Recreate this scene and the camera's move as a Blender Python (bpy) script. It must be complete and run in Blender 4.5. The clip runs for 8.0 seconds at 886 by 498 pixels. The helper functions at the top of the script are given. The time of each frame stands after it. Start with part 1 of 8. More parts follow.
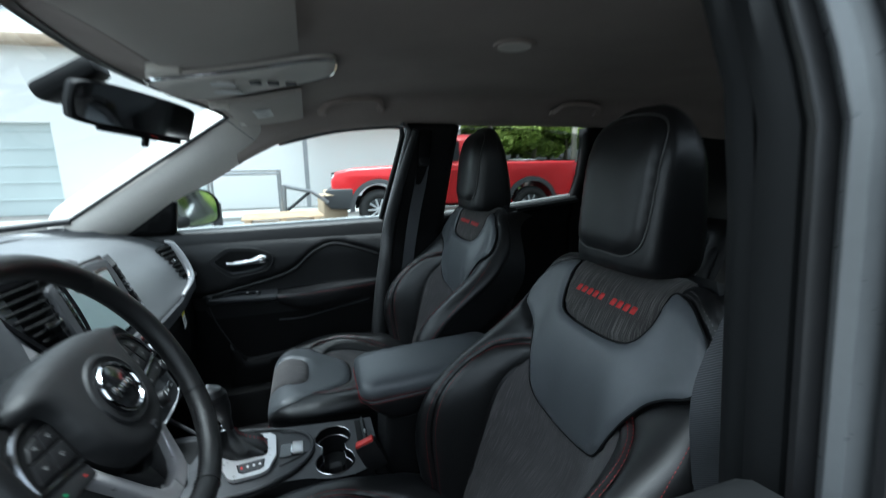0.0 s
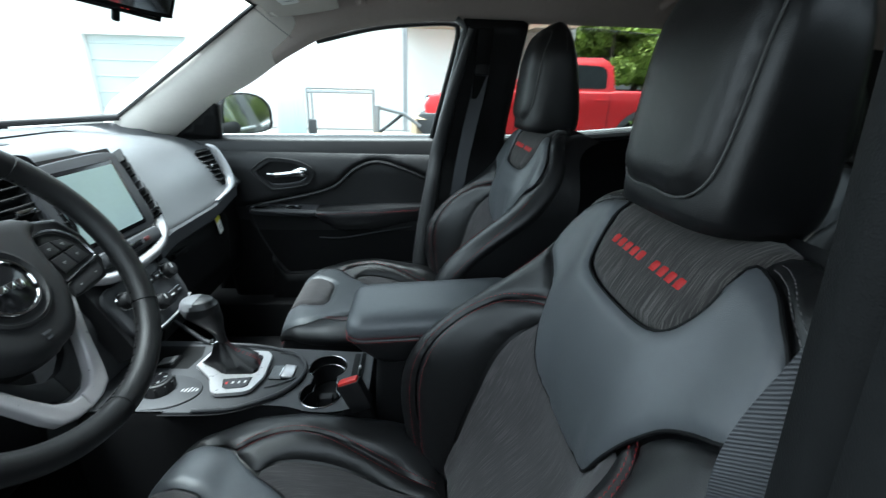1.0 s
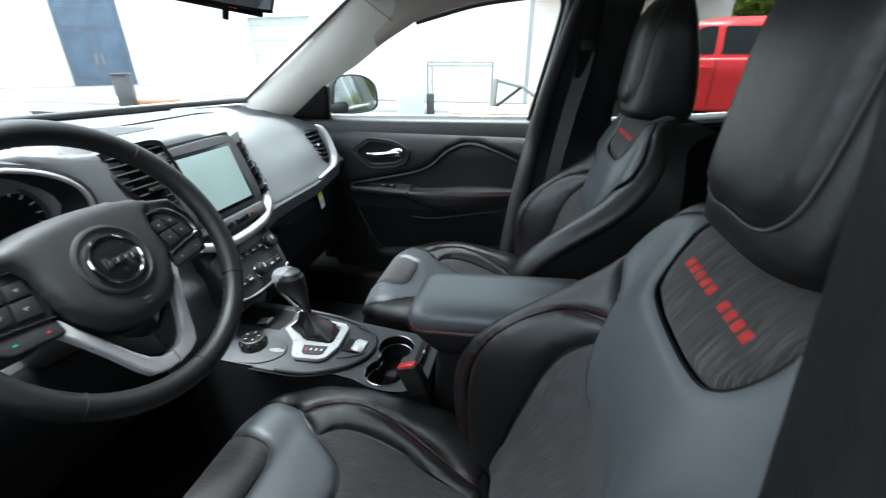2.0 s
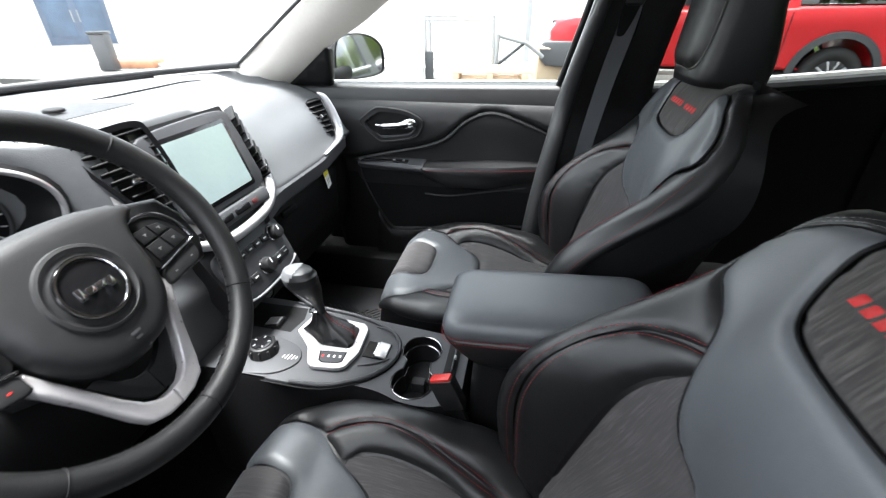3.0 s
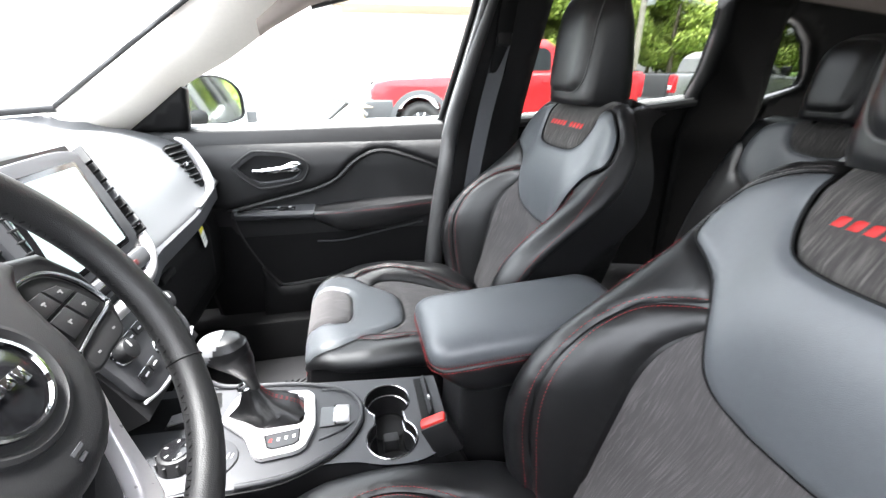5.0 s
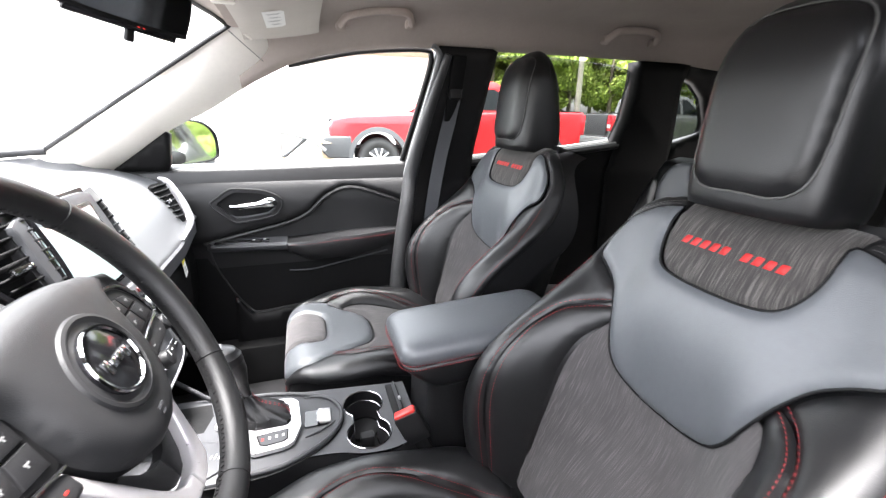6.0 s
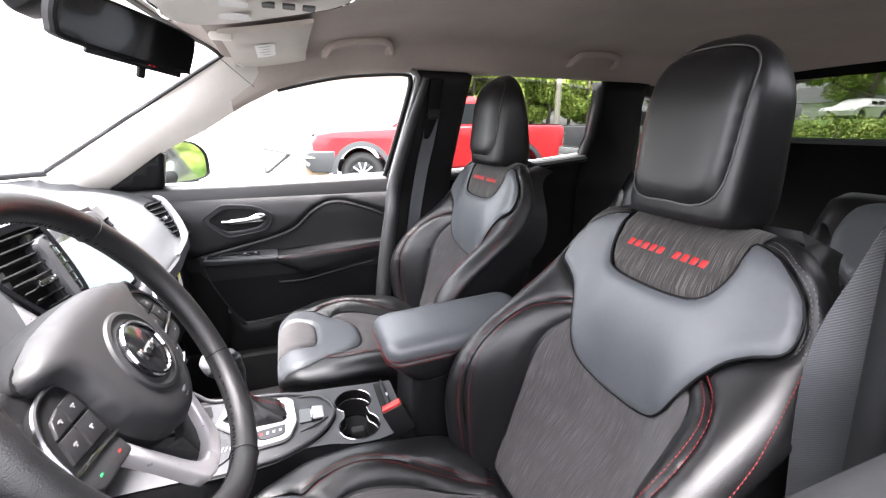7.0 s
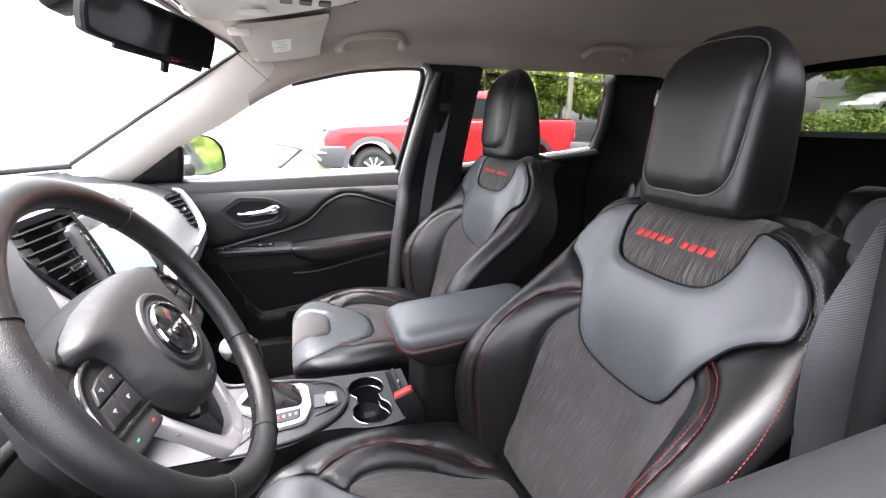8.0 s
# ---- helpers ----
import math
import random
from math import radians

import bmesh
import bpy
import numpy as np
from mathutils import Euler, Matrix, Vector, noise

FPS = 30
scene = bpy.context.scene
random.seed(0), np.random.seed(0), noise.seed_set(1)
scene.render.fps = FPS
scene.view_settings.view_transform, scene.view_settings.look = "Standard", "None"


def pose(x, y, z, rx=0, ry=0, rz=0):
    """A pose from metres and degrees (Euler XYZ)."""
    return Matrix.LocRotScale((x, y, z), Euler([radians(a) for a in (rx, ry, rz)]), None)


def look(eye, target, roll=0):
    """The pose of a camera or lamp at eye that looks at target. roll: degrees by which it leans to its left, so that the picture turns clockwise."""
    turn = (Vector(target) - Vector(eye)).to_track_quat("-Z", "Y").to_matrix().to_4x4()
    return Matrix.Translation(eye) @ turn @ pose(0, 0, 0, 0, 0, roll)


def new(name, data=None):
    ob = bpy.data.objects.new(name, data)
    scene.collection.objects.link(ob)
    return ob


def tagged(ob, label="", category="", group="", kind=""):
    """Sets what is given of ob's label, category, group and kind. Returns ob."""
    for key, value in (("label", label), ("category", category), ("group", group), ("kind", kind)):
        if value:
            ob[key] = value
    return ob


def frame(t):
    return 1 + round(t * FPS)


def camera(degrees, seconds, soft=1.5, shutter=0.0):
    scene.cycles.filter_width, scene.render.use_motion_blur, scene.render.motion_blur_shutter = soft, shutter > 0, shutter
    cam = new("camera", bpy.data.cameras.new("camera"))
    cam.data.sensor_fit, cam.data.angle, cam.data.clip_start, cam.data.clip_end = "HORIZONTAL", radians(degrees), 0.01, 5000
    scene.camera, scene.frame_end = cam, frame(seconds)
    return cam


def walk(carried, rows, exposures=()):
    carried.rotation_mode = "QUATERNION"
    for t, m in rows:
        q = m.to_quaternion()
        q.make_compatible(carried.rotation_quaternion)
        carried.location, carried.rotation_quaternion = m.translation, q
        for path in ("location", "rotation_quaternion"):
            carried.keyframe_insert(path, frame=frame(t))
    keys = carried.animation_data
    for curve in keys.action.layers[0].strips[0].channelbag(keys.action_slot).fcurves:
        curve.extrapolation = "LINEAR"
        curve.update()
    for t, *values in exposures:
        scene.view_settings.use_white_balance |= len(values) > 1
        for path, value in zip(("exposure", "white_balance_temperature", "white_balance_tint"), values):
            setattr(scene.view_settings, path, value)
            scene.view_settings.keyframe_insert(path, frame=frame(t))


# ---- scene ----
cam = camera(93.1, 8.0, soft=1.25, shutter=0.5)
PATH = [
    (0, (-0.511, -0.998, 1.385), (0.079, 0.87, 0.978), -0.7),
    (0.5, (-0.387, -0.896, 1.337), (0.022, 0.967, 0.734), 1.8),
    (1, (-0.299, -0.851, 1.327), (-0.155, 1.011, 0.613), 1.7),
    (1.5, (-0.246, -0.827, 1.344), (-0.421, 1.009, 0.571), -0.7),
    (2, (-0.212, -0.809, 1.357), (-0.584, 0.97, 0.523), 0.1),
    (2.2, (-0.217, -0.797, 1.372), (-0.664, 0.954, 0.514), -0.5),
    (3.3, (-0.365, -0.635, 1.346), (-0.62, 1.064, 0.323), 0.1),
    (3.5, (-0.397, -0.608, 1.317), (-0.582, 1.096, 0.287), 0.4),
    (4, (-0.46, -0.587, 1.3), (-0.423, 1.182, 0.368), -0.1),
    (4.5, (-0.504, -0.606, 1.285), (-0.264, 1.166, 0.389), 0.4),
    (5, (-0.531, -0.658, 1.287), (-0.133, 1.149, 0.527), 0.2),
    (5.2, (-0.542, -0.686, 1.289), (-0.067, 1.125, 0.584), 1.5),
    (6.3, (-0.59, -0.846, 1.335), (0.041, 0.962, 0.756), 0.9),
    (6.5, (-0.594, -0.865, 1.338), (0.057, 0.944, 0.785), 1.2),
    (7, (-0.599, -0.901, 1.342), (0.07, 0.899, 0.782), 0.2),
    (7.5, (-0.605, -0.92, 1.339), (0.044, 0.882, 0.763), -0.2),
    (8, (-0.609, -0.921, 1.337), (0.013, 0.889, 0.757), 0.1),
]
walk(cam, [(t, look(eye, target, roll)) for t, eye, target, roll in PATH], exposures=[(0, 2.40, 5500, -2), (0.5, 2.80, 5600, -4), (1.0, 3.05, 5650, -3), (2.0, 3.25, 5850, 0), (3.5, 4.1, 6350, 10), (4.5, 4.58, 6350, 10), (5.0, 4.78, 6350, 10), (6.5, 4.70, 6500, 15), (8, 4.55, 6500, 17)])

# exposure follows the clip's own camera, which opens up as it enters the car
WORLD_STRENGTH = 0.10

# ---------------------------------------------------------------- light
world = bpy.data.worlds.new("overcast_sky")
scene.world = world
world.use_nodes = True
wn, wl = world.node_tree.nodes, world.node_tree.links
sky = wn.new("ShaderNodeTexSky")
sky.sky_type, sky.sun_disc = "NISHITA", False
sky.sun_elevation, sky.sun_rotation = radians(81), radians(263)
sky.dust_density, sky.ozone_density = 4.0, 1.0
pale = wn.new("ShaderNodeHueSaturation")
pale.inputs["Saturation"].default_value = 0.18
wl.new(sky.outputs[0], pale.inputs["Color"])
wl.new(pale.outputs[0], wn["Background"].inputs["Color"])
wn["Background"].inputs["Strength"].default_value = WORLD_STRENGTH
sun_data = bpy.data.lights.new("sun", "SUN")
sun_data.energy, sun_data.angle, sun_data.color = 1.5, radians(16), (1.0, 0.98, 0.95)
sun = new("sun", sun_data)
sun.matrix_world = look((0, 0, 0), (0.145, 0.03, -0.99))

# ---------------------------------------------------------------- materials
def mat(name, col, rough=0.5, metal=0.0, var=0.12, vscale=6.0, bump=0.0, bscale=400.0, coat=0.0, cells=False, spec=0.5, uv=False):
    """A surface with cloudy variation at two scales and a fine relief."""
    m = bpy.data.materials.new(name)
    m.use_nodes = True
    n, l = m.node_tree.nodes, m.node_tree.links
    b = n["Principled BSDF"]
    b.inputs["Metallic"].default_value = metal
    b.inputs["Coat Weight"].default_value = coat
    b.inputs["Specular IOR Level"].default_value = spec
    tc = n.new("ShaderNodeTexCoord")
    out = tc.outputs["UV" if uv else "Object"]
    big, fine = n.new("ShaderNodeTexNoise"), n.new("ShaderNodeTexNoise")
    big.inputs["Scale"].default_value, big.inputs["Detail"].default_value = vscale, 5.0
    fine.inputs["Scale"].default_value, fine.inputs["Detail"].default_value = vscale * 18, 4.0
    l.new(out, big.inputs["Vector"]), l.new(out, fine.inputs["Vector"])
    mix = n.new("ShaderNodeMath")
    mix.operation = "MULTIPLY_ADD"
    mix.inputs[1].default_value = 0.45
    l.new(fine.outputs["Fac"], mix.inputs[0]), l.new(big.outputs["Fac"], mix.inputs[2])
    ramp = n.new("ShaderNodeValToRGB")
    ramp.color_ramp.elements[0].position, ramp.color_ramp.elements[1].position = 0.45, 1.0
    ramp.color_ramp.elements[0].color = (*[c * (1 - var) for c in col], 1)
    ramp.color_ramp.elements[1].color = (*[min(1, c * (1 + var)) for c in col], 1)
    l.new(mix.outputs[0], ramp.inputs[0]), l.new(ramp.outputs[0], b.inputs["Base Color"])
    rr = n.new("ShaderNodeMapRange")
    rr.inputs["To Min"].default_value, rr.inputs["To Max"].default_value = max(0.02, rough - 0.07), min(1, rough + 0.07)
    l.new(fine.outputs["Fac"], rr.inputs["Value"]), l.new(rr.outputs[0], b.inputs["Roughness"])
    if bump:
        tex = n.new("ShaderNodeTexVoronoi" if cells else "ShaderNodeTexNoise")
        tex.inputs["Scale"].default_value = bscale
        l.new(out, tex.inputs["Vector"])
        bp = n.new("ShaderNodeBump")
        bp.inputs["Strength"].default_value, bp.inputs["Distance"].default_value = bump, 0.0006
        l.new(tex.outputs["Distance" if cells else "Fac"], bp.inputs["Height"])
        l.new(bp.outputs[0], b.inputs["Normal"])
    return m


def rib_fabric(name, base, thread):
    """Dark cloth with broken pale threads that run along v."""
    m = bpy.data.materials.new(name)
    m.use_nodes = True
    n, l = m.node_tree.nodes, m.node_tree.links
    b = n["Principled BSDF"]
    b.inputs["Roughness"].default_value = 0.85
    b.inputs["Specular IOR Level"].default_value = 0.2
    b.inputs["Sheen Weight"].default_value = 0.15
    tc, mp = n.new("ShaderNodeTexCoord"), n.new("ShaderNodeMapping")
    mp.inputs["Scale"].default_value = (900, 18, 1)
    l.new(tc.outputs["UV"], mp.inputs["Vector"])
    t = n.new("ShaderNodeTexNoise")
    t.inputs["Scale"].default_value, t.inputs["Detail"].default_value = 1.0, 2.0
    l.new(mp.outputs[0], t.inputs["Vector"])
    r = n.new("ShaderNodeValToRGB")
    r.color_ramp.elements[0].position, r.color_ramp.elements[1].position = 0.50, 0.72
    r.color_ramp.elements[0].color, r.color_ramp.elements[1].color = (*base, 1), (*thread, 1)
    l.new(t.outputs["Fac"], r.inputs[0])
    big = n.new("ShaderNodeTexNoise")
    big.inputs["Scale"].default_value = 9.0
    l.new(tc.outputs["UV"], big.inputs["Vector"])
    mr = n.new("ShaderNodeMapRange")
    mr.inputs["To Min"].default_value, mr.inputs["To Max"].default_value = 0.75, 1.2
    l.new(big.outputs["Fac"], mr.inputs["Value"])
    mul = n.new("ShaderNodeVectorMath")
    mul.operation = "SCALE"
    l.new(r.outputs[0], mul.inputs[0]), l.new(mr.outputs[0], mul.inputs["Scale"])
    l.new(mul.outputs[0], b.inputs["Base Color"])
    bp = n.new("ShaderNodeBump")
    bp.inputs["Strength"].default_value, bp.inputs["Distance"].default_value = 0.6, 0.0008
    l.new(t.outputs["Fac"], bp.inputs["Height"]), l.new(bp.outputs[0], b.inputs["Normal"])
    return m


def webbing(name, dark, pale):
    """Woven belt: fine slanting ribs across the strap."""
    m = mat(name, pale, 0.6, var=0.1, spec=0.3)
    n, l = m.node_tree.nodes, m.node_tree.links
    b = n["Principled BSDF"]
    tc, mp, wave, r, bp = n.new("ShaderNodeTexCoord"), n.new("ShaderNodeMapping"), n.new("ShaderNodeTexWave"), n.new("ShaderNodeValToRGB"), n.new("ShaderNodeBump")
    mp.inputs["Rotation"].default_value = (radians(24), radians(18), 0)
    wave.bands_direction = "Z"
    wave.inputs["Scale"].default_value, wave.inputs["Distortion"].default_value, wave.inputs["Detail"].default_value = 120.0, 0.6, 1.0
    l.new(tc.outputs["Object"], mp.inputs["Vector"]), l.new(mp.outputs[0], wave.inputs["Vector"])
    r.color_ramp.elements[0].color, r.color_ramp.elements[1].color = (*dark, 1), (*pale, 1)
    l.new(wave.outputs["Fac"], r.inputs[0]), l.new(r.outputs[0], b.inputs["Base Color"])
    bp.inputs["Strength"].default_value, bp.inputs["Distance"].default_value = 0.7, 0.0006
    l.new(wave.outputs["Fac"], bp.inputs["Height"]), l.new(bp.outputs[0], b.inputs["Normal"])
    return m


def glass_mat(name, tint):
    m = bpy.data.materials.new(name)
    m.use_nodes = True
    n, l = m.node_tree.nodes, m.node_tree.links
    n.remove(n["Principled BSDF"])
    tr, gl, mx, lw = n.new("ShaderNodeBsdfTransparent"), n.new("ShaderNodeBsdfGlossy"), n.new("ShaderNodeMixShader"), n.new("ShaderNodeLayerWeight")
    pw, sc = n.new("ShaderNodeMath"), n.new("ShaderNodeMath")
    pw.operation, pw.inputs[1].default_value = "POWER", 5.0
    sc.operation, sc.inputs[1].default_value, sc.inputs[2].default_value = "MULTIPLY_ADD", 0.55, 0.025
    tr.inputs["Color"].default_value = (*tint, 1)
    gl.inputs["Roughness"].default_value = 0.02
    l.new(lw.outputs["Facing"], pw.inputs[0]), l.new(pw.outputs[0], sc.inputs[0]), l.new(sc.outputs[0], mx.inputs[0])
    l.new(tr.outputs[0], mx.inputs[1]), l.new(gl.outputs[0], mx.inputs[2])
    l.new(mx.outputs[0], n["Material Output"].inputs["Surface"])
    return m


def glow(name, col, strength):
    m = bpy.data.materials.new(name)
    m.use_nodes = True
    b = m.node_tree.nodes["Principled BSDF"]
    b.inputs["Base Color"].default_value = (*[c * 0.3 for c in col], 1)
    b.inputs["Emission Color"].default_value = (*col, 1)
    b.inputs["Emission Strength"].default_value = strength
    b.inputs["Roughness"].default_value = 0.4
    return m


LEATHER = mat("black_leather", (0.0066, 0.0067, 0.0074), 0.39, bump=0.26, bscale=900, cells=True, var=0.2, spec=0.62)
RIM_LEATHER = mat("worn_rim_leather", (0.0095, 0.0095, 0.010), 0.44, bump=0.4, bscale=900, cells=True, var=0.25, spec=0.5)
LEATHER_GREY = mat("smooth_charcoal_leather", (0.090, 0.096, 0.104), 0.40, bump=0.25, bscale=1000, cells=True, var=0.12, spec=0.7)
CLOTH = rib_fabric("ribbed_cloth", (0.064, 0.060, 0.061), (0.115, 0.108, 0.107))
CLOTH_PATCH = rib_fabric("logo_cloth", (0.040, 0.037, 0.036), (0.16, 0.15, 0.14))
THREAD_RED = mat("red_thread", (0.27, 0.020, 0.024), 0.7)
DARK_CHROME = mat("dark_chrome", (0.38, 0.38, 0.40), 0.22, metal=1.0, var=0.05)
THREAD_PALE = mat("pale_thread", (0.20, 0.19, 0.19), 0.7)
THREAD_LOGO = mat("red_embroidery", (0.50, 0.022, 0.022), 0.6, bump=0.3, bscale=1500)
PIPING = mat("grey_piping", (0.085, 0.085, 0.083), 0.5)
SEAM_SHADE = mat("seam_groove_shade", (0.004, 0.004, 0.0045), 0.6, spec=0.25)
PLASTIC = mat("black_grained_plastic", (0.0105, 0.0105, 0.0113), 0.45, bump=0.3, bscale=1100, cells=True, var=0.2, spec=0.38)
PLASTIC_HUB = mat("satin_hub_plastic", (0.0180, 0.0180, 0.0188), 0.52, bump=0.3, bscale=1100, cells=True, var=0.15, spec=0.35)
GREY_PRINT = mat("grey_legend", (0.16, 0.16, 0.16), 0.5)
PLASTIC_SOFT = mat("soft_touch_dash", (0.105, 0.108, 0.113), 0.36, bump=0.4, bscale=800, cells=True, var=0.12, spec=0.75)
PLASTIC_DARK = mat("matt_black_plastic", (0.0045, 0.0045, 0.0048), 0.6, bump=0.2, bscale=500, spec=0.2)
GLOSS_BLACK = mat("gloss_black", (0.008, 0.008, 0.009), 0.12, var=0.05)
CONSOLE_GREY = mat("satin_console_trim", (0.050, 0.051, 0.055), 0.58, var=0.08, spec=0.34)
SILVER = mat("satin_silver_paint", (0.56, 0.55, 0.56), 0.30, metal=0.5, var=0.05)
SPOKE_SILVER = mat("satin_spoke_metal", (0.55, 0.53, 0.535), 0.30, metal=0.35, var=0.06)
PLASTIC_CAP = mat("satin_grey_cap", (0.20, 0.20, 0.21), 0.30, metal=0.0, var=0.05)
CHROME = mat("chrome", (0.86, 0.86, 0.87), 0.08, metal=1.0, var=0.03)
HEADLINER = mat("headliner_cloth", (0.37, 0.322, 0.294), 0.92, bump=0.5, bscale=900, var=0.07, spec=0.2)
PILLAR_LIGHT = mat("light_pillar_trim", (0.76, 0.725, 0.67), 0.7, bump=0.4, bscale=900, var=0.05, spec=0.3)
HANDLE = mat("handle_plastic", (0.40, 0.34, 0.305), 0.6, bump=0.3, bscale=900, var=0.06, spec=0.3)
VISOR = mat("visor_cloth", (0.52, 0.485, 0.445), 0.85, bump=0.5, bscale=900, var=0.05, spec=0.2)
CARPET = mat("black_carpet", (0.006, 0.006, 0.006), 0.95, bump=1.0, bscale=600, var=0.3, spec=0.1)
TRIM_BLACK = mat("deep_black_trim", (0.0055, 0.006, 0.0065), 0.6, bump=0.2, bscale=900, cells=True, var=0.2, spec=0.2)
METAL_BARE = mat("bare_bracket_steel", (0.42, 0.41, 0.40), 0.35, metal=0.9)
RUBBER = mat("rubber_mat", (0.016, 0.016, 0.017), 0.6, var=0.2, spec=0.3)
SEAL = mat("rubber_seal", (0.012, 0.012, 0.013), 0.45, var=0.2)
PAINT_DARK = mat("dark_grey_car_paint", (0.028, 0.031, 0.035), 0.3, metal=0.2, coat=0.6, var=0.05)
BELT = webbing("seat_belt_webbing", (0.044, 0.046, 0.051), (0.072, 0.075, 0.082))
BUCKLE_RED = mat("red_buckle_button", (0.62, 0.035, 0.03), 0.35, var=0.05)
PAPER = mat("white_paper", (0.82, 0.82, 0.80), 0.7, var=0.04)
YELLOW = mat("yellow_print", (0.80, 0.72, 0.05), 0.6)
INK = mat("grey_print", (0.45, 0.45, 0.45), 0.7)
WHITE_PRINT = mat("white_legend", (0.70, 0.70, 0.70), 0.5)
MIRROR = mat("mirror_glass", (0.85, 0.86, 0.87), 0.015, metal=1.0, var=0.0)
# the light seen on the screen is put into its pale base colour
SCREEN = mat("display_glass_glare", (0.29, 0.36, 0.36), 0.10, var=0.05, spec=0.55)
PANE = glass_mat("clear_glass", (0.93, 0.95, 0.94))
PANE_DARK = glass_mat("privacy_glass", (0.26, 0.27, 0.26))
# deeper tint for the unseen left rear windows, added to darken the cabin
PANE_LIGHT_CUT = glass_mat("light_cutting_glass", (0.10, 0.104, 0.10))
PANE_SIDE = glass_mat("light_privacy_glass", (0.52, 0.53, 0.52))
GREEN_LAMP = glow("green_legend", (0.05, 0.7, 0.25), 0.03)
RED_LAMP = glow("red_legend", (0.9, 0.05, 0.04), 0.05)

# ---------------------------------------------------------------- mesh helpers
ORIGIN = {}


def thing(name, at, label="", category="", group="", kind=""):
    ob = new(name)
    ob.location = at
    ORIGIN[ob.name] = Vector(at)
    return tagged(ob, label, category, group, kind)


def part(name, bm, material, parent=None, label="", angle=40, kind="", category=""):
    """Link a bmesh, made in world metres, as one object, under a thing or a part."""
    off = ORIGIN[parent.name] if parent else Vector((0, 0, 0))
    if off.length:
        bmesh.ops.translate(bm, vec=-off, verts=bm.verts)
    angle = 180 if bm.loops.layers.uv.active else angle        # upholstered pieces are soft all over
    me = bpy.data.meshes.new(name)
    bm.to_mesh(me)
    bm.free()
    me.materials.append(material)
    me.polygons.foreach_set("use_smooth", [True] * len(me.polygons))
    me.set_sharp_from_angle(angle=radians(angle))
    ob = new(name, me)
    ob.parent = parent
    ORIGIN[ob.name] = off
    return tagged(ob, label, category, "", kind)


def spline(pts, n=8, closed=False):
    """Catmull-Rom through the points (any dimension)."""
    P = [np.array(p, float) for p in pts]
    k, out = len(P), []
    for i in range(k if closed else k - 1):
        a, b, c, d = (P[(i + j) % k] if closed else P[min(max(i + j, 0), k - 1)] for j in (-1, 0, 1, 2))
        for s in range(n):
            t = s / n
            out.append(0.5 * (2 * b + (c - a) * t + (2 * a - 5 * b + 4 * c - d) * t * t + (3 * b - a - 3 * c + d) * t ** 3))
    if not closed:
        out.append(P[-1])
    return out


def even(pts, step, closed=False):
    """The same line with points at even steps."""
    P = [np.array(p, float) for p in pts]
    if closed:
        P = P + [P[0]]
    L = [0.0]
    for a, b in zip(P, P[1:]):
        L.append(L[-1] + float(np.linalg.norm(b - a)))
    n = max(3, int(round(L[-1] / step)))
    out, j = [], 0
    for i in range(n if closed else n + 1):
        d = L[-1] * i / n
        while j < len(L) - 2 and L[j + 1] < d:
            j += 1
        f = (d - L[j]) / max(1e-9, L[j + 1] - L[j])
        out.append(P[j] + (P[j + 1] - P[j]) * f)
    return out


def loft(rings, closed=True, caps=True):
    bm = bmesh.new()
    V = [[bm.verts.new(tuple(p)) for p in r] for r in rings]
    n = len(V[0])
    for a, b in zip(V, V[1:]):
        for i in range(n if closed else n - 1):
            j = (i + 1) % n
            bm.faces.new((a[i], a[j], b[j], b[i]))
    if caps and closed:
        bm.faces.new(V[0][::-1])
        bm.faces.new(V[-1])
    bmesh.ops.recalc_face_normals(bm, faces=bm.faces)
    return bm


def tube(pts, r, n=8, closed=False, flat=1.0):
    """A round or flattened bar along a line; r may change along it."""
    P = [Vector(tuple(p)) for p in pts]
    k = len(P)
    R = r if isinstance(r, (list, tuple)) else [r] * k
    T = [((P[(i + 1) % k] - P[i - 1]) if closed else (P[min(i + 1, k - 1)] - P[max(i - 1, 0)])).normalized() for i in range(k)]
    up = Vector((0, 0, 1)) if abs(T[0].z) < 0.9 else Vector((1, 0, 0))
    N = [(up - T[0] * up.dot(T[0])).normalized()]
    for i in range(1, k):
        q = T[i - 1].rotation_difference(T[i])
        v = q @ N[-1]
        N.append((v - T[i] * v.dot(T[i])).normalized())
    rings = []
    for i in range(k):
        B = T[i].cross(N[i])
        rings.append([P[i] + (N[i] * math.cos(2 * math.pi * s / n) + B * math.sin(2 * math.pi * s / n) * flat) * R[i] for s in range(n)])
    return loft(rings + [rings[0]], caps=False) if closed else loft(rings)


def box(sx, sy, sz, m=Matrix(), bev=0.0, seg=2):
    bm = bmesh.new()
    bmesh.ops.create_cube(bm, size=1.0)
    bmesh.ops.scale(bm, vec=(sx, sy, sz), verts=bm.verts)
    if bev:
        bmesh.ops.bevel(bm, geom=bm.edges[:], offset=bev, segments=seg, profile=0.5, affect="EDGES")
    bmesh.ops.transform(bm, matrix=m, verts=bm.verts)
    return bm


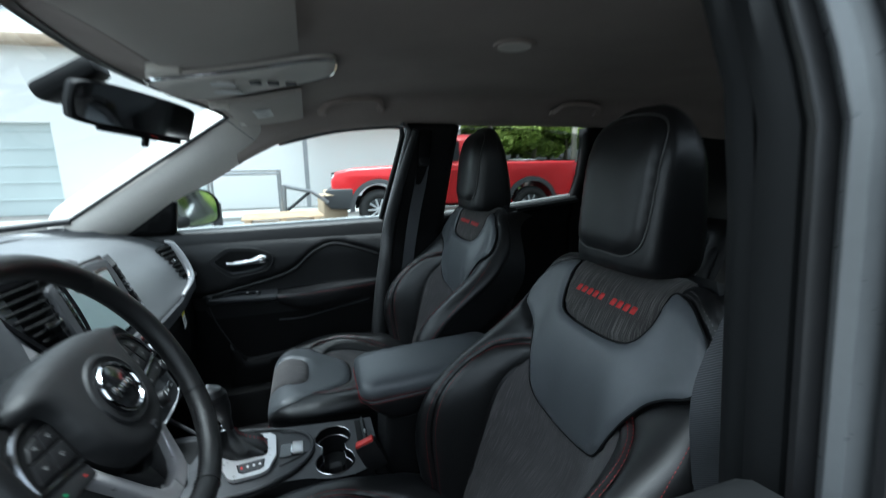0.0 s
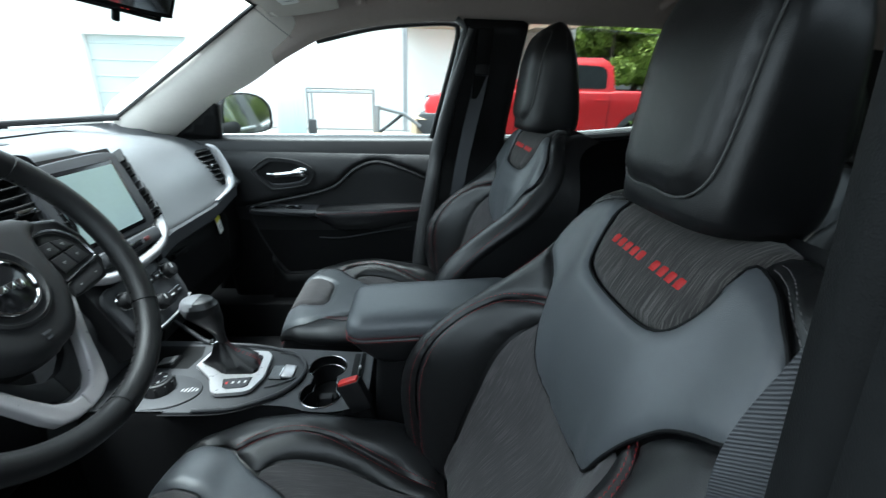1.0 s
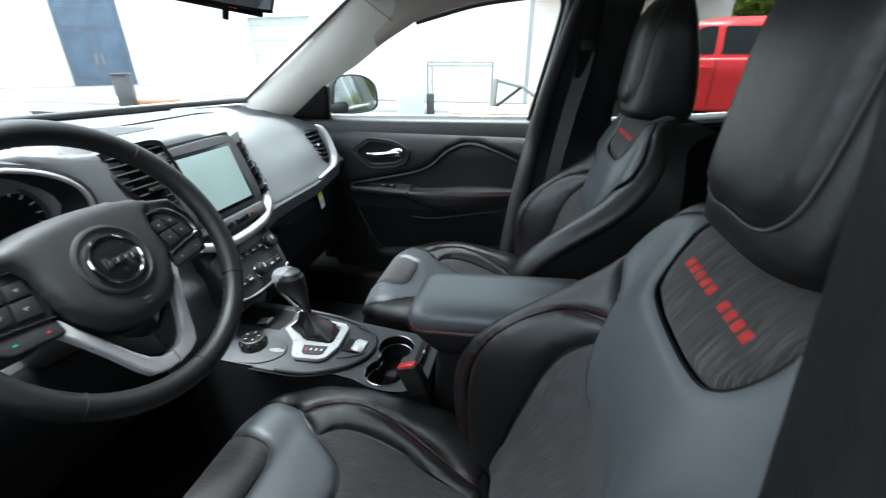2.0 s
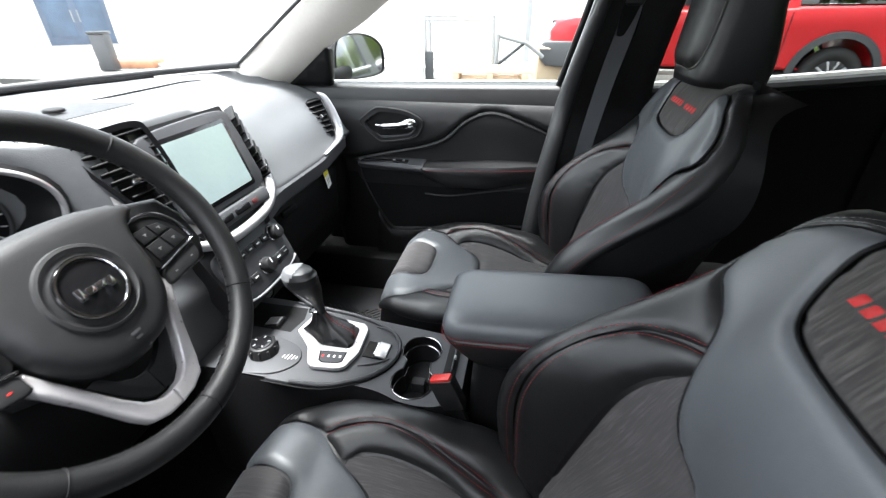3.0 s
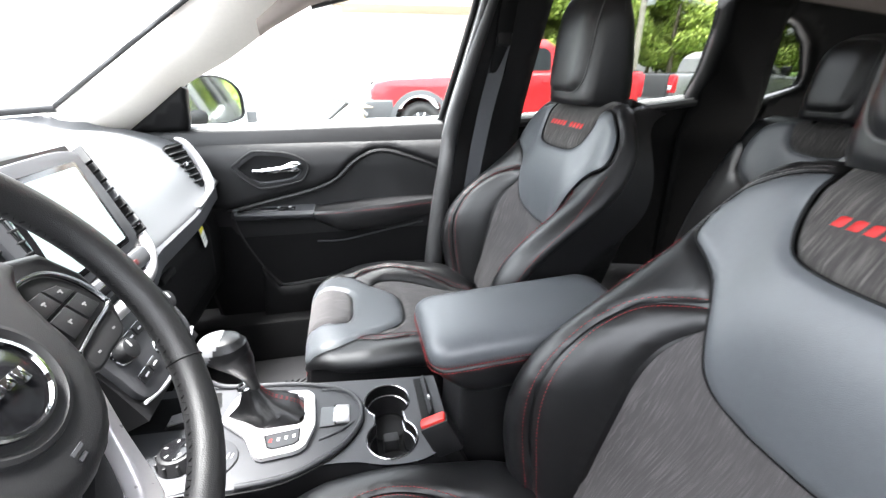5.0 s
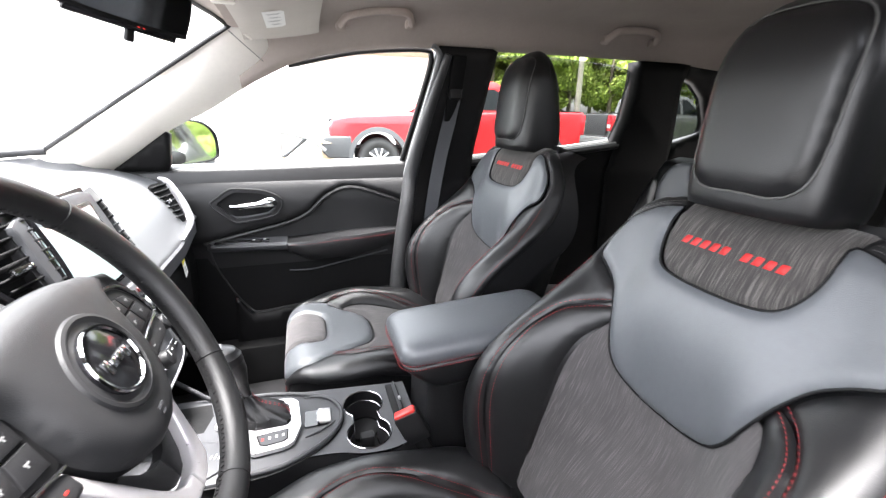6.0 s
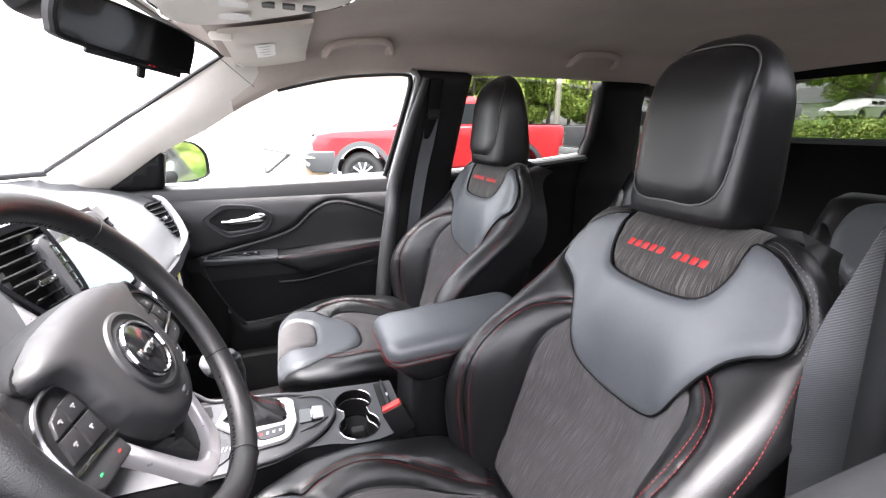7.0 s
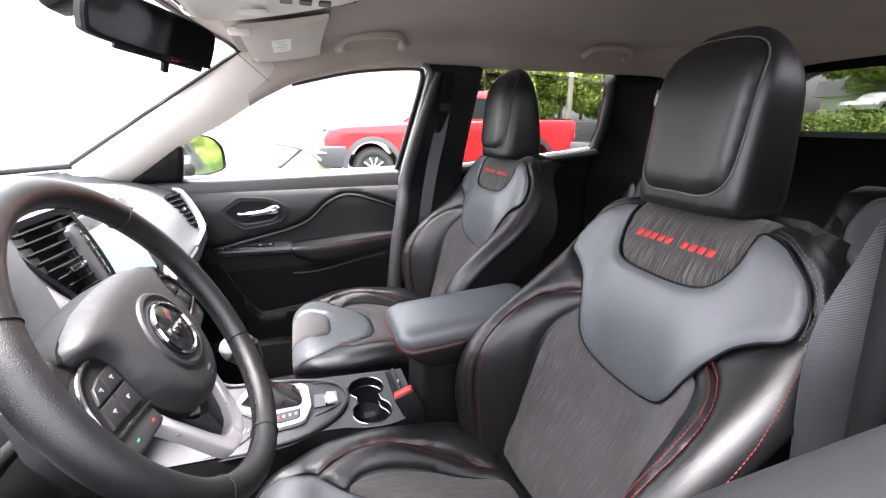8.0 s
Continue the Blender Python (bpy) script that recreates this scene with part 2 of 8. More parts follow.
def prism(outline, depth, m=Matrix(), bev=0.0, seg=2):
    """A flat outline in x, y drawn out along z from 0 to depth."""
    bm = bmesh.new()
    f = bm.faces.new([bm.verts.new((p[0], p[1], 0)) for p in outline])
    e = bmesh.ops.extrude_face_region(bm, geom=[f])
    top = [v for v in e["geom"] if isinstance(v, bmesh.types.BMVert)]
    bmesh.ops.translate(bm, vec=(0, 0, depth), verts=top)
    bmesh.ops.recalc_face_normals(bm, faces=bm.faces)
    if bev:
        edges = [x for x in bm.edges if all(v.co.z > depth * 0.5 for v in x.verts)] if depth > 0 else [x for x in bm.edges if all(v.co.z < depth * 0.5 for v in x.verts)]
        bmesh.ops.bevel(bm, geom=edges, offset=bev, segments=seg, profile=0.5, affect="EDGES")
    bmesh.ops.transform(bm, matrix=m, verts=bm.verts)
    return bm


def band(outer, inner, depth, m=Matrix()):
    """A flat frame between two outlines of equal count, drawn out along z."""
    k = len(outer)
    rings = [[(*outer[i], 0), (*outer[i], depth), (*inner[i], depth), (*inner[i], 0)] for i in range(k)]
    bm = loft(rings + [rings[0]], caps=False)
    bmesh.ops.remove_doubles(bm, verts=bm.verts, dist=1e-6)
    bmesh.ops.transform(bm, matrix=m, verts=bm.verts)
    return bm


def join(*bms):
    out = bmesh.new()
    for b in bms:
        me = bpy.data.meshes.new("tmp")
        b.to_mesh(me)
        b.free()
        out.from_mesh(me)
        bpy.data.meshes.remove(me)
    return out


def disc(r, depth, m=Matrix(), n=28, r2=None, bev=0.0):
    r2 = r if r2 is None else r2
    rings = [(0.0, r), (depth, r2)] if not bev else [(0.0, r), (depth - bev, r2), (depth - bev * 0.3, r2 - bev * 0.3), (depth, r2 - bev)]
    bm = loft([[(q * math.cos(2 * math.pi * i / n), q * math.sin(2 * math.pi * i / n), z) for i in range(n)] for z, q in rings])
    bmesh.ops.transform(bm, matrix=m, verts=bm.verts)
    return bm


def ring(R, r, m=Matrix(), n=40, k=8, flat=1.0):
    rings = []
    for i in range(n):
        a = 2 * math.pi * i / n
        rings.append([((R + r * math.cos(2 * math.pi * j / k)) * math.cos(a), (R + r * math.cos(2 * math.pi * j / k)) * math.sin(a), r * flat * math.sin(2 * math.pi * j / k)) for j in range(k)])
    bm = loft(rings + [rings[0]], caps=False)
    bmesh.ops.remove_doubles(bm, verts=bm.verts, dist=1e-6)
    bmesh.ops.transform(bm, matrix=m, verts=bm.verts)
    return bm


def rrect(w, h, r, n=5):
    """A rounded rectangle round the origin."""
    out = []
    for cx, cy, a0 in ((w / 2 - r, h / 2 - r, 0), (-w / 2 + r, h / 2 - r, 90), (-w / 2 + r, -h / 2 + r, 180), (w / 2 - r, -h / 2 + r, 270)):
        for i in range(n + 1):
            a = radians(a0 + 90 * i / n)
            out.append((cx + r * math.cos(a), cy + r * math.sin(a)))
    return out


def smooth(a, b, x):
    t = min(1.0, max(0.0, (x - a) / (b - a)))
    return t * t * (3 - 2 * t)


def lift(surf, u, v, off):
    """A point off above a surface given as surf(u, v)."""
    e = 1e-3
    p = Vector(surf(u, v))
    n = (Vector(surf(u + e, v)) - Vector(surf(u - e, v))).cross(Vector(surf(u, v + e)) - Vector(surf(u, v - e)))
    return p + n.normalized() * off if n.length else p


def panel(outline, surf, puff=0.006, edge=0.014, step=0.011, tuck=0.004, flip=1):
    """An upholstered piece: the outline in u, v laid on a surface, plump in the middle and drawn in at its seams."""
    from mathutils.geometry import delaunay_2d_cdt
    B = np.array(even(outline, step, True))
    lo, hi = B.min(0), B.max(0)
    gx, gy = np.meshgrid(np.arange(lo[0] + step * 0.5, hi[0], step), np.arange(lo[1] + step * 0.5, hi[1], step))
    gx[1::2] += step * 0.5
    Q = np.stack([gx.ravel(), gy.ravel()], 1)
    A, D = B, np.roll(B, -1, 0)

    def far(Q):
        ap, ab = Q[:, None] - A[None], (D - A)[None]
        t = np.clip((ap * ab).sum(2) / np.maximum(1e-12, (ab * ab).sum(2)), 0, 1)
        return np.sqrt(((ap - ab * t[..., None]) ** 2).sum(2)).min(1)

    ya, yb, xa, xb = A[None, :, 1], D[None, :, 1], A[None, :, 0], D[None, :, 0]
    py, px = Q[:, None, 1], Q[:, None, 0]
    inside = (((ya > py) != (yb > py)) & (px < (xb - xa) * (py - ya) / np.where(yb == ya, 1e-12, yb - ya) + xa)).sum(1) % 2 == 1
    Q = Q[inside]
    dq = far(Q) if len(Q) else np.zeros(0)
    Q, dq = Q[dq > step * 0.35], dq[dq > step * 0.35]
    n = len(B)
    pts = [Vector(p) for p in B] + [Vector(p) for p in Q]
    res = delaunay_2d_cdt(pts, [(i, (i + 1) % n) for i in range(n)], [], 1, 1e-7)
    P2, faces = res[0], res[2]
    d = far(np.array([tuple(p) for p in P2]))
    bm = bmesh.new()
    uvl = bm.loops.layers.uv.new("UVMap")
    V = []
    for p, q in zip(P2, d):
        t = min(1.0, q / edge)
        V.append(bm.verts.new(lift(surf, p.x, p.y, flip * (-tuck + (puff + tuck) * math.sqrt(max(0.0, 1 - (1 - t) ** 2))))))
    for f in faces:
        if len(set(f)) < 3:
            continue
        try:
            face = bm.faces.new([V[i] for i in f])
        except ValueError:
            continue
        for lp, i in zip(face.loops, f):
            lp[uvl].uv = P2[i]
    return bm


def stitches(line, surf, off=0.003, step=0.0062, length=0.0042, r=0.00062, shift=0.0):
    """Short threads along a line in u, v; shift moves the row sideways."""
    P = even(line, step)
    bm = bmesh.new()
    for i in range(len(P) - 1):
        t = P[i + 1] - P[i]
        t = t / max(1e-9, np.linalg.norm(t))
        s = np.array([-t[1], t[0]]) * shift
        a, b = P[i] + s, P[i] + t * length + s
        a3, b3 = lift(surf, *a, off), lift(surf, *b, off)
        m3 = (a3 + b3) / 2 + (lift(surf, *a, off + 0.001) - a3)
        d = (b3 - a3).normalized()
        n = d.orthogonal().normalized()
        k = d.cross(n)
        rings = []
        for c, q in ((a3, r * 0.5), (m3, r), (b3, r * 0.5)):
            rings.append([bm.verts.new(c + (n * math.cos(x) + k * math.sin(x)) * q) for x in (0, 1.571, 3.1416, 4.712)])
        for A, B in zip(rings, rings[1:]):
            for j in range(4):
                bm.faces.new((A[j], A[(j + 1) % 4], B[(j + 1) % 4], B[j]))
    return bm


def on(line, surf, off=0.0):
    return [lift(surf, p[0], p[1], off) for p in line]


def mirrored(half):
    """A closed outline from its right half, listed from the bottom middle to the top middle."""
    return [np.array(p, float) for p in half] + [np.array((-p[0], p[1]), float) for p in half[::-1] if abs(p[0]) > 1e-6]


def basis(o, x, y, z):
    return Matrix(((x[0], y[0], z[0], o[0]), (x[1], y[1], z[1], o[1]), (x[2], y[2], z[2], o[2]), (0, 0, 0, 1)))

# ---------------------------------------------------------------- car shell
C = -0.04                      # centre line of the car; the nose points to -x, its right side to +y
SILL = 1.145


def side_y(z):
    """Inner face of the cabin's right side."""
    return 0.757 - 0.42 * (z - 1.13) if z > 1.08 else 0.778


def side_pt(x, z, side=1, out=0.0):
    y = side_y(z) + out
    return (x, y if side > 0 else 2 * C - y, z)


def side_surf(side=1, out=0.0):
    return (lambda x, z: side_pt(x, z, side, out))


def side_slab(outline, thick, side=1, out=0.0, step=0.03):
    """A piece of the side wall with real thickness."""
    bm = panel(outline, side_surf(side, out), puff=0, edge=0.01, step=step, tuck=0)
    bmesh.ops.recalc_face_normals(bm, faces=bm.faces)
    e = bmesh.ops.extrude_face_region(bm, geom=bm.faces[:])
    mv = [v for v in e["geom"] if isinstance(v, bmesh.types.BMVert)]
    bmesh.ops.translate(bm, vec=(0, thick * side, 0), verts=mv)
    bmesh.ops.recalc_face_normals(bm, faces=bm.faces)
    return bm


# window outlines in x, z
TOP_EDGE = [(-1.10, 1.165), (-0.957, 1.26), (-0.83, 1.325), (-0.701, 1.404), (-0.594, 1.456), (-0.50, 1.482), (-0.414, 1.499), (-0.25, 1.516), (-0.165, 1.518)]
FRONT_WIN = spline(TOP_EDGE, 4) + [np.array(p) for p in ((-0.148, 1.508), (-0.146, 1.48), (-0.175, 1.35), (-0.222, 1.15))] + [np.array((-0.60, 1.145)), np.array((-1.10, 1.145))]
REAR_WIN = [np.array(p) for p in ((0.035, 1.155), (0.04, 1.30), (0.052, 1.50), (0.075, 1.516), (0.30, 1.521), (0.55, 1.508), (0.648, 1.493), (0.664, 1.47), (0.667, 1.42), (0.69, 1.30), (0.675, 1.215), (0.60, 1.203), (0.30, 1.172))]
QUARTER_WIN = [np.array(p) for p in ((0.99, 1.215), (0.885, 1.44), (0.905, 1.468), (0.97, 1.455), (1.06, 1.40), (1.15, 1.30), (1.16, 1.262), (1.13, 1.25))]

def win_top(x):
    """Height of the trim's lower edge over the side windows."""
    if x < -0.165:
        for (xa, za), (xb, zb) in zip(TOP_EDGE, TOP_EDGE[1:]):
            if xa <= x <= xb:
                return za + (zb - za) * (x - xa) / (xb - xa)
        return TOP_EDGE[0][1]
    return 1.518 + 0.004 * math.sin((x + 0.165) * 2.5) - 0.055 * smooth(0.5, 1.8, x)


def roof_z(x):
    return 1.632 - 0.095 * (1 - smooth(-0.85, -0.15, x)) - 0.07 * smooth(0.9, 1.9, x)


# headliner: cross sections from one window edge to the other
def head_section(x, lower=0.0):
    ze, zr = win_top(x) + lower, roof_z(x) + lower
    ye = side_y(ze) - 0.006
    half = [(ye, ze), (ye - 0.03, ze + 0.018), (ye - 0.06, ze + (zr - ze) * 0.62), (ye - 0.115, ze + (zr - ze) * 0.86), (ye - 0.22, ze + (zr - ze) * 0.95), (ye - 0.40, ze + (zr - ze) * 0.985)]
    half = [(p[0], p[1]) for p in spline(half, 4)]
    right = [(x, y, z) for y, z in half] + [(x, C, zr)]
    left = [(x, 2 * C - y - 0.012 * smooth(0.40, 0.60, y), z + 0.045 * smooth(0.40, 0.60, y)) for y, z in half[::-1]]
    return right + left


xs = [-0.735, -0.71, -0.68, -0.64, -0.60, -0.55, -0.50, -0.45, -0.40, -0.33, -0.25, -0.16, -0.05, 0.08, 0.2, 0.32, 0.45, 0.6, 0.75, 0.9, 1.05, 1.2, 1.35, 1.5, 1.62, 1.74]
bm = loft([head_section(x) for x in xs], closed=False)
bmesh.ops.recalc_face_normals(bm, faces=bm.faces)
e = bmesh.ops.extrude_face_region(bm, geom=bm.faces[:])
bmesh.ops.translate(bm, vec=(0, 0, 0.03), verts=[v for v in e["geom"] if isinstance(v, bmesh.types.BMVert)])
bmesh.ops.recalc_face_normals(bm, faces=bm.faces)
part("ceiling", bm, HEADLINER, None, "pale grey-beige cloth headliner of the car", 60, "structure", "ceiling")

# outer roof skin
bm = loft([[(x, y, z + 0.05) for x, y, z in head_section(x)] for x in xs], closed=False)
part("roof_skin", bm, PAINT_DARK, None, "dark grey painted steel roof of the car", 60, "structure", "roof")

# windscreen: base curve, top curve
WS_BASE = [(-1.25, 0.625, 1.21), (-1.40, 0.58, 1.20), (-1.57, 0.42, 1.19), (-1.68, 0.20, 1.185), (-1.72, C, 1.183)]
WS_TOP = [(-0.735, 0.505, 1.530), (-0.76, 0.45, 1.545), (-0.80, 0.30, 1.555), (-0.83, 0.10, 1.560), (-0.835, C, 1.560)]
ws_b, ws_t = spline(WS_BASE, 5), spline(WS_TOP, 5)
ws_b = ws_b + [np.array((p[0], 2 * C - p[1], p[2])) for p in ws_b[-2::-1]]
ws_t = ws_t + [np.array((p[0], 2 * C - p[1], p[2])) for p in ws_t[-2::-1]]
def ws_pt(i, t):
    p = ws_b[i] + (ws_t[i] - ws_b[i]) * t
    return p + np.array((-0.35, 0, 0.75)) * 0.035 * math.sin(math.pi * t) * math.sin(math.pi * i / (len(ws_b) - 1))
bm = loft([[ws_pt(i, k / 10) for i in range(len(ws_b))] for k in range(11)], closed=False)
windscreen = part("windshield_1", bm, PANE, None, "clear curved windscreen glass", 60, "structure", "window")
windscreen.visible_shadow = False
edge_line = [ws_pt(0, k / 14) for k in range(15)]
part("windshield_seal", tube(edge_line, 0.006, 6), SEAL, None, "thin black rubber seal along the windscreen edge", 60, "structure", "trim")
part("windshield_seal", tube([(p[0], 2 * C - p[1], p[2]) for p in edge_line], 0.006, 6), SEAL, None, "thin black rubber seal along the windscreen edge", 60, "structure", "trim")
part("windshield_seal", tube([p + np.array((0.01, 0, 0.003)) for p in ws_b], 0.011, 6), SEAL, None, "black band along the foot of the windscreen", 60, "structure", "trim")
part("windshield_seal", tube([p + np.array((0.0, 0, 0.0)) for p in ws_t], 0.008, 6), SEAL, None, "black band along the top of the windscreen", 60, "structure", "trim")
# headliner front lip, closing the gap to the windscreen's top curve
front = sorted((q[1], q[2]) for q in head_section(-0.735))
lip = []
for p in ws_t:
    q = (-0.735, p[1], float(np.interp(p[1], [f[0] for f in front], [f[1] for f in front])))
    lip.append([tuple(p), ((p[0] + q[0]) / 2, p[1], (p[2] + q[2]) / 2 + 0.004), q])
part("ceiling_front_lip", loft(lip, closed=False), HEADLINER, None, "pale headliner edge above the windscreen", 60, "structure", "trim")

# A pillars: light trim between windscreen edge and side window edge
def a_pillar(sign):
    W = [(-1.30, 0.655, 1.15), (-1.25, 0.625, 1.21), (-1.12, 0.603, 1.293), (-1.0, 0.578, 1.367), (-0.87, 0.543, 1.448), (-0.735, 0.503, 1.530)] + ([(-0.690, 0.512, 1.566)] if sign > 0 else [(-0.69, 0.50, 1.600)])
    S = [(-1.16, 0.752, 1.130), (-1.10, 0.738, 1.165), (-0.957, 0.70, 1.262), (-0.83, 0.674, 1.327), (-0.72, 0.648, 1.394), (-0.635, 0.632, 1.438)] + ([(-0.555, 0.640, 1.484)] if sign > 0 else [(-0.585, 0.655, 1.510)])
    if sign < 0:                                            # slimmer above the open window
        S = [(x, y, z + 0.035 * smooth(-1.1, -0.8, x)) for x, y, z in S]
    W, S = spline(W, 5), spline(S, 5)
    rings = []
    for w, s in zip(W, S):
        mid = (w + s) / 2
        inward = np.array((0.25, -0.75, -0.30))
        row = []
        ease = 1 - smooth(0.50, 0.84, len(rings) / (len(W) - 1))
        for k in range(9):
            t = k / 8
            row.append(w + (s - w) * t + inward * (0.030 if sign > 0 else 0.008) * (0.15 + 0.85 * ease) * math.sin(math.pi * t ** 0.8) ** 0.9)
        out = [w + (s - w) * t + np.array((-0.05, 0.06, 0.04)) for t in (1, 0.5, 0)]
        row += out
        rings.append([(p[0], p[1] if sign > 0 else 2 * C - p[1], p[2]) for p in row])
    return loft(rings)
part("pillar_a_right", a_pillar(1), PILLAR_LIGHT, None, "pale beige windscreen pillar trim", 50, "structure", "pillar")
W_, S_ = np.array((-0.742, 0.507, 1.524)), np.array((-0.640, 0.633, 1.436))
part("pillar_a_seam", tube([W_ + (S_ - W_) * t + np.array((0.25, -0.75, -0.30)) * (0.0145 * math.sin(math.pi * t ** 0.8) ** 0.9 + 0.0005) for t in np.linspace(0.02, 0.98, 14)], 0.0012, 6), mat("grey_seam", (0.22, 0.21, 0.20), 0.8), None, "fine joint across the windscreen pillar trim", 60, "structure", "trim")
# same trim as the right pillar; its shade is put into the brown
part("pillar_a_left", a_pillar(-1), mat("shaded_pillar_trim", (0.045, 0.037, 0.032), 0.85, bump=0.4, bscale=900), None, "windscreen pillar trim, coloured dark brown as in shade", 50, "structure", "pillar")

# black sail corner at the foot of the pillar
SAIL = [(-1.145, 1.138), (-1.06, 1.195), (-0.995, 1.240), (-0.955, 1.268), (-0.972, 1.20), (-0.985, 1.138)]
part("pillar_sail_right", side_slab(SAIL, 0.03, 1, -0.012), PLASTIC_DARK, None, "black triangular mirror sail trim", 40, "structure", "trim")
part("pillar_sail_left", side_slab(SAIL, 0.03, -1, -0.012), PLASTIC_DARK, None, "black triangular mirror sail trim", 40, "structure", "trim")

# B pillars, C pillars
B_PIL = [(-0.146, 1.525), (-0.150, 1.48), (-0.178, 1.35), (-0.222, 1.15), (-0.222, 1.10), (-0.215, 0.42), (0.06, 0.42), (0.04, 1.10), (0.036, 1.20), (0.046, 1.40), (0.055, 1.525)]
C_PIL = [(0.64, 1.52), (0.668, 1.44), (0.69, 1.32), (0.688, 1.22), (0.70, 1.10), (0.72, 0.42), (1.10, 0.42), (1.02, 1.10), (0.985, 1.215), (0.885, 1.44), (0.88, 1.52)]
for side, nm in ((1, "right"), (-1, "left")):
    if side > 0:
        part("pillar_b_" + nm, side_slab(B_PIL, 0.07, side, -0.028), PLASTIC, None, "black plastic centre pillar trim", 40, "structure", "pillar")
    part("pillar_c_" + nm, side_slab(C_PIL, 0.07, side, -0.02), PLASTIC_DARK, None, "black plastic rear pillar trim", 40, "structure", "pillar")
    rear_fill = [(0.905, 1.475), (0.97, 1.46), (1.065, 1.405), (1.155, 1.30), (1.165, 1.26), (1.13, 1.245), (1.02, 1.21), (1.02, 0.42), (1.80, 0.42), (1.78, 1.20), (1.70, 1.36), (1.62, 1.49), (1.2, 1.505), (0.88, 1.53), (0.885, 1.475)]
    part("wall_rear_" + nm, side_slab(rear_fill, 0.07, side, -0.015), PLASTIC_DARK, None, "black load space side trim", 40, "structure", "wall")
    # the left pane is unseen; its extra tint holds back light
    q = part("window_quarter_" + nm, side_slab(QUARTER_WIN, 0.005, side, 0.03), PANE_DARK if side > 0 else PANE_LIGHT_CUT, None, "small tinted rear quarter window", 40, "structure", "window")

# bright seal edge of the centre pillar by the front window
for side in (1,):
    seam = [side_pt(x, z, side, -0.031) for x, z in ((-0.17, 1.522), (-0.150, 1.508), (-0.146, 1.48), (-0.172, 1.35), (-0.205, 1.20), (-0.222, 1.10))]
    column = spline([(-0.120, side_y(1.50) - 0.046, 1.50), (-0.165, side_y(1.32) - 0.046, 1.32), (-0.205, 0.700, 1.13), (-0.226, 0.694, 1.00), (-0.250, 0.692, 0.85), (-0.270, 0.692, 0.66), (-0.275, 0.695, 0.45)], 6)
    # grey lifted above the pillar's black so that its front looks lit
    part("pillar_b_column", tube(column, list(np.interp(np.linspace(0, 1, len(column)), (0, 0.35, 1), (0.012, 0.026, 0.034))), 14), mat("lit_pillar_plastic", (0.030, 0.0305, 0.032), 0.45, bump=0.3, bscale=1000, cells=True), None, "rounded front trim of the centre pillar, coloured grey as if lit", 60, "structure", "trim")
    part("pillar_b_edge", tube(spline(seam, 6), 0.009, 8), mat("pale_grey_edge", (0.20, 0.205, 0.21), 0.45), None, "pale grey edging strip of the centre pillar", 60, "structure", "trim")
    seal = [side_pt(x, z, side, 0.012) for x, z in ((-0.60, 1.455), (-0.414, 1.497), (-0.25, 1.514), (-0.175, 1.515), (-0.160, 1.50), (-0.162, 1.46), (-0.19, 1.33), (-0.236, 1.13))]
    part("window_seal", tube(spline(seal, 6), 0.009, 8), SEAL, None, "black rubber window seal", 60, "structure", "trim")

# inner sills beside the floor
for s in (1, -1):
    part("sill_trim", box(3.1, 0.22, 0.24, Matrix.Translation((0.2, C + s * 0.80, 0.40)), 0.02), PLASTIC_DARK, None, "black plastic door sill trim", 40, "structure", "trim")

# tail: gate with its window, closing the back
TG = basis((1.80, C, 1.0), (0, -1, 0), (-0.42, 0, 0.907), (0.907, 0, 0.42))
tail_in = [(-0.56, 0.30), (0.56, 0.30), (0.52, 0.60), (-0.52, 0.60)]
tail_out = [(-0.76, -0.65), (0.76, -0.65), (0.72, 0.72), (-0.72, 0.72)]
part("tailgate", band(tail_out, tail_in, 0.06, TG), PLASTIC_DARK, None, "black inner trim of the tailgate", 40, "structure", "tailgate")
g = part("window_tailgate", prism([(x * 1.05, y) for x, y in ((-0.56, 0.29), (0.56, 0.29), (0.52, 0.61), (-0.52, 0.61))], 0.005, TG @ Matrix.Translation((0, 0, 0.03))), PANE_DARK, None, "tinted rear window of the tailgate", 40, "structure", "window")

# floor pan, tunnel, firewall
part("floor", box(3.0, 1.50, 0.04, Matrix.Translation((0.35, C, 0.34))), CARPET, None, "black carpet floor of the car", 40, "structure", "floor")
part("firewall", box(0.04, 1.50, 0.86, Matrix.Translation((-1.62, C, 0.75)) @ Matrix.Rotation(radians(-8), 4, "Y")), CARPET, None, "black carpeted front bulkhead", 40, "structure", "wall")
part("footwell_floor", box(0.62, 1.50, 0.03, Matrix.Translation((-1.36, C, 0.45)) @ Matrix.Rotation(radians(22), 4, "Y")), CARPET, None, "black carpeted sloping footwell", 40, "structure", "floor")
part("hood_skin", loft([[(x, C + 0.72 * s, 1.13 - 0.10 * abs(s) ** 3 - 0.10 * smooth(-1.6, -2.6, x) - (0.0 if x > -2.5 else 0.2)) for s in np.linspace(-1, 1, 13)] for x in (-1.55, -1.8, -2.1, -2.4, -2.6)], closed=False), PAINT_DARK, None, "dark grey painted car bonnet", 60, "structure", "bonnet")

# outer door and wing skins
for side, nm in ((1, "right"), (-1, "left")):
    rows = []
    for z, out in ((1.12, 0.062), (1.05, 0.10), (0.90, 0.125), (0.70, 0.13), (0.45, 0.115), (0.30, 0.09)):
        rows.append([(x, (0.757 + out) if side > 0 else 2 * C - 0.757 - out, z) for x in np.linspace(-2.55, 1.85, 23)])
    part("body_side_" + nm, loft(rows, closed=False), PAINT_DARK, None, "dark grey painted car flank", 60, "structure", "body side")
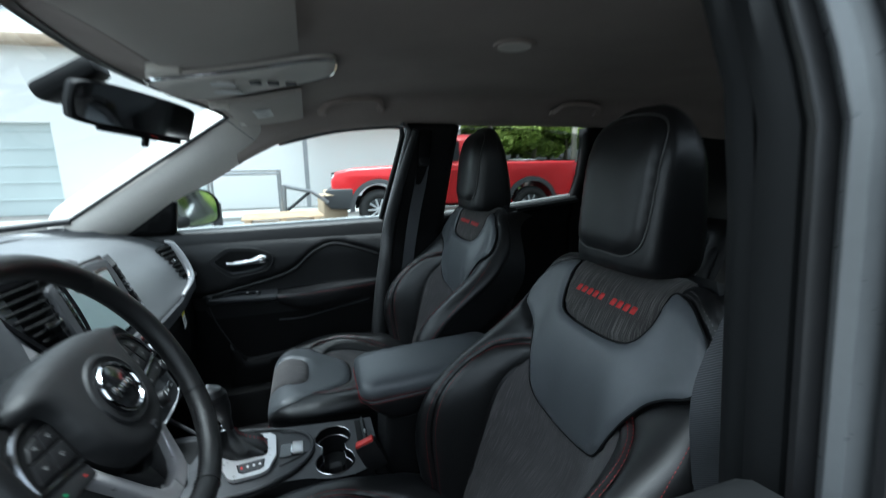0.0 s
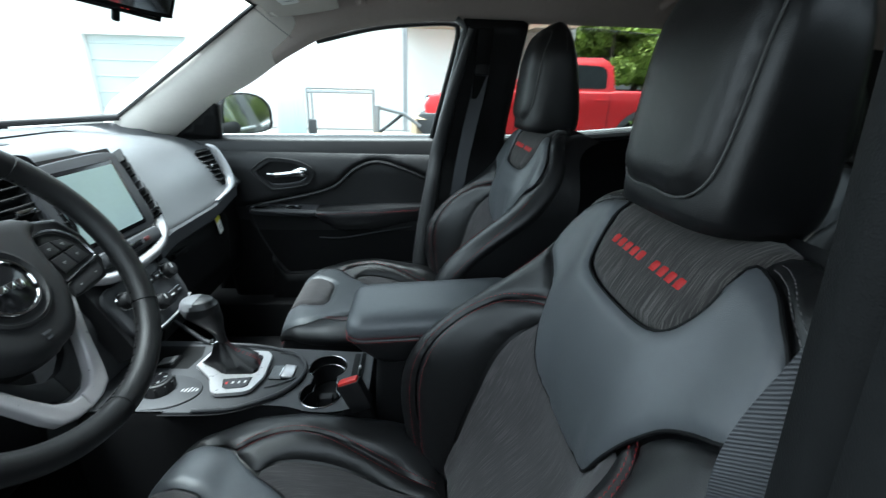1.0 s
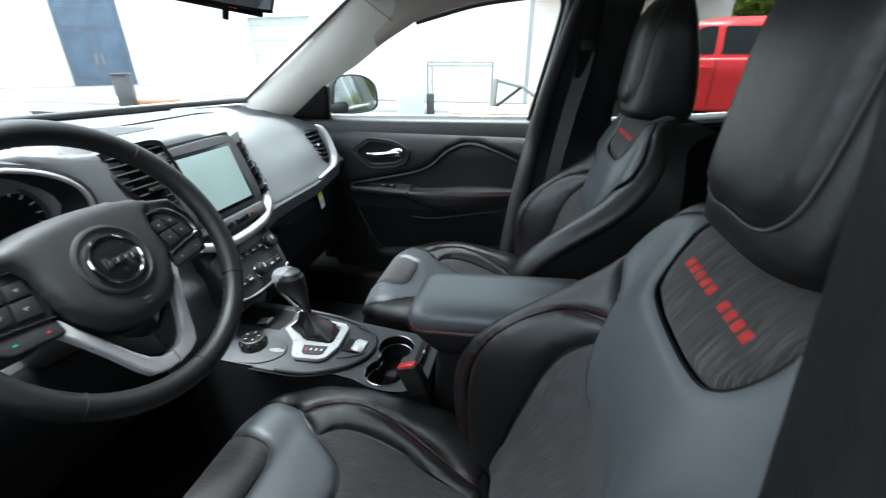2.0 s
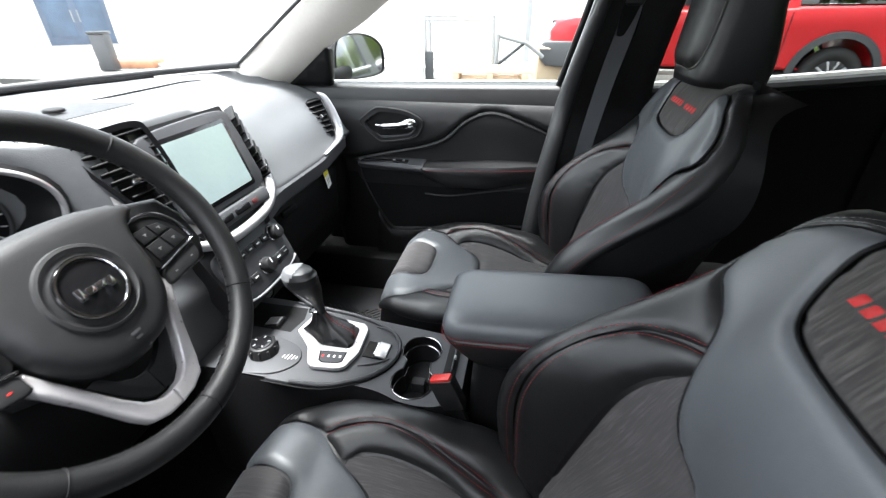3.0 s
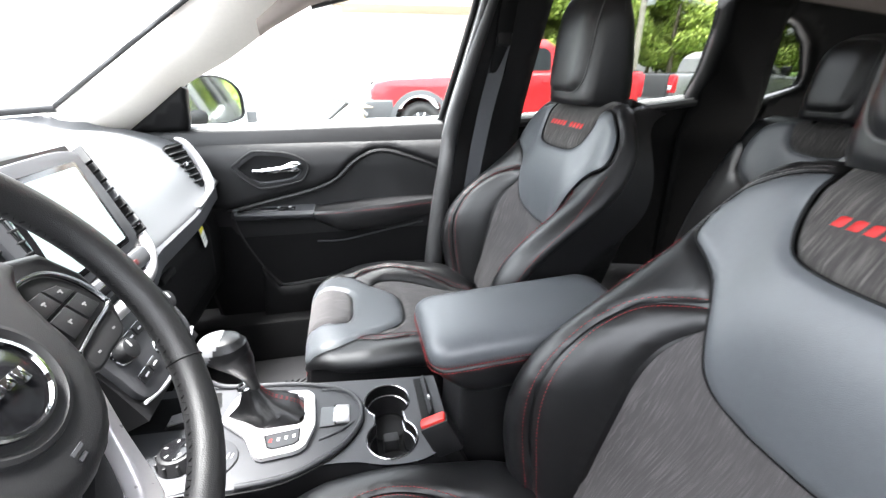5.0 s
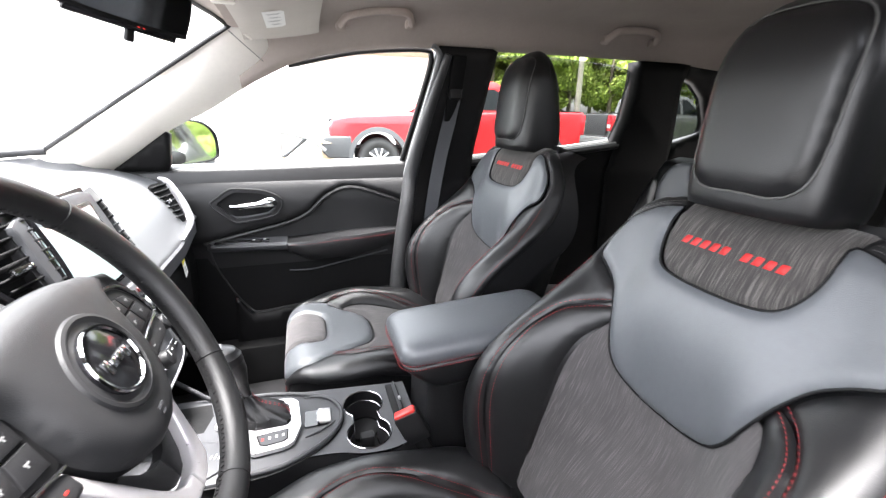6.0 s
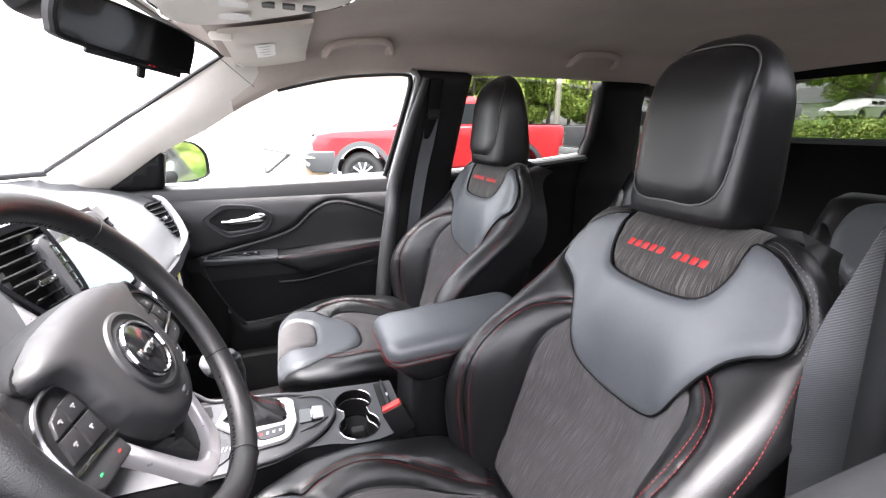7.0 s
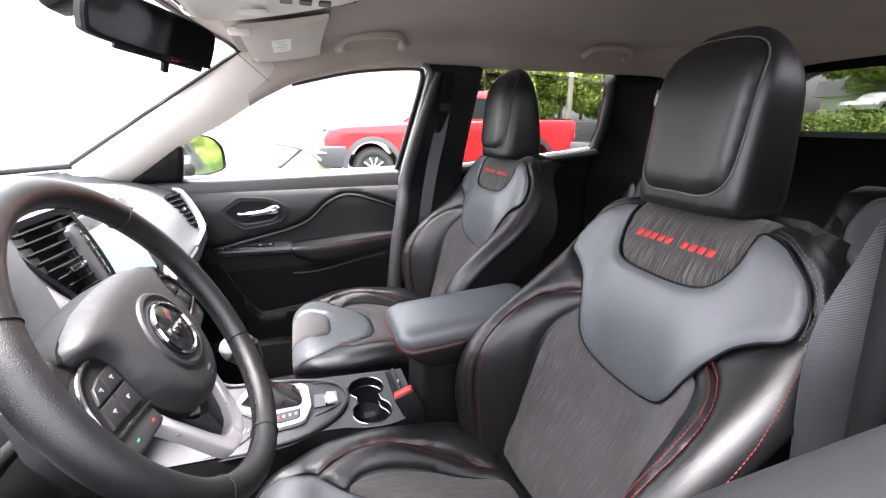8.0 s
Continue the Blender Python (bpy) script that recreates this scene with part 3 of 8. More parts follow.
part("underbody", box(4.3, 1.7, 0.05, Matrix.Translation((-0.35, C, 0.29))), PLASTIC_DARK, None, "black underside of the car", 40, "structure", "underbody")

# ---------------------------------------------------------------- open driver's window frame (left door)
door_left = thing("driver_door", (-0.6, -0.83, 0.35), "black driver's door trim with its window wound down", "car door")
def left_slab(o, t, out):
    return side_slab(o, t, -1, out)
DL_LOW = [(-1.15, 1.118), (-1.15, 0.45), (-0.20, 0.45), (-0.215, 1.118)]
part("door_panel", left_slab(DL_LOW, 0.05, 0.0), TRIM_BLACK, door_left)
# padded sill with rounded top
prof = [(-0.064, -0.10), (-0.062, -0.020), (-0.055, -0.006), (-0.042, 0.003), (0.0, 0.010), (0.035, 0.004), (0.055, -0.015), (0.058, -0.10)]
part("window_sill", loft([[(x, 2 * C - (0.757 + d), 1.112 + h + 0.018 * smooth(-1.1, -0.2, x)) for d, h in prof] for x in np.linspace(-1.16, -0.19, 12)]), TRIM_BLACK, door_left, "soft black window sill")
part("outer_weatherstrip", tube([(x, 2 * C - 0.825, 1.118 + 0.018 * smooth(-1.1, -0.2, x)) for x in np.linspace(-1.16, -0.15, 10)], 0.009, 8), SEAL, door_left)
# rear upright of the window frame with its seals, and centre pillar behind
def upright(section, z0=1.06, z1=1.54, foot=0.0):
    """A near-vertical bar by the centre pillar with a given plan section."""
    rows = []
    for z in np.linspace(z0, z1, 12):
        dx = -0.152 - 0.055 * (z - 1.34) + foot * smooth(1.16, 1.06, z)
        dy = 0.055 * (z - 1.34) + 0.30 * max(0.0, z - 1.42)
        rows.append([(x + dx, y + dy, z) for x, y in section])
    return loft(rows)
part("frame_upright", upright([(0.000, -0.742), (-0.012, -0.748), (-0.016, -0.765), (-0.010, -0.778), (0.004, -0.784), (0.06, -0.784), (0.06, -0.742)]), TRIM_BLACK, door_left)
part("frame_seal", upright([(-0.004, -0.786), (-0.018, -0.788), (-0.022, -0.796), (-0.016, -0.803), (0.0, -0.806), (0.05, -0.806), (0.05, -0.786)]), SEAL, door_left)
part("frame_trim", upright([(-0.006, -0.808), (-0.022, -0.811), (-0.030, -0.820), (-0.026, -0.829), (-0.01, -0.833), (0.06, -0.833), (0.06, -0.808)]), mat("grey_satin_frame", (0.09, 0.094, 0.098), 0.3), door_left)
part("frame_outer_seal", upright([(-0.004, -0.836), (-0.016, -0.840), (-0.018, -0.848), (-0.006, -0.854), (0.06, -0.854), (0.06, -0.836)]), SEAL, door_left)
part("frame_top", tube(spline([(x, 2 * C - (side_y(z) + 0.045), z + 0.035) for x, z in TOP_EDGE], 5), 0.012, 8), SEAL, door_left)
part("pillar_b_left", upright([(0.000, -0.720), (0.003, -0.713), (0.010, -0.710), (0.06, -0.712), (0.20, -0.715), (0.20, -0.735), (0.004, -0.738), (-0.001, -0.728)], 0.42, 1.55), TRIM_BLACK, None, "dark grey plastic centre pillar trim", 40, "structure", "pillar")
part("pillar_b_left_skin", upright([(0.07, -0.74), (0.20, -0.74), (0.20, -0.85), (0.07, -0.85)], 0.42, 1.55), TRIM_BLACK, None, "gloss black outer pillar cover", 40, "structure", "pillar")
for side, nm in ((-1, "left"),):
    q = part("window_rear_left", side_slab(REAR_WIN, 0.005, side, 0.03), PANE_LIGHT_CUT, None, "unseen rear door window, tinted deeper to cut light", 40, "structure", "window")
    part("rear_door_left", side_slab([(0.04, 1.16), (0.30, 1.175), (0.60, 1.205), (0.70, 1.215), (0.72, 0.42), (0.05, 0.42)], 0.06, -1, -0.02), PLASTIC_DARK, None, "black rear door trim", 40, "structure", "wall")

# ---------------------------------------------------------------- right front door
def door_surf(x, z):
    """Inner face of the passenger door trim."""
    y = 0.735
    y += 0.020 * smooth(1.02, 1.13, z)                                  # leans back under the sill
    top = np.interp(x, (-0.92, -0.77, -0.65, -0.58, -0.52, -0.46, -0.40, -0.29, -0.20), (0.894, 0.927, 0.955, 0.985, 1.038, 1.066, 1.066, 1.03, 0.99))
    y -= 0.022 * smooth(top - 0.004, top + 0.016, z) * (1 - smooth(1.07, 1.13, z))  # upper field stands proud of the scooped field
    return (x, y, z)

door = thing("front_passenger_door", (-0.6, 0.74, 0.40), "black plastic car door with chrome pull handle, closed", "car door")
outline = [(-1.02, 1.128), (-1.05, 0.80), (-1.00, 0.45), (-0.22, 0.45), (-0.22, 1.146), (-0.60, 1.138)]
part("door_panel", panel(outline, door_surf, 0.0, 0.02, 0.012, 0.0, flip=1), PLASTIC, door)
ridge = spline([(x, door_surf(x, z)[1] - 0.012, z) for x, z in ((-0.92, 0.890), (-0.77, 0.923), (-0.65, 0.951), (-0.58, 0.981), (-0.52, 1.034), (-0.46, 1.062), (-0.40, 1.062), (-0.29, 1.026), (-0.225, 0.995))], 6)
part("swage_ridge", tube(ridge, 0.0075, 8), PLASTIC, door)
part("lower_panel", panel([(-1.04, 0.845), (-0.92, 0.84), (-0.90, 0.80), (-0.30, 0.80), (-0.23, 0.80), (-0.23, 0.46), (-0.99, 0.46)], (lambda x, z: (x, 0.728, z)), 0.0, 0.02, 0.03, 0.0), PLASTIC_DARK, door)
part("door_back", side_slab([(-1.08, 1.12), (-1.10, 0.45), (-0.22, 0.45), (-0.22, 1.13)], 0.05, 1, 0.01), PLASTIC_DARK, door)
prof = [(-0.006, -0.06), (-0.004, -0.012), (0.006, 0.0), (0.03, 0.006), (0.052, 0.002), (0.056, -0.06)]
part("window_sill", loft([[(x, 0.742 + d, np.interp(x, (-1.12, -0.2), (1.136, 1.153)) + h) for d, h in prof] for x in np.linspace(-1.14, -0.215, 14)]), PLASTIC, door, "soft black window sill")
part("weatherstrip", tube([(x, 0.80, np.interp(x, (-1.12, -0.2), (1.140, 1.157))) for x in np.linspace(-1.14, -0.2, 8)], 0.007, 6), mat("grey_strip", (0.3, 0.31, 0.32), 0.4), door)
g = part("window_pane", side_slab(FRONT_WIN, 0.004, 1, 0.035), PANE, door, "clear door window")
g.visible_shadow = False
# handle recess: oval bezel, cup, lever
HB = basis((-0.762, 0.716, 1.022), (1, 0, 0), (0, 0, 1), (0, -1, 0))
oval = spline([(-0.118, 0.010), (-0.106, 0.022), (-0.066, 0.050), (-0.040, 0.056), (0.040, 0.048), (0.090, 0.026), (0.102, 0.004), (0.088, -0.026), (0.060, -0.042), (-0.030, -0.056), (-0.060, -0.050), (-0.106, -0.010)], 5, True)
part("handle_bezel", band(oval, [p * np.array((0.84, 0.78)) for p in oval], 0.014, HB), PLASTIC, door)
part("bezel_rim", tube([HB @ Vector((p[0] * 1.0, p[1] * 1.0, 0.013)) for p in oval], 0.0035, 8, True), PLASTIC_HUB, door)
part("cup_edge", tube([HB @ Vector((x, y, 0.011)) for x, y in spline([(-0.062, -0.030), (-0.040, -0.040), (0.0, -0.038), (0.050, -0.030), (0.074, -0.014), (0.078, 0.006)], 6)], [0.002] * 6 + [0.0042] * 19 + [0.003] * 6, 8), CONSOLE_GREY, door, "grey lower edge of the handle recess")
part("handle_cup", prism([p * 0.84 for p in oval], 0.004, HB), PLASTIC_DARK, door)
lever = part("handle_lever", tube(spline([(-0.822, 0.700, 1.020), (-0.79, 0.692, 1.020), (-0.745, 0.690, 1.024), (-0.705, 0.694, 1.030), (-0.680, 0.702, 1.030)], 5), [0.007] * 4 + [0.009, 0.0105] * 4 + [0.012, 0.014, 0.016, 0.017, 0.017, 0.0165, 0.015, 0.012, 0.006], 10, flat=0.8), CHROME, door, "chrome door handle")
part("lock_button", disc(0.008, 0.006, basis((-0.682, 0.690, 1.030), (1, 0, 0), (0, 0, 1), (0, -1, 0)), 14), PLASTIC_DARK, door)
# armrest shelf with switch plate and stitched pad
def bar_section(x, top, depth, h):
    y0 = 0.738
    return [(x, y0, top - h), (x, y0 - depth * 0.75, top - h * 0.92), (x, y0 - depth * 0.97, top - h * 0.6), (x, y0 - depth, top - h * 0.2), (x, y0 - depth * 0.93, top - h * 0.03), (x, y0 - depth * 0.75, top), (x, y0, top + 0.004)]
part("switch_plate", loft([bar_section(x, np.interp(x, (-0.92, -0.66), (0.898, 0.896)), np.interp(x, (-0.92, -0.89, -0.66), (0.006, 0.045, 0.075)), 0.035) for x in np.linspace(-0.915, -0.655, 12)]), CONSOLE_GREY, door, "grey window switch plate")
part("armrest_pad", loft([bar_section(x, np.interp(x, (-0.66, -0.5, -0.30), (0.892, 0.902, 0.908)), np.interp(x, (-0.66, -0.60, -0.40, -0.235), (0.074, 0.085, 0.070, 0.034)), np.interp(x, (-0.66, -0.57, -0.45, -0.235), (0.036, 0.085, 0.090, 0.055))) for x in np.linspace(-0.655, -0.235, 18)]), LEATHER, door, "padded black armrest")
seam = [(x, 0.738 - np.interp(x, (-0.66, -0.60, -0.40, -0.235), (0.074, 0.085, 0.070, 0.034)) * 0.99 - 0.001, np.interp(x, (-0.66, -0.5, -0.30), (0.884, 0.890, 0.893))) for x in np.linspace(-0.65, -0.245, 30)]
flat_y = (lambda u, v: (u, np.interp(u, [s[0] for s in seam], [s[1] for s in seam]), v))
part("armrest_stitching", stitches([(s[0], s[2]) for s in seam], flat_y, off=0.001), THREAD_RED, door, "red stitching")
for x in (-0.755, -0.725):
    part("window_switch", box(0.022, 0.014, 0.008, Matrix.Translation((x, 0.69, 0.900)) @ Matrix.Rotation(radians(12), 4, "Y"), 0.002), GLOSS_BLACK, door)
part("switch_recess", box(0.17, 0.03, 0.004, Matrix.Translation((-0.80, 0.70, 0.898)), 0.002), GLOSS_BLACK, door)
# map pocket lip and lower scoop
lip = spline([(-0.905, 0.722, 0.862), (-0.89, 0.722, 0.80), (-0.845, 0.722, 0.70), (-0.800, 0.722, 0.632), (-0.77, 0.722, 0.622), (-0.70, 0.722, 0.628), (-0.60, 0.722, 0.640), (-0.45, 0.722, 0.66), (-0.25, 0.722, 0.67)], 6)
part("pocket_edge", tube(lip, list(np.interp(np.linspace(0, 1, len(lip)), (0, 0.3, 0.5, 1), (0.0025, 0.0035, 0.0055, 0.0045))), 8), PLASTIC_HUB, door)
part("pocket_front", side_slab([(-0.80, 0.62), (-0.845, 0.70), (-0.86, 0.50), (-0.22, 0.48), (-0.22, 0.66), (-0.60, 0.635)], 0.02, 1, -0.075), PLASTIC_DARK, door)
part("pull_edge", tube(spline([(-0.66, 0.716, 0.775), (-0.60, 0.716, 0.772), (-0.55, 0.716, 0.776), (-0.45, 0.716, 0.795), (-0.30, 0.716, 0.822)], 6), 0.003, 6), CONSOLE_GREY, door)
part("plate_lip", tube([(x, 0.738 - np.interp(x, (-0.92, -0.89, -0.66), (0.006, 0.045, 0.075)) - 0.001, 0.886) for x in np.linspace(-0.895, -0.66, 10)], 0.0055, 8), CONSOLE_GREY, door, "rounded front lip of the switch plate")
for x in (-0.762, -0.728):
    part("switch_tip", box(0.008, 0.008, 0.004, Matrix.Translation((x, 0.690, 0.9055)), 0.001), SILVER, door)

# right rear door
rdoor = thing("rear_passenger_door", (0.4, 0.74, 0.40), "black rear car door trim under a tinted window, closed", "car door")
part("door_panel", side_slab([(0.03, 1.150), (0.30, 1.170), (0.60, 1.200), (0.70, 1.213), (0.72, 0.42), (0.05, 0.42)], 0.06, 1, -0.01), PLASTIC_DARK, rdoor)
part("window_sill", tube([side_pt(x, z, 1, -0.01) for x, z in ((0.02, 1.143), (0.15, 1.152), (0.30, 1.163), (0.50, 1.183), (0.70, 1.206))], 0.016, 8), PLASTIC, rdoor)
part("weatherstrip", tube([side_pt(x, z, 1, 0.035) for x, z in ((0.02, 1.155), (0.15, 1.164), (0.30, 1.175), (0.50, 1.195), (0.68, 1.216))], 0.012, 8), mat("bright_strip", (0.75, 0.75, 0.75), 0.3, metal=0.6), rdoor, "bright metal weatherstrip")
g = part("window_pane", side_slab(REAR_WIN, 0.004, 1, 0.03), PANE_SIDE, rdoor, "tinted door window")

# ---------------------------------------------------------------- dashboard
dash = thing("dashboard", (-1.1, C, 0.60), "black soft-touch dashboard with silver trim and centre screen", "dashboard")


def dash_profile(y):
    """x, z points of the dash from the windscreen over the top and down to the knees."""
    r = smooth(0.10, 0.24, y)               # passenger side
    d = smooth(-0.16, -0.26, y) * 1.0       # driver side
    e = smooth(0.45, 0.68, y)
    top = 1.178 - 0.02 * e
    pts_p = [(-1.60 + 0.30 * e, 1.150), (-1.30 + 0.02 * e, top), (-1.13, top - 0.010), (-1.04, top - 0.038), (-0.980, 1.075), (-0.940, 0.995 + 0.012 * e), (-0.926, 0.962 + 0.03 * e), (-0.938, 0.945 + 0.03 * e), (-0.965, 0.925), (-0.958, 0.85), (-0.962, 0.74), (-1.00, 0.64), (-1.15, 0.60)]
    pts_c = [(-1.60, 1.155), (-1.30, 1.185), (-1.12, 1.195), (-1.035, 1.190), (-1.015, 1.16), (-0.985, 1.06), (-0.965, 0.98), (-0.955, 0.93), (-0.95, 0.90), (-0.935, 0.86), (-0.945, 0.78), (-0.98, 0.66), (-1.15, 0.60)]
    pts_d = [(-1.60, 1.150), (-1.32, 1.19), (-1.20, 1.205), (-1.10, 1.205), (-1.075, 1.19), (-1.09, 1.10), (-1.07, 1.02), (-1.00, 0.96), (-0.96, 0.93), (-0.94, 0.86), (-0.95, 0.76), (-0.99, 0.66), (-1.15, 0.60)]
    out = []
    for p, c, q in zip(pts_p, pts_c, pts_d):
        w = 1 - r - d
        out.append((p[0] * r + c[0] * w + q[0] * d, p[1] * r + c[1] * w + q[1] * d))
    i0 = min(range(len(ws_b)), key=lambda k: abs(ws_b[k][1] - y))
    out[0] = (max(-1.70, ws_b[i0][0] + 0.02), ws_b[i0][2] - 0.012)
    if out[1][0] < out[0][0] + 0.05:
        out[1] = (out[0][0] + 0.06, out[1][1])
    return spline(out, 4)


ys = [-0.72, -0.62, -0.5, -0.42, -0.34, -0.28, -0.25, -0.22, -0.19, -0.16, -0.1, 0.0, 0.08, 0.11, 0.14, 0.17, 0.20, 0.23, 0.26, 0.32, 0.38, 0.44, 0.50, 0.56, 0.61, 0.65, 0.69, 0.71]
rows = [[(p[0], y, p[1]) for p in dash_profile(y)] for y in ys]
part("dash_body", loft([[*r, (-1.62, r[0][1], 0.60), (min(-1.62, r[0][0] - 0.02), r[0][1], 1.12)] for r in rows]), PLASTIC_SOFT, dash, angle=50)
# black knee panel under the steering column
knee = []
for y in (-0.715, -0.62, -0.5, -0.42, -0.34, -0.28, -0.25, -0.225):
    q = dash_profile(y)[33:]
    knee.append([(p[0] + 0.006, y, p[1] - 0.002) for p in q] + [(p[0] - 0.02, y, p[1] + 0.012) for p in q[::-1]])
part("knee_panel", loft(knee), PLASTIC_DARK, dash, "matt black knee panel under the column", angle=50)
# seam across the dash top and lower grey band over the glovebox
part("top_seam", tube([(-1.33, y, 1.176 - 0.02 * smooth(0.45, 0.68, y) + 0.004) for y in np.linspace(-0.05, 0.62, 20)], 0.0025, 6), PLASTIC_DARK, dash)
bandpts = lambda y: (-0.903 - 0.023 * smooth(0.11, 0.24, y), 0.955 + 0.03 * smooth(0.45, 0.68, y))
rings = []
for y in np.linspace(0.125, 0.655, 20):
    x0, z0 = bandpts(y)
    rings.append([(x0 - 0.004, y, z0 + 0.012), (x0 + 0.006, y, z0 + 0.004), (x0 + 0.005, y, z0 - 0.030), (x0 - 0.012, y, z0 - 0.046), (x0 - 0.035, y, z0 - 0.05), (x0 - 0.03, y, z0)])
part("lower_band", loft(rings), CONSOLE_GREY, dash, "satin grey dash band")
under_dash = []
for y in np.linspace(0.16, 0.716, 16):
    q = dash_profile(y)[31:]
    under_dash.append([(p[0] + 0.004, y, p[1] - 0.002) for p in q] + [(p[0] - 0.02, y, p[1] + 0.012) for p in q[::-1]])
part("lower_dash", loft(under_dash), PLASTIC_DARK, dash, "matt black lower dash on the passenger side", angle=50)
part("glovebox_lid", panel([(0.20, 0.73), (0.60, 0.73), (0.62, 0.905), (0.21, 0.905)], (lambda u, v: (-0.953 - 0.02 * (0.9 - v), u, v)), 0.012, 0.03, 0.02, 0.002), PLASTIC_DARK, dash)
part("glovebox_latch", box(0.012, 0.07, 0.016, Matrix.Translation((-0.938, 0.27, 0.885)), 0.004), PLASTIC_DARK, dash)
# defroster grille and speaker lid on top
part("speaker_grille", prism(rrect(0.20, 0.24, 0.03), 0.004, Matrix.Translation((-1.22, -0.02, 1.189)) @ Matrix.Rotation(radians(-2), 4, "Y"), 0.0015), PLASTIC, dash)
part("light_sensor", disc(0.018, 0.006, Matrix.Translation((-1.20, -0.02, 1.197)), 18, bev=0.003), PLASTIC_DARK, dash)

# end vent by the passenger door: slats behind a silver crescent that runs into the lower band
ex = Vector((-0.36, 0.12, 0.91)).normalized()
ez = Vector((0.74, -0.64, 0.22))
ez = (ez - ex * ez.dot(ex)).normalized()
ey = ez.cross(ex)
VE = basis(Vector((-0.985, 0.606, 1.056)) + ez * 0.012, ex, ey, ez)
endv = part("end_vent", prism(spline([(-0.062, -0.026), (-0.064, 0.0), (-0.055, 0.024), (0.0, 0.030), (0.054, 0.022), (0.060, 0.0), (0.052, -0.024), (0.0, -0.030)], 5, True), 0.008, VE), PLASTIC_DARK, dash, "end air vent")
for k in range(7):
    part("vent_slat", box(0.0035, 0.048, 0.014, VE @ Matrix.Translation((-0.050 + 0.0165 * k, 0.0, 0.013)) @ Matrix.Rotation(radians(25), 4, "Y"), 0.0012), PLASTIC, endv)
part("vent_tab", box(0.012, 0.008, 0.012, VE @ Matrix.Translation((0.0, 0.0, 0.022)), 0.002), CHROME, endv)
cres = spline([(-1.000, 0.655, 1.128), (-0.980, 0.660, 1.116), (-0.962, 0.662, 1.080), (-0.947, 0.656, 1.042), (-0.936, 0.642, 1.010), (-0.929, 0.616, 0.991), (-0.925, 0.576, 0.982), (-0.924, 0.50, 0.972)], 6)
part("silver_crescent", tube(cres, list(np.interp(np.linspace(0, 1, len(cres)), (0, 0.15, 0.45, 0.62, 0.8, 1), (0.003, 0.009, 0.016, 0.018, 0.010, 0.004))), 10, flat=0.75), SILVER, endv, "satin silver vent crescent")

# centre stack: screen plane leans back; side vents turn away
SN = Vector((1, 0, 0.32)).normalized()
SX, SY = Vector((0, 1, 0)), SN.cross(Vector((0, 1, 0)))
SM = basis((-0.962, 0.047, 1.086), SX, SY, SN)
stack = part("centre_panel", prism([(-0.125, 0.098), (0.122, 0.098), (0.142, 0.02), (0.138, -0.10), (0.10, -0.165), (-0.08, -0.165), (-0.118, -0.10), (-0.135, 0.0)], -0.05, SM), PLASTIC, dash)
part("screen_bezel", prism(spline([(-0.118, 0.084), (0.0, 0.092), (0.108, 0.088), (0.125, 0.06), (0.132, -0.02), (0.122, -0.088), (0.0, -0.092), (-0.108, -0.090), (-0.122, -0.03), (-0.125, 0.05)], 4, True), 0.010, SM, 0.004), CONSOLE_GREY, stack, "satin dark grey screen surround")
part("screen_border", prism(rrect(0.204, 0.152, 0.008), 0.001, SM @ Matrix.Translation((-0.002, -0.004, 0.0098)), 0.0004), GLOSS_BLACK, stack, "gloss black screen border")
part("screen", prism(rrect(0.186, 0.134, 0.004), 0.0015, SM @ Matrix.Translation((-0.002, -0.004, 0.0105))), SCREEN, stack, "touch screen, the light on it put into a pale colour")
row = part("switch_bar", prism(rrect(0.206, 0.032, 0.012), 0.020, SM @ Matrix.Translation((0.012, -0.111, 0.0)), 0.006), CONSOLE_GREY, stack)
part("hazard_button", prism(rrect(0.018, 0.010, 0.003), 0.003, SM @ Matrix.Translation((0.055, -0.111, 0.020)), 0.001), mat("dark_red_button", (0.07, 0.010, 0.010), 0.4), row)
for k in (-0.05, 0.01):
    part("row_button", prism(rrect(0.05, 0.014, 0.004), 0.002, SM @ Matrix.Translation((k, -0.111, 0.020)), 0.001), GLOSS_BLACK, row)

# left vent, turned to the driver, in a broad silver surround
LM = SM @ Matrix.Translation((-0.098, 0.030, -0.004)) @ Matrix.Rotation(radians(-20), 4, "Y")
vo = spline([(-0.112, 0.078), (-0.050, 0.084), (0.0, 0.080), (0.012, 0.055), (0.016, -0.02), (0.006, -0.078), (-0.030, -0.084), (-0.062, -0.070), (-0.088, -0.02), (-0.114, 0.045)], 5, True)
vc = np.mean(np.array(vo), 0)
lv = part("left_vent", prism([vc + (p - vc) * 0.95 for p in vo], 0.003, LM), PLASTIC_DARK, stack, "slatted air vent")
part("vent_frame", band([vc + (p - vc) * 1.04 for p in vo], [vc + (p - vc) * 0.90 for p in vo], 0.014, LM), GLOSS_BLACK, lv)
for k in range(9):
    y = 0.066 - 0.0165 * k
    x0, x1 = np.interp(y, (-0.07, -0.02, 0.045, 0.07), (-0.048, -0.080, -0.104, -0.100)), np.interp(y, (-0.07, 0.0, 0.07), (0.004, 0.012, 0.002))
    part("vent_slat", box(x1 - x0, 0.003, 0.014, LM @ Matrix.Translation(((x0 + x1) / 2, y, 0.010)) @ Matrix.Rotation(radians(-28), 4, "X"), 0.001), PLASTIC_DARK, lv)
part("vent_tab", box(0.030, 0.010, 0.014, LM @ Matrix.Translation((-0.048, -0.008, 0.022)), 0.003), CHROME, lv, "bright vent tab")
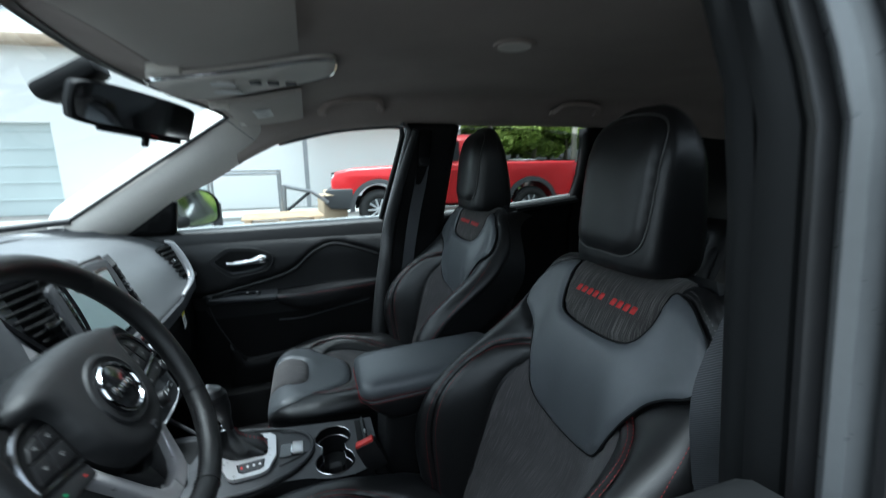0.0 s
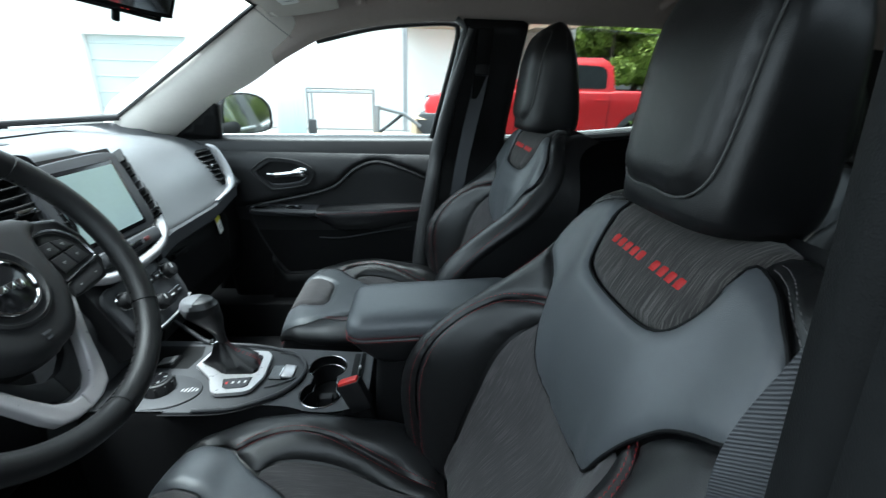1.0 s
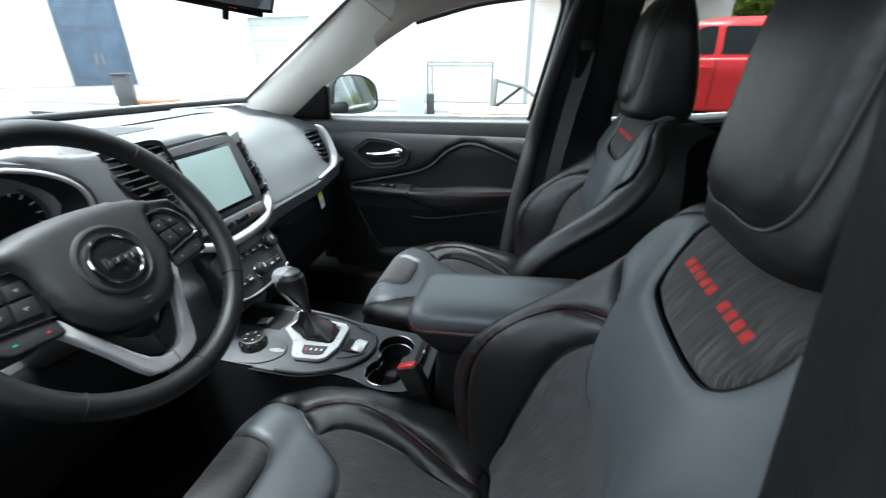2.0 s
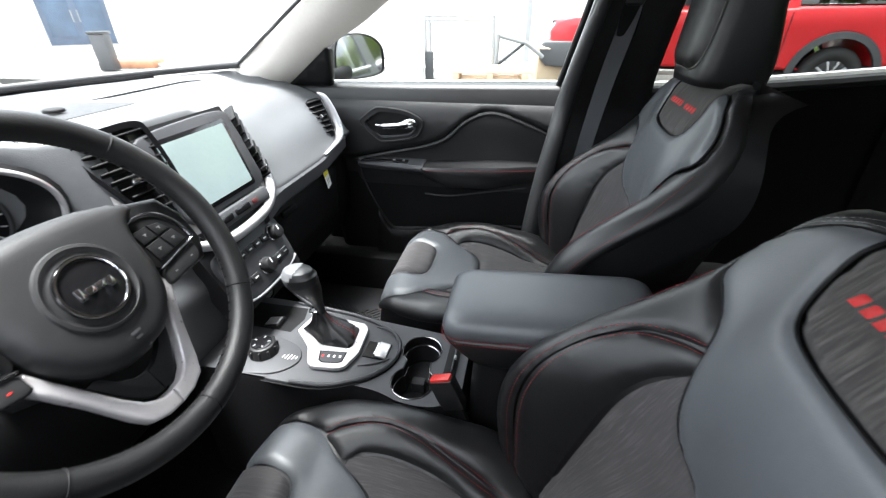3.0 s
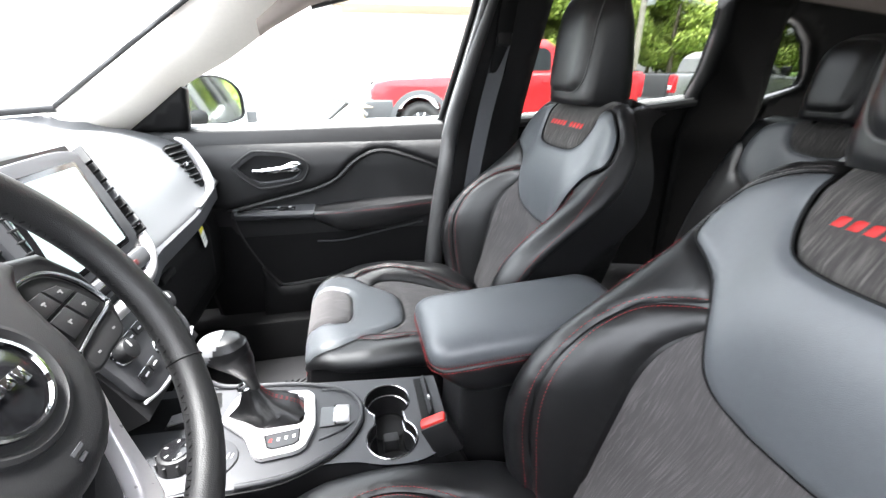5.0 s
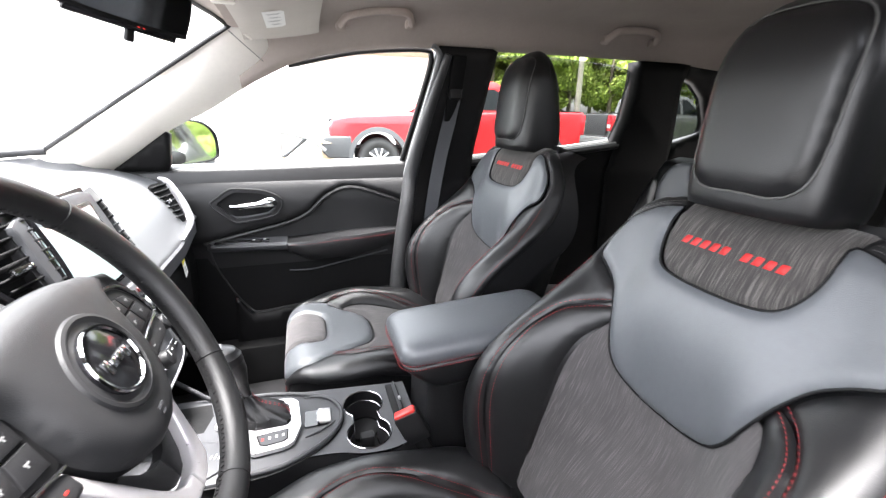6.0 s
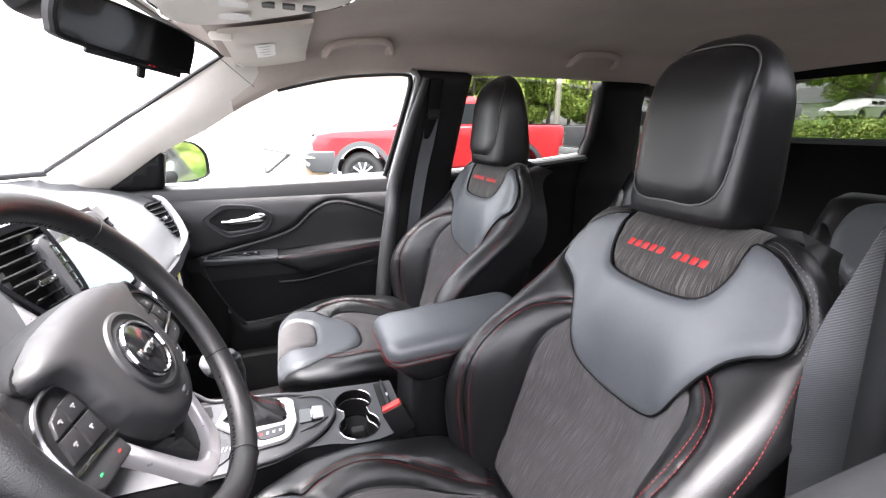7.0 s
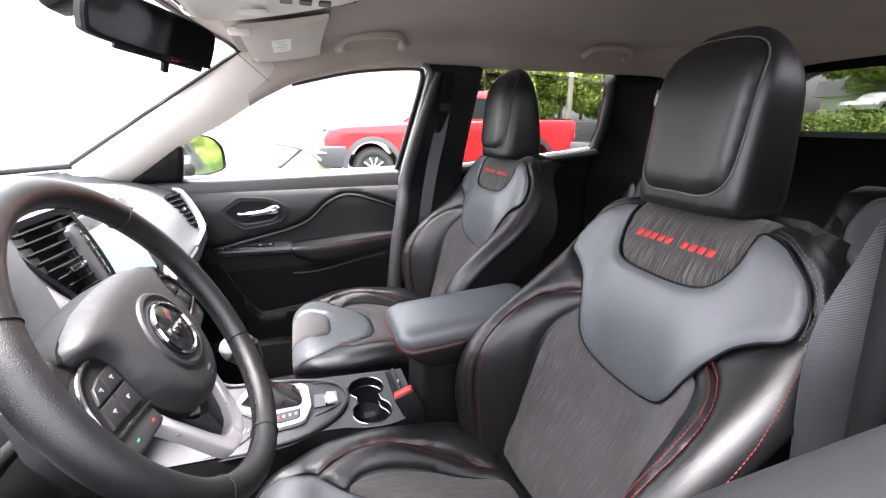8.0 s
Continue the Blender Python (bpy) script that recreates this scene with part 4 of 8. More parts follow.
so = [(-0.160, 0.118), (-0.105, 0.112), (-0.118, 0.080), (-0.120, 0.045), (-0.094, -0.022), (-0.064, -0.080), (-0.030, -0.100), (0.02, -0.105), (0.02, -0.140), (-0.040, -0.140), (-0.085, -0.105), (-0.118, -0.040), (-0.150, 0.045)]
part("vent_surround", prism([np.array(p) for p in so[::-1]], 0.010, LM, 0.003), SILVER, lv, "satin silver vent surround")
# right vent: only its fins look round the edge of the screen
rv = part("right_vent", prism([(0.128, 0.088), (0.150, 0.080), (0.176, 0.0), (0.172, -0.068), (0.150, -0.080), (0.138, 0.0)], 0.004, SM @ Matrix.Translation((0.004, 0, -0.014)) @ Matrix.Rotation(radians(6), 4, "Y")), PLASTIC_DARK, stack, "slatted air vent")
for k in range(9):
    t = k / 8
    part("vent_fin", box(0.050, 0.006, 0.024, SM @ Matrix.Translation((0.147 + 0.022 * t, 0.074 - 0.140 * t, -0.004)) @ Matrix.Rotation(radians(38), 4, "Z") @ Matrix.Rotation(radians(25), 4, "Y"), 0.0015), CONSOLE_GREY if k in (3, 4, 7) else PLASTIC_DARK, rv)
part("vent_tab", box(0.012, 0.012, 0.014, SM @ Matrix.Translation((0.163, -0.062, 0.004)), 0.003), CHROME, rv)
# silver sweep under the screen and up its right side
arch = spline([(-0.130, -0.128, 0.006), (-0.085, -0.146, 0.010), (-0.03, -0.152, 0.012), (0.04, -0.150, 0.012), (0.10, -0.140, 0.010), (0.145, -0.112, 0.004), (0.168, -0.075, -0.004), (0.180, -0.03, -0.016)], 6)
part("silver_surround", tube([SM @ Vector(p) for p in arch], list(np.interp(np.linspace(0, 1, len(arch)), (0, 0.2, 0.7, 0.9, 1), (0.010, 0.013, 0.015, 0.010, 0.004))), 10, flat=0.8), SILVER, stack, "satin silver surround")

# climate panel below
CN = Vector((1, 0, 0.46)).normalized()
CM = basis((-0.897, 0.045, 0.862), Vector((0, 1, 0)), CN.cross(Vector((0, 1, 0))), CN)
clim = part("climate_panel", prism(spline([(-0.105, 0.062), (0.0, 0.066), (0.105, 0.062), (0.112, 0.0), (0.095, -0.052), (0.0, -0.060), (-0.095, -0.052), (-0.112, 0.0)], 4, True), 0.012, CM, 0.004), CONSOLE_GREY, dash, "satin grey climate control panel")
part("panel_body", prism([(-0.125, 0.085), (0.125, 0.085), (0.12, -0.075), (-0.12, -0.075)], -0.05, CM), PLASTIC, dash)
for x, y in ((-0.078, 0.030), (0.078, 0.030), (0.0, -0.018)):
    k = part("knob", disc(0.019, 0.022, CM @ Matrix.Translation((x, y, 0.012)), 24, 0.017, 0.003), PLASTIC, clim)
    part("knob_ring", ring(0.019, 0.0022, CM @ Matrix.Translation((x, y, 0.015)), 28, 6), CHROME, k)
    part("knob_mark", box(0.0025, 0.012, 0.001, CM @ Matrix.Translation((x, y + 0.008, 0.0345))), WHITE_PRINT, k)
for x in (-0.042, -0.014, 0.014, 0.042):
    b = part("climate_button", prism(rrect(0.024, 0.016, 0.003), 0.005, CM @ Matrix.Translation((x, 0.034, 0.012)), 0.0015), PLASTIC_HUB, clim)
    part("button_rim", tube([CM @ Vector((x + p[0], 0.034 + p[1], 0.0135)) for p in rrect(0.0255, 0.0175, 0.003)], 0.0007, 5, True), DARK_CHROME, b)
    part("button_mark", box(0.010, 0.003, 0.0006, CM @ Matrix.Translation((x, 0.034, 0.0175))), WHITE_PRINT, b)
for x in (-0.075, -0.046, 0.046, 0.075):
    b = part("climate_button", prism(rrect(0.026, 0.015, 0.003), 0.005, CM @ Matrix.Translation((x, -0.022, 0.012)), 0.0015), PLASTIC_HUB, clim)
    part("button_rim", tube([CM @ Vector((x + p[0], -0.022 + p[1], 0.0135)) for p in rrect(0.0275, 0.0165, 0.003)], 0.0007, 5, True), DARK_CHROME, b)
    part("button_mark", box(0.012, 0.003, 0.0006, CM @ Matrix.Translation((x, -0.022, 0.0175))), WHITE_PRINT, b)
part("panel_edge", tube([CM @ Vector(p) for p in spline([(-0.108, -0.050, 0.008), (-0.05, -0.063, 0.008), (0.05, -0.063, 0.008), (0.108, -0.050, 0.008)], 6)], 0.0035, 6), SILVER, clim)

# instrument cluster with hood
clus = part("gauge_hood", loft([[(-1.085 + dx, -0.395 + y * s, 1.085 + z * s) for y, z in [(0.17 * math.cos(a), 0.088 * math.sin(a) + 0.02) for a in np.linspace(0, 2 * math.pi, 33)[:-1]]] for dx, s in ((0.0, 0.98), (0.045, 1.0), (0.075, 1.10), (0.070, 1.18), (0.0, 1.22), (-0.05, 1.2))], caps=True), PLASTIC, dash, "hooded instrument cluster")
part("cluster_trim", tube([(-1.006, -0.395 + 0.183 * math.cos(a), 1.107 + 0.096 * math.sin(a)) for a in np.linspace(-0.25, math.pi + 0.25, 40)], 0.0045, 8), SILVER, clus, "silver cluster trim")
for y in (-0.49, -0.30):
    face = part("gauge", disc(0.056, 0.004, basis((-1.080, y, 1.10), (0, 1, 0), (-0.2, 0, 0.98), (0.98, 0, 0.2)), 32), PLASTIC_DARK, clus)
    part("gauge_ring", ring(0.056, 0.004, basis((-1.076, y, 1.10), (0, 1, 0), (-0.2, 0, 0.98), (0.98, 0, 0.2)), 36, 6), CONSOLE_GREY, face)
    gm = basis((-1.0755, y, 1.10), (0, 1, 0), (-0.2, 0, 0.98), (0.98, 0, 0.2))
    for k in range(13):
        part("gauge_tick", box(0.009, 0.0022, 0.0006, gm @ Matrix.Rotation(radians(225 - 22.5 * k), 4, "Z") @ Matrix.Translation((0.045, 0, 0))), WHITE_PRINT, face)
    part("needle", box(0.030, 0.002, 0.002, gm @ Matrix.Rotation(radians(225), 4, "Z") @ Matrix.Translation((0.018, 0, 0.003))), mat("red_needle", (0.30, 0.02, 0.02), 0.5) if y < -0.4 else PLASTIC_DARK, face)

# paper tag hanging from the glovebox
tag = thing("paper_tag", (-0.94, 0.50, 0.92), "white and yellow paper tag hanging from the glovebox", "tag")
TM = basis((-0.934, 0.508, 0.901), Vector((0, 0.952, 0.306)), Vector((0, -0.306, 0.952)), Vector((1, 0, 0)))
part("card", prism(rrect(0.028, 0.088, 0.003), 0.001, TM), PAPER, tag)
part("yellow_field", box(0.0276, 0.030, 0.0006, TM @ Matrix.Translation((0, 0.016, 0.0014))), YELLOW, tag)
part("print_bar", box(0.018, 0.004, 0.0006, TM @ Matrix.Translation((0, -0.016, 0.0014))), INK, tag)
part("print_bar", box(0.014, 0.003, 0.0006, TM @ Matrix.Translation((0, -0.026, 0.0014))), INK, tag)

# ---------------------------------------------------------------- steering wheel
WC, WA = Vector((-0.7807, -0.386, 1.092)), radians(28.6)
WN, WB = Vector((math.cos(WA), 0, math.sin(WA))), Vector((-math.sin(WA), 0, math.cos(WA)))
TURNED = Matrix.Rotation(radians(0.5), 4, "Z")
WM = basis(WC, (0, 1, 0), WB, WN) @ TURNED
wheel = thing("steering_wheel", tuple(WC), "black leather steering wheel with silver lower spokes and round badge", "steering wheel")
part("rim", ring(0.197, 0.0172, WM, 96, 16), RIM_LEATHER, wheel, "black leather rim")
for a in (-34.5, 43.5, 145.5, 223.5, 272):
    part("rim_seam", ring(0.0177, 0.0008, WM @ Matrix.Rotation(radians(a), 4, "Z") @ Matrix.Translation((0.197, 0, 0)) @ Matrix.Rotation(math.pi / 2, 4, "X"), 20, 4), PLASTIC_DARK, wheel)
inner_stitch = []
for k in range(170):
    a = 2 * math.pi * k / 170
    inner_stitch.append(box(0.0022, 0.0005, 0.0042, WM @ Matrix.Rotation(a, 4, "Z") @ Matrix.Translation((0.1801, 0, -0.003)) @ Matrix.Rotation(radians(25 if k % 2 else -25), 4, "X")))
part("rim_stitching", join(*inner_stitch), PLASTIC_DARK, wheel)
HC = WC - WN * 0.027                 # hub and spokes lie behind the rim's plane
HM = basis(HC, (0, 1, 0), WB, WN) @ TURNED
# hub cushion, domed: a shield with shoulders that run out over the button pods
hub_o = spline(mirrored([(0, -0.100), (0.028, -0.096), (0.056, -0.080), (0.078, -0.050), (0.089, -0.018), (0.092, 0.014), (0.098, 0.036), (0.118, 0.050), (0.123, 0.061), (0.106, 0.073), (0.062, 0.083), (0, 0.087)]), 5, True)
hub_s = (lambda a, b: tuple(HM @ Vector((a, b, 0.010 + 0.028 * math.sqrt(max(0, 1 - (a / 0.17) ** 2 - (b / 0.16) ** 2))))))
part("hub_cover", panel(hub_o, hub_s, 0.003, 0.024, 0.008, 0.022), PLASTIC_HUB, wheel, "domed airbag cover")
part("badge_recess", loft([[HM @ Vector((r * math.cos(a), r * math.sin(a), z)) for a in np.linspace(0, 2 * math.pi, 41)[:-1]] for r, z in ((0.0530, 0.0375), (0.0505, 0.0425), (0.0470, 0.0435), (0.0440, 0.0405), (0.0400, 0.0395), (0.0360, 0.0395))], caps=False), PLASTIC_HUB, wheel, "sunken ring round the badge")
part("hub_base", prism([p * np.array((0.985, 0.985)) for p in hub_o], 0.030, HM @ Matrix.Translation((0, 0, -0.018)), 0.006), PLASTIC_DARK, wheel)
bd = part("badge", disc(0.037, 0.006, HM @ Matrix.Translation((0, 0, 0.0385)), 36, 0.036, 0.002), GLOSS_BLACK, wheel, "round black badge with a chrome ring")
part("badge_ring", ring(0.0345, 0.0024, HM @ Matrix.Translation((0, 0, 0.045)), 40, 6), CHROME, bd, "chrome ring")
part("badge_mark", join(*[box(w, h, 0.003, HM @ Matrix.Translation((x, y, 0.0455)), 0.001) for x, y, w, h in ((-0.017, -0.001, 0.006, 0.015), (-0.006, -0.002, 0.009, 0.009), (0.006, -0.002, 0.009, 0.009), (0.017, -0.004, 0.007, 0.012))]), CHROME, bd, "plain chrome mark")
part("airbag_mark", join(box(0.012, 0.003, 0.0008, HM @ Matrix.Translation((0.0, -0.066, 0.0405))), box(0.008, 0.003, 0.0008, HM @ Matrix.Translation((0.0, -0.073, 0.039)))), CONSOLE_GREY, wheel)
part("column", tube([HC - WN * 0.01, HC - WN * 0.16, HC - WN * 0.34], [0.045, 0.052, 0.06], 16), PLASTIC, wheel)
part("column_shroud", box(0.11, 0.12, 0.16, HM @ Matrix.Translation((0, -0.03, -0.13)), 0.02), PLASTIC, wheel)
for s in (-1, 1):
    flip = (lambda L: [np.array((s * x, y)) for x, y in L][::s])
    arm_back = flip([(0.080, 0.062), (0.124, 0.066), (0.168, 0.056), (0.187, 0.020), (0.186, -0.024), (0.170, -0.050), (0.130, -0.054), (0.090, -0.046)])
    sp = part("spoke", prism(arm_back, 0.024, HM @ Matrix.Translation((0, 0, -0.016)), 0.009, 3), RIM_LEATHER, wheel)
    A, B, Q, D = (np.array(p) for p in ((0.088, 0.033), (0.136, 0.033), (0.157, -0.014), (0.094, -0.024)))
    pod = spline(flip([(0.086, 0.034), (0.110, 0.041), (0.134, 0.036), (0.152, 0.016), (0.159, -0.014), (0.126, -0.020), (0.092, -0.026), (0.088, 0.000)]), 4, True)
    part("button_pod", prism(pod, 0.012, HM @ Matrix.Translation((0, 0, 0.006)), 0.002), PLASTIC_DARK, sp)
    edge = spline([(s * x, y, 0.019) for x, y in ((0.086, 0.037), (0.110, 0.0435), (0.136, 0.038), (0.155, 0.017), (0.162, -0.010), (0.158, -0.017), (0.126, -0.0225), (0.092, -0.029))], 6)
    part("pod_trim", tube([HM @ Vector(p) for p in edge], list(np.interp(np.linspace(0, 1, len(edge)), (0, 0.3, 0.6, 0.7, 1), (0.0016, 0.0026, 0.0032, 0.0022, 0.0016))), 8), DARK_CHROME, sp, "bright button surround")
    for i in (0, 1):                 # four keys that share the pod, with a cross of narrow gaps
        for j in (0, 1):
            cut_x, cut_y = (0.06, 0.54, 0.97), (0.07, 0.47, 0.95)
            quad = [(A * (1 - a) + B * a) * (1 - c) + (D * (1 - a) + Q * a) * c for a, c in ((cut_x[i] + 0.02, cut_y[j] + 0.03), (cut_x[i + 1] - 0.02, cut_y[j] + 0.03), (cut_x[i + 1] - 0.02, cut_y[j + 1] - 0.03), (cut_x[i] + 0.02, cut_y[j + 1] - 0.03))]
            if i and not j:
                quad[1] = quad[1] * 0.8 + quad[3] * 0.2
            b = part("wheel_button", prism(flip([tuple(q) for q in quad[::-1]]), 0.0035, HM @ Matrix.Translation((0, 0, 0.0175)), 0.0013), PLASTIC, sp)
            mid = sum(quad) / 4
            part("button_mark", join(*[box(w, h, 0.0005, HM @ Matrix.Translation((s * mid[0] + dx, mid[1] + dy, 0.0212)), 0.0) for w, h, dx, dy in ((0.0052, 0.0014, 0, 0.001), (0.0016, 0.0040, 0.001 * (i - j), 0))]), GREY_PRINT, b)
    paddle = spline(flip([(0.096, -0.031), (0.128, -0.025), (0.157, -0.020), (0.160, -0.034), (0.150, -0.047), (0.122, -0.050), (0.095, -0.053), (0.092, -0.042)]), 3, True)
    pd = part("cruise_paddle", prism(paddle, 0.014, HM @ Matrix.Translation((0, 0, 0.004)), 0.004, 3), PLASTIC_HUB, sp, "grey rocker pad")
    part("button_lamp", box(0.004, 0.002, 0.0005, HM @ Matrix.Translation((s * 0.142, -0.036, 0.0182)), 0.0), GREEN_LAMP if s < 0 else GREY_PRINT, pd)
    part("button_lamp", box(0.004, 0.002, 0.0005, HM @ Matrix.Translation((s * 0.108, -0.041, 0.0182)), 0.0), RED_LAMP if s < 0 else GREY_PRINT, pd)
    # lower silver arm towards the foot of the rim
    arm = flip([(0.086, -0.034), (0.102, -0.042), (0.088, -0.068), (0.071, -0.102), (0.052, -0.148), (0.042, -0.166), (0.022, -0.175), (0.0, -0.177), (0.0, -0.154), (0.016, -0.152), (0.031, -0.141), (0.044, -0.120), (0.060, -0.088), (0.074, -0.060)])
    part("lower_spoke", prism(arm, 0.016, HM @ Matrix.Translation((0, 0, -0.006)), 0.005, 3), SPOKE_SILVER, wheel, "satin silver lower spoke")
    inlay = flip([(0.0, -0.150), (0.014, -0.148), (0.029, -0.136), (0.042, -0.116), (0.058, -0.086), (0.046, -0.084), (0.030, -0.104), (0.012, -0.116), (0.0, -0.118)])
    part("spoke_inlay", prism(inlay, 0.012, HM @ Matrix.Translation((0, 0, -0.012)), 0.003), PLASTIC, wheel)
for s, z in ((1, 0.0), (-1, 0.0)):
    st = tube([HC - WN * 0.10 + Vector((0, s * 0.04, 0.0)), HC - WN * 0.085 + Vector((0, s * 0.12, 0.012)), HC - WN * 0.075 + Vector((0, s * 0.165, 0.02))], [0.009, 0.009, 0.012], 10, flat=0.7)
    part("stalk", st, PLASTIC, wheel)

# ---------------------------------------------------------------- centre console
con = thing("centre_console", (-0.6, C, 0.36), "black centre console with silver-framed gear lever and two cup holders", "centre console")
CT = 0.712
# console walls: from dash to armrest, with real openings for the cups
body = spline([(-0.98, 0.095), (-0.80, 0.098), (-0.62, 0.075), (-0.45, 0.055), (-0.395, 0.050)], 5)
left_edge = spline([(-0.395, -0.128), (-0.45, -0.153), (-0.51, -0.152), (-0.57, -0.134), (-0.66, -0.130), (-0.80, -0.146), (-0.98, -0.150)], 5)
poly = [(p[0], p[1]) for p in body] + [(p[0], p[1]) for p in left_edge]
def con_z(x, y):
    return CT - 0.010 + 0.012 * smooth(-0.70, -0.95, x)
low = [(x, -0.035 + (y + 0.035) * 1.06) for x, y in poly]
part("console_sides", loft([[(x, y, con_z(x, y) - 0.004) for x, y in poly], [(x, -0.035 + (y + 0.035) * 1.03, con_z(x, y) - 0.03) for x, y in poly], [(x, y, 0.36) for x, y in low]], caps=False), PLASTIC, con)


def deck(outline, holes, z, step=0.012):
    """A flat console top with round holes through it."""
    from mathutils.geometry import delaunay_2d_cdt
    pts, edges = [], []
    def loop(L):
        n0 = len(pts)
        pts.extend(Vector((p[0], p[1])) for p in L)
        edges.extend((n0 + i, n0 + (i + 1) % len(L)) for i in range(len(L)))
    loop(even(outline, step, True))
    for h in holes:
        loop(h)
    res = delaunay_2d_cdt(pts, edges, [], 1, 1e-7)
    bm = bmesh.new()
    V = [bm.verts.new((p.x, p.y, con_z(p.x, p.y) + z)) for p in res[0]]
    for f in res[2]:
        c = sum((res[0][i] for i in f), Vector((0, 0))) / len(f)
        if any(inside_poly(c, h) for h in holes):
            continue
        bm.faces.new([V[i] for i in f])
    bmesh.ops.recalc_face_normals(bm, faces=bm.faces)
    return bm


def inside_poly(p, L):
    r = False
    for a, b in zip(L, L[1:] + L[:1]):
        if (a[1] > p[1]) != (b[1] > p[1]) and p[0] < (b[0] - a[0]) * (p[1] - a[1]) / (b[1] - a[1]) + a[0]:
            r = not r
    return r


CUPS = ((-0.498, -0.006, 0.0435), (-0.497, -0.099, 0.0445))
def cup_outline():
    """Two cup wells joined by a neck."""
    a = [(CUPS[0][0] + CUPS[0][2] * math.cos(t), CUPS[0][1] + CUPS[0][2] * math.sin(t)) for t in np.linspace(radians(-52), radians(232), 22)]
    b = [(CUPS[1][0] + CUPS[1][2] * math.cos(t), CUPS[1][1] + CUPS[1][2] * math.sin(t)) for t in np.linspace(radians(130), radians(410), 22)]
    return a + b
cups = cup_outline()
tray = [(-0.955, -0.01), (-0.955, 0.075), (-0.815, 0.080), (-0.805, 0.04), (-0.815, -0.01)]
part("console_top", deck(poly, [cups, tray], 0.0), CONSOLE_GREY, con, angle=60)
cupw = part("cup_holder", loft([[(x, y, con_z(x, y)) for x, y in cups], [(x, y, 0.640) for x, y in cups], [(-0.501 + (x + 0.501) * 0.9, -0.06 + (y + 0.06) * 0.95, 0.630) for x, y in cups]], caps=True), PLASTIC_DARK, con, "double cup holder well")
# open the top of the well
me = cupw.data
bm = bmesh.new()
bm.from_mesh(me)
topz = max(v.co.z for v in bm.verts)
bmesh.ops.delete(bm, geom=[f for f in bm.faces if len(f.verts) > 4 and f.calc_center_median().z > topz - 0.02], context="FACES_ONLY")
bm.to_mesh(me)
bm.free()
part("cup_rim", tube([(x, y, con_z(x, y) + 0.001) for x, y in cups], 0.0016, 6, True), DARK_CHROME, cupw, "thin bright cup holder rim")
lower = [(-0.498 + (x + 0.498) * 0.93, -0.053 + (y + 0.053) * 0.965) for x, y in cups]
part("cup_step", loft([[(x, y, con_z(x, y) - 0.022) for x, y in cups], [(x, y, con_z(x, y) - 0.023) for x, y in lower], [(x, y, 0.634) for x, y in lower]], caps=False), PLASTIC, cupw)
part("cup_rim", tube([(x, y, con_z(x, y) - 0.0225) for x, y in lower], 0.0013, 6, True), DARK_CHROME, cupw, "bright lower rim")
for c in CUPS:
    part("cup_mat", disc(c[2] - 0.010, 0.003, Matrix.Translation((c[0], c[1], 0.632)), 26, bev=0.001), RUBBER, cupw, "round rubber cup mat")
part("cup_divider", box(0.030, 0.022, 0.030, Matrix.Translation((-0.497, -0.054, 0.645)), 0.004), RUBBER, cupw)
part("storage_tray", loft([[(x, y, con_z(x, y)) for x, y in tray], [(x, y, 0.655) for x, y in tray], [(x * 0.999, y, 0.650) for x, y in tray]][::1], caps=True), PLASTIC_DARK, con)
bezel = spline([(-0.800, -0.148), (-0.70, -0.150), (-0.645, -0.138), (-0.585, -0.105), (-0.552, -0.060), (-0.548, -0.020), (-0.565, 0.022), (-0.62, 0.055), (-0.70, 0.078), (-0.79, 0.088)], 5)
bez_c = np.mean(np.array(bezel), 0)
part("shifter_bezel", prism([(p[0], p[1]) for p in bezel], 0.010, Matrix.Translation((0, 0, CT - 0.016)), 0.003), CONSOLE_GREY, con, "satin grey shifter surround")
sweep = spline([(-0.905, 0.093, 0.792), (-0.875, 0.092, 0.766), (-0.845, 0.091, 0.738), (-0.815, 0.090, 0.714)] + [(bezel[k][0], bezel[k][1], CT - 0.003) for k in range(len(bezel) - 3, -1, -4)], 4)
part("bezel_edge", tube(sweep, 0.0052, 10, flat=0.8), CONSOLE_GREY, con, "raised satin lip sweeping up to the dash")
part("bezel_groove", tube([(bez_c[0] + (p[0] - bez_c[0]) * 1.035, bez_c[1] + (p[1] - bez_c[1]) * 1.05, CT - 0.0095) for p in bezel], 0.0016, 6), PLASTIC_DARK, con)
crease = spline([(-0.622, -0.080, CT - 0.0055), (-0.598, -0.074, CT - 0.003), (-0.575, -0.062, CT - 0.003), (-0.562, -0.048, CT - 0.0055)], 5)
part("bezel_crease", tube(crease, 0.0022, 8), CONSOLE_GREY, con)
part("bezel_crease", tube([(p[0], 0.030 - 0.9 * (p[1] + 0.062) , p[2]) for p in crease], 0.0022, 8), CONSOLE_GREY, con)
gate_o = [np.array(p) for p in ((-0.793, -0.012), (-0.782, 0.042), (-0.768, 0.053), (-0.648, 0.038), (-0.634, 0.024), (-0.628, -0.055), (-0.642, -0.098), (-0.655, -0.108), (-0.712, -0.112), (-0.724, -0.104), (-0.745, -0.058))]
gate_c = np.array((-0.703, -0.005))
gate_e = even(gate_o, 0.012, True)
hole = [np.array(p) for p in ((-0.775, -0.010), (-0.766, 0.032), (-0.757, 0.037), (-0.660, 0.024), (-0.652, 0.018), (-0.648, -0.039), (-0.654, -0.049), (-0.715, -0.048), (-0.728, -0.042), (-0.745, -0.028))]
hole_e = []
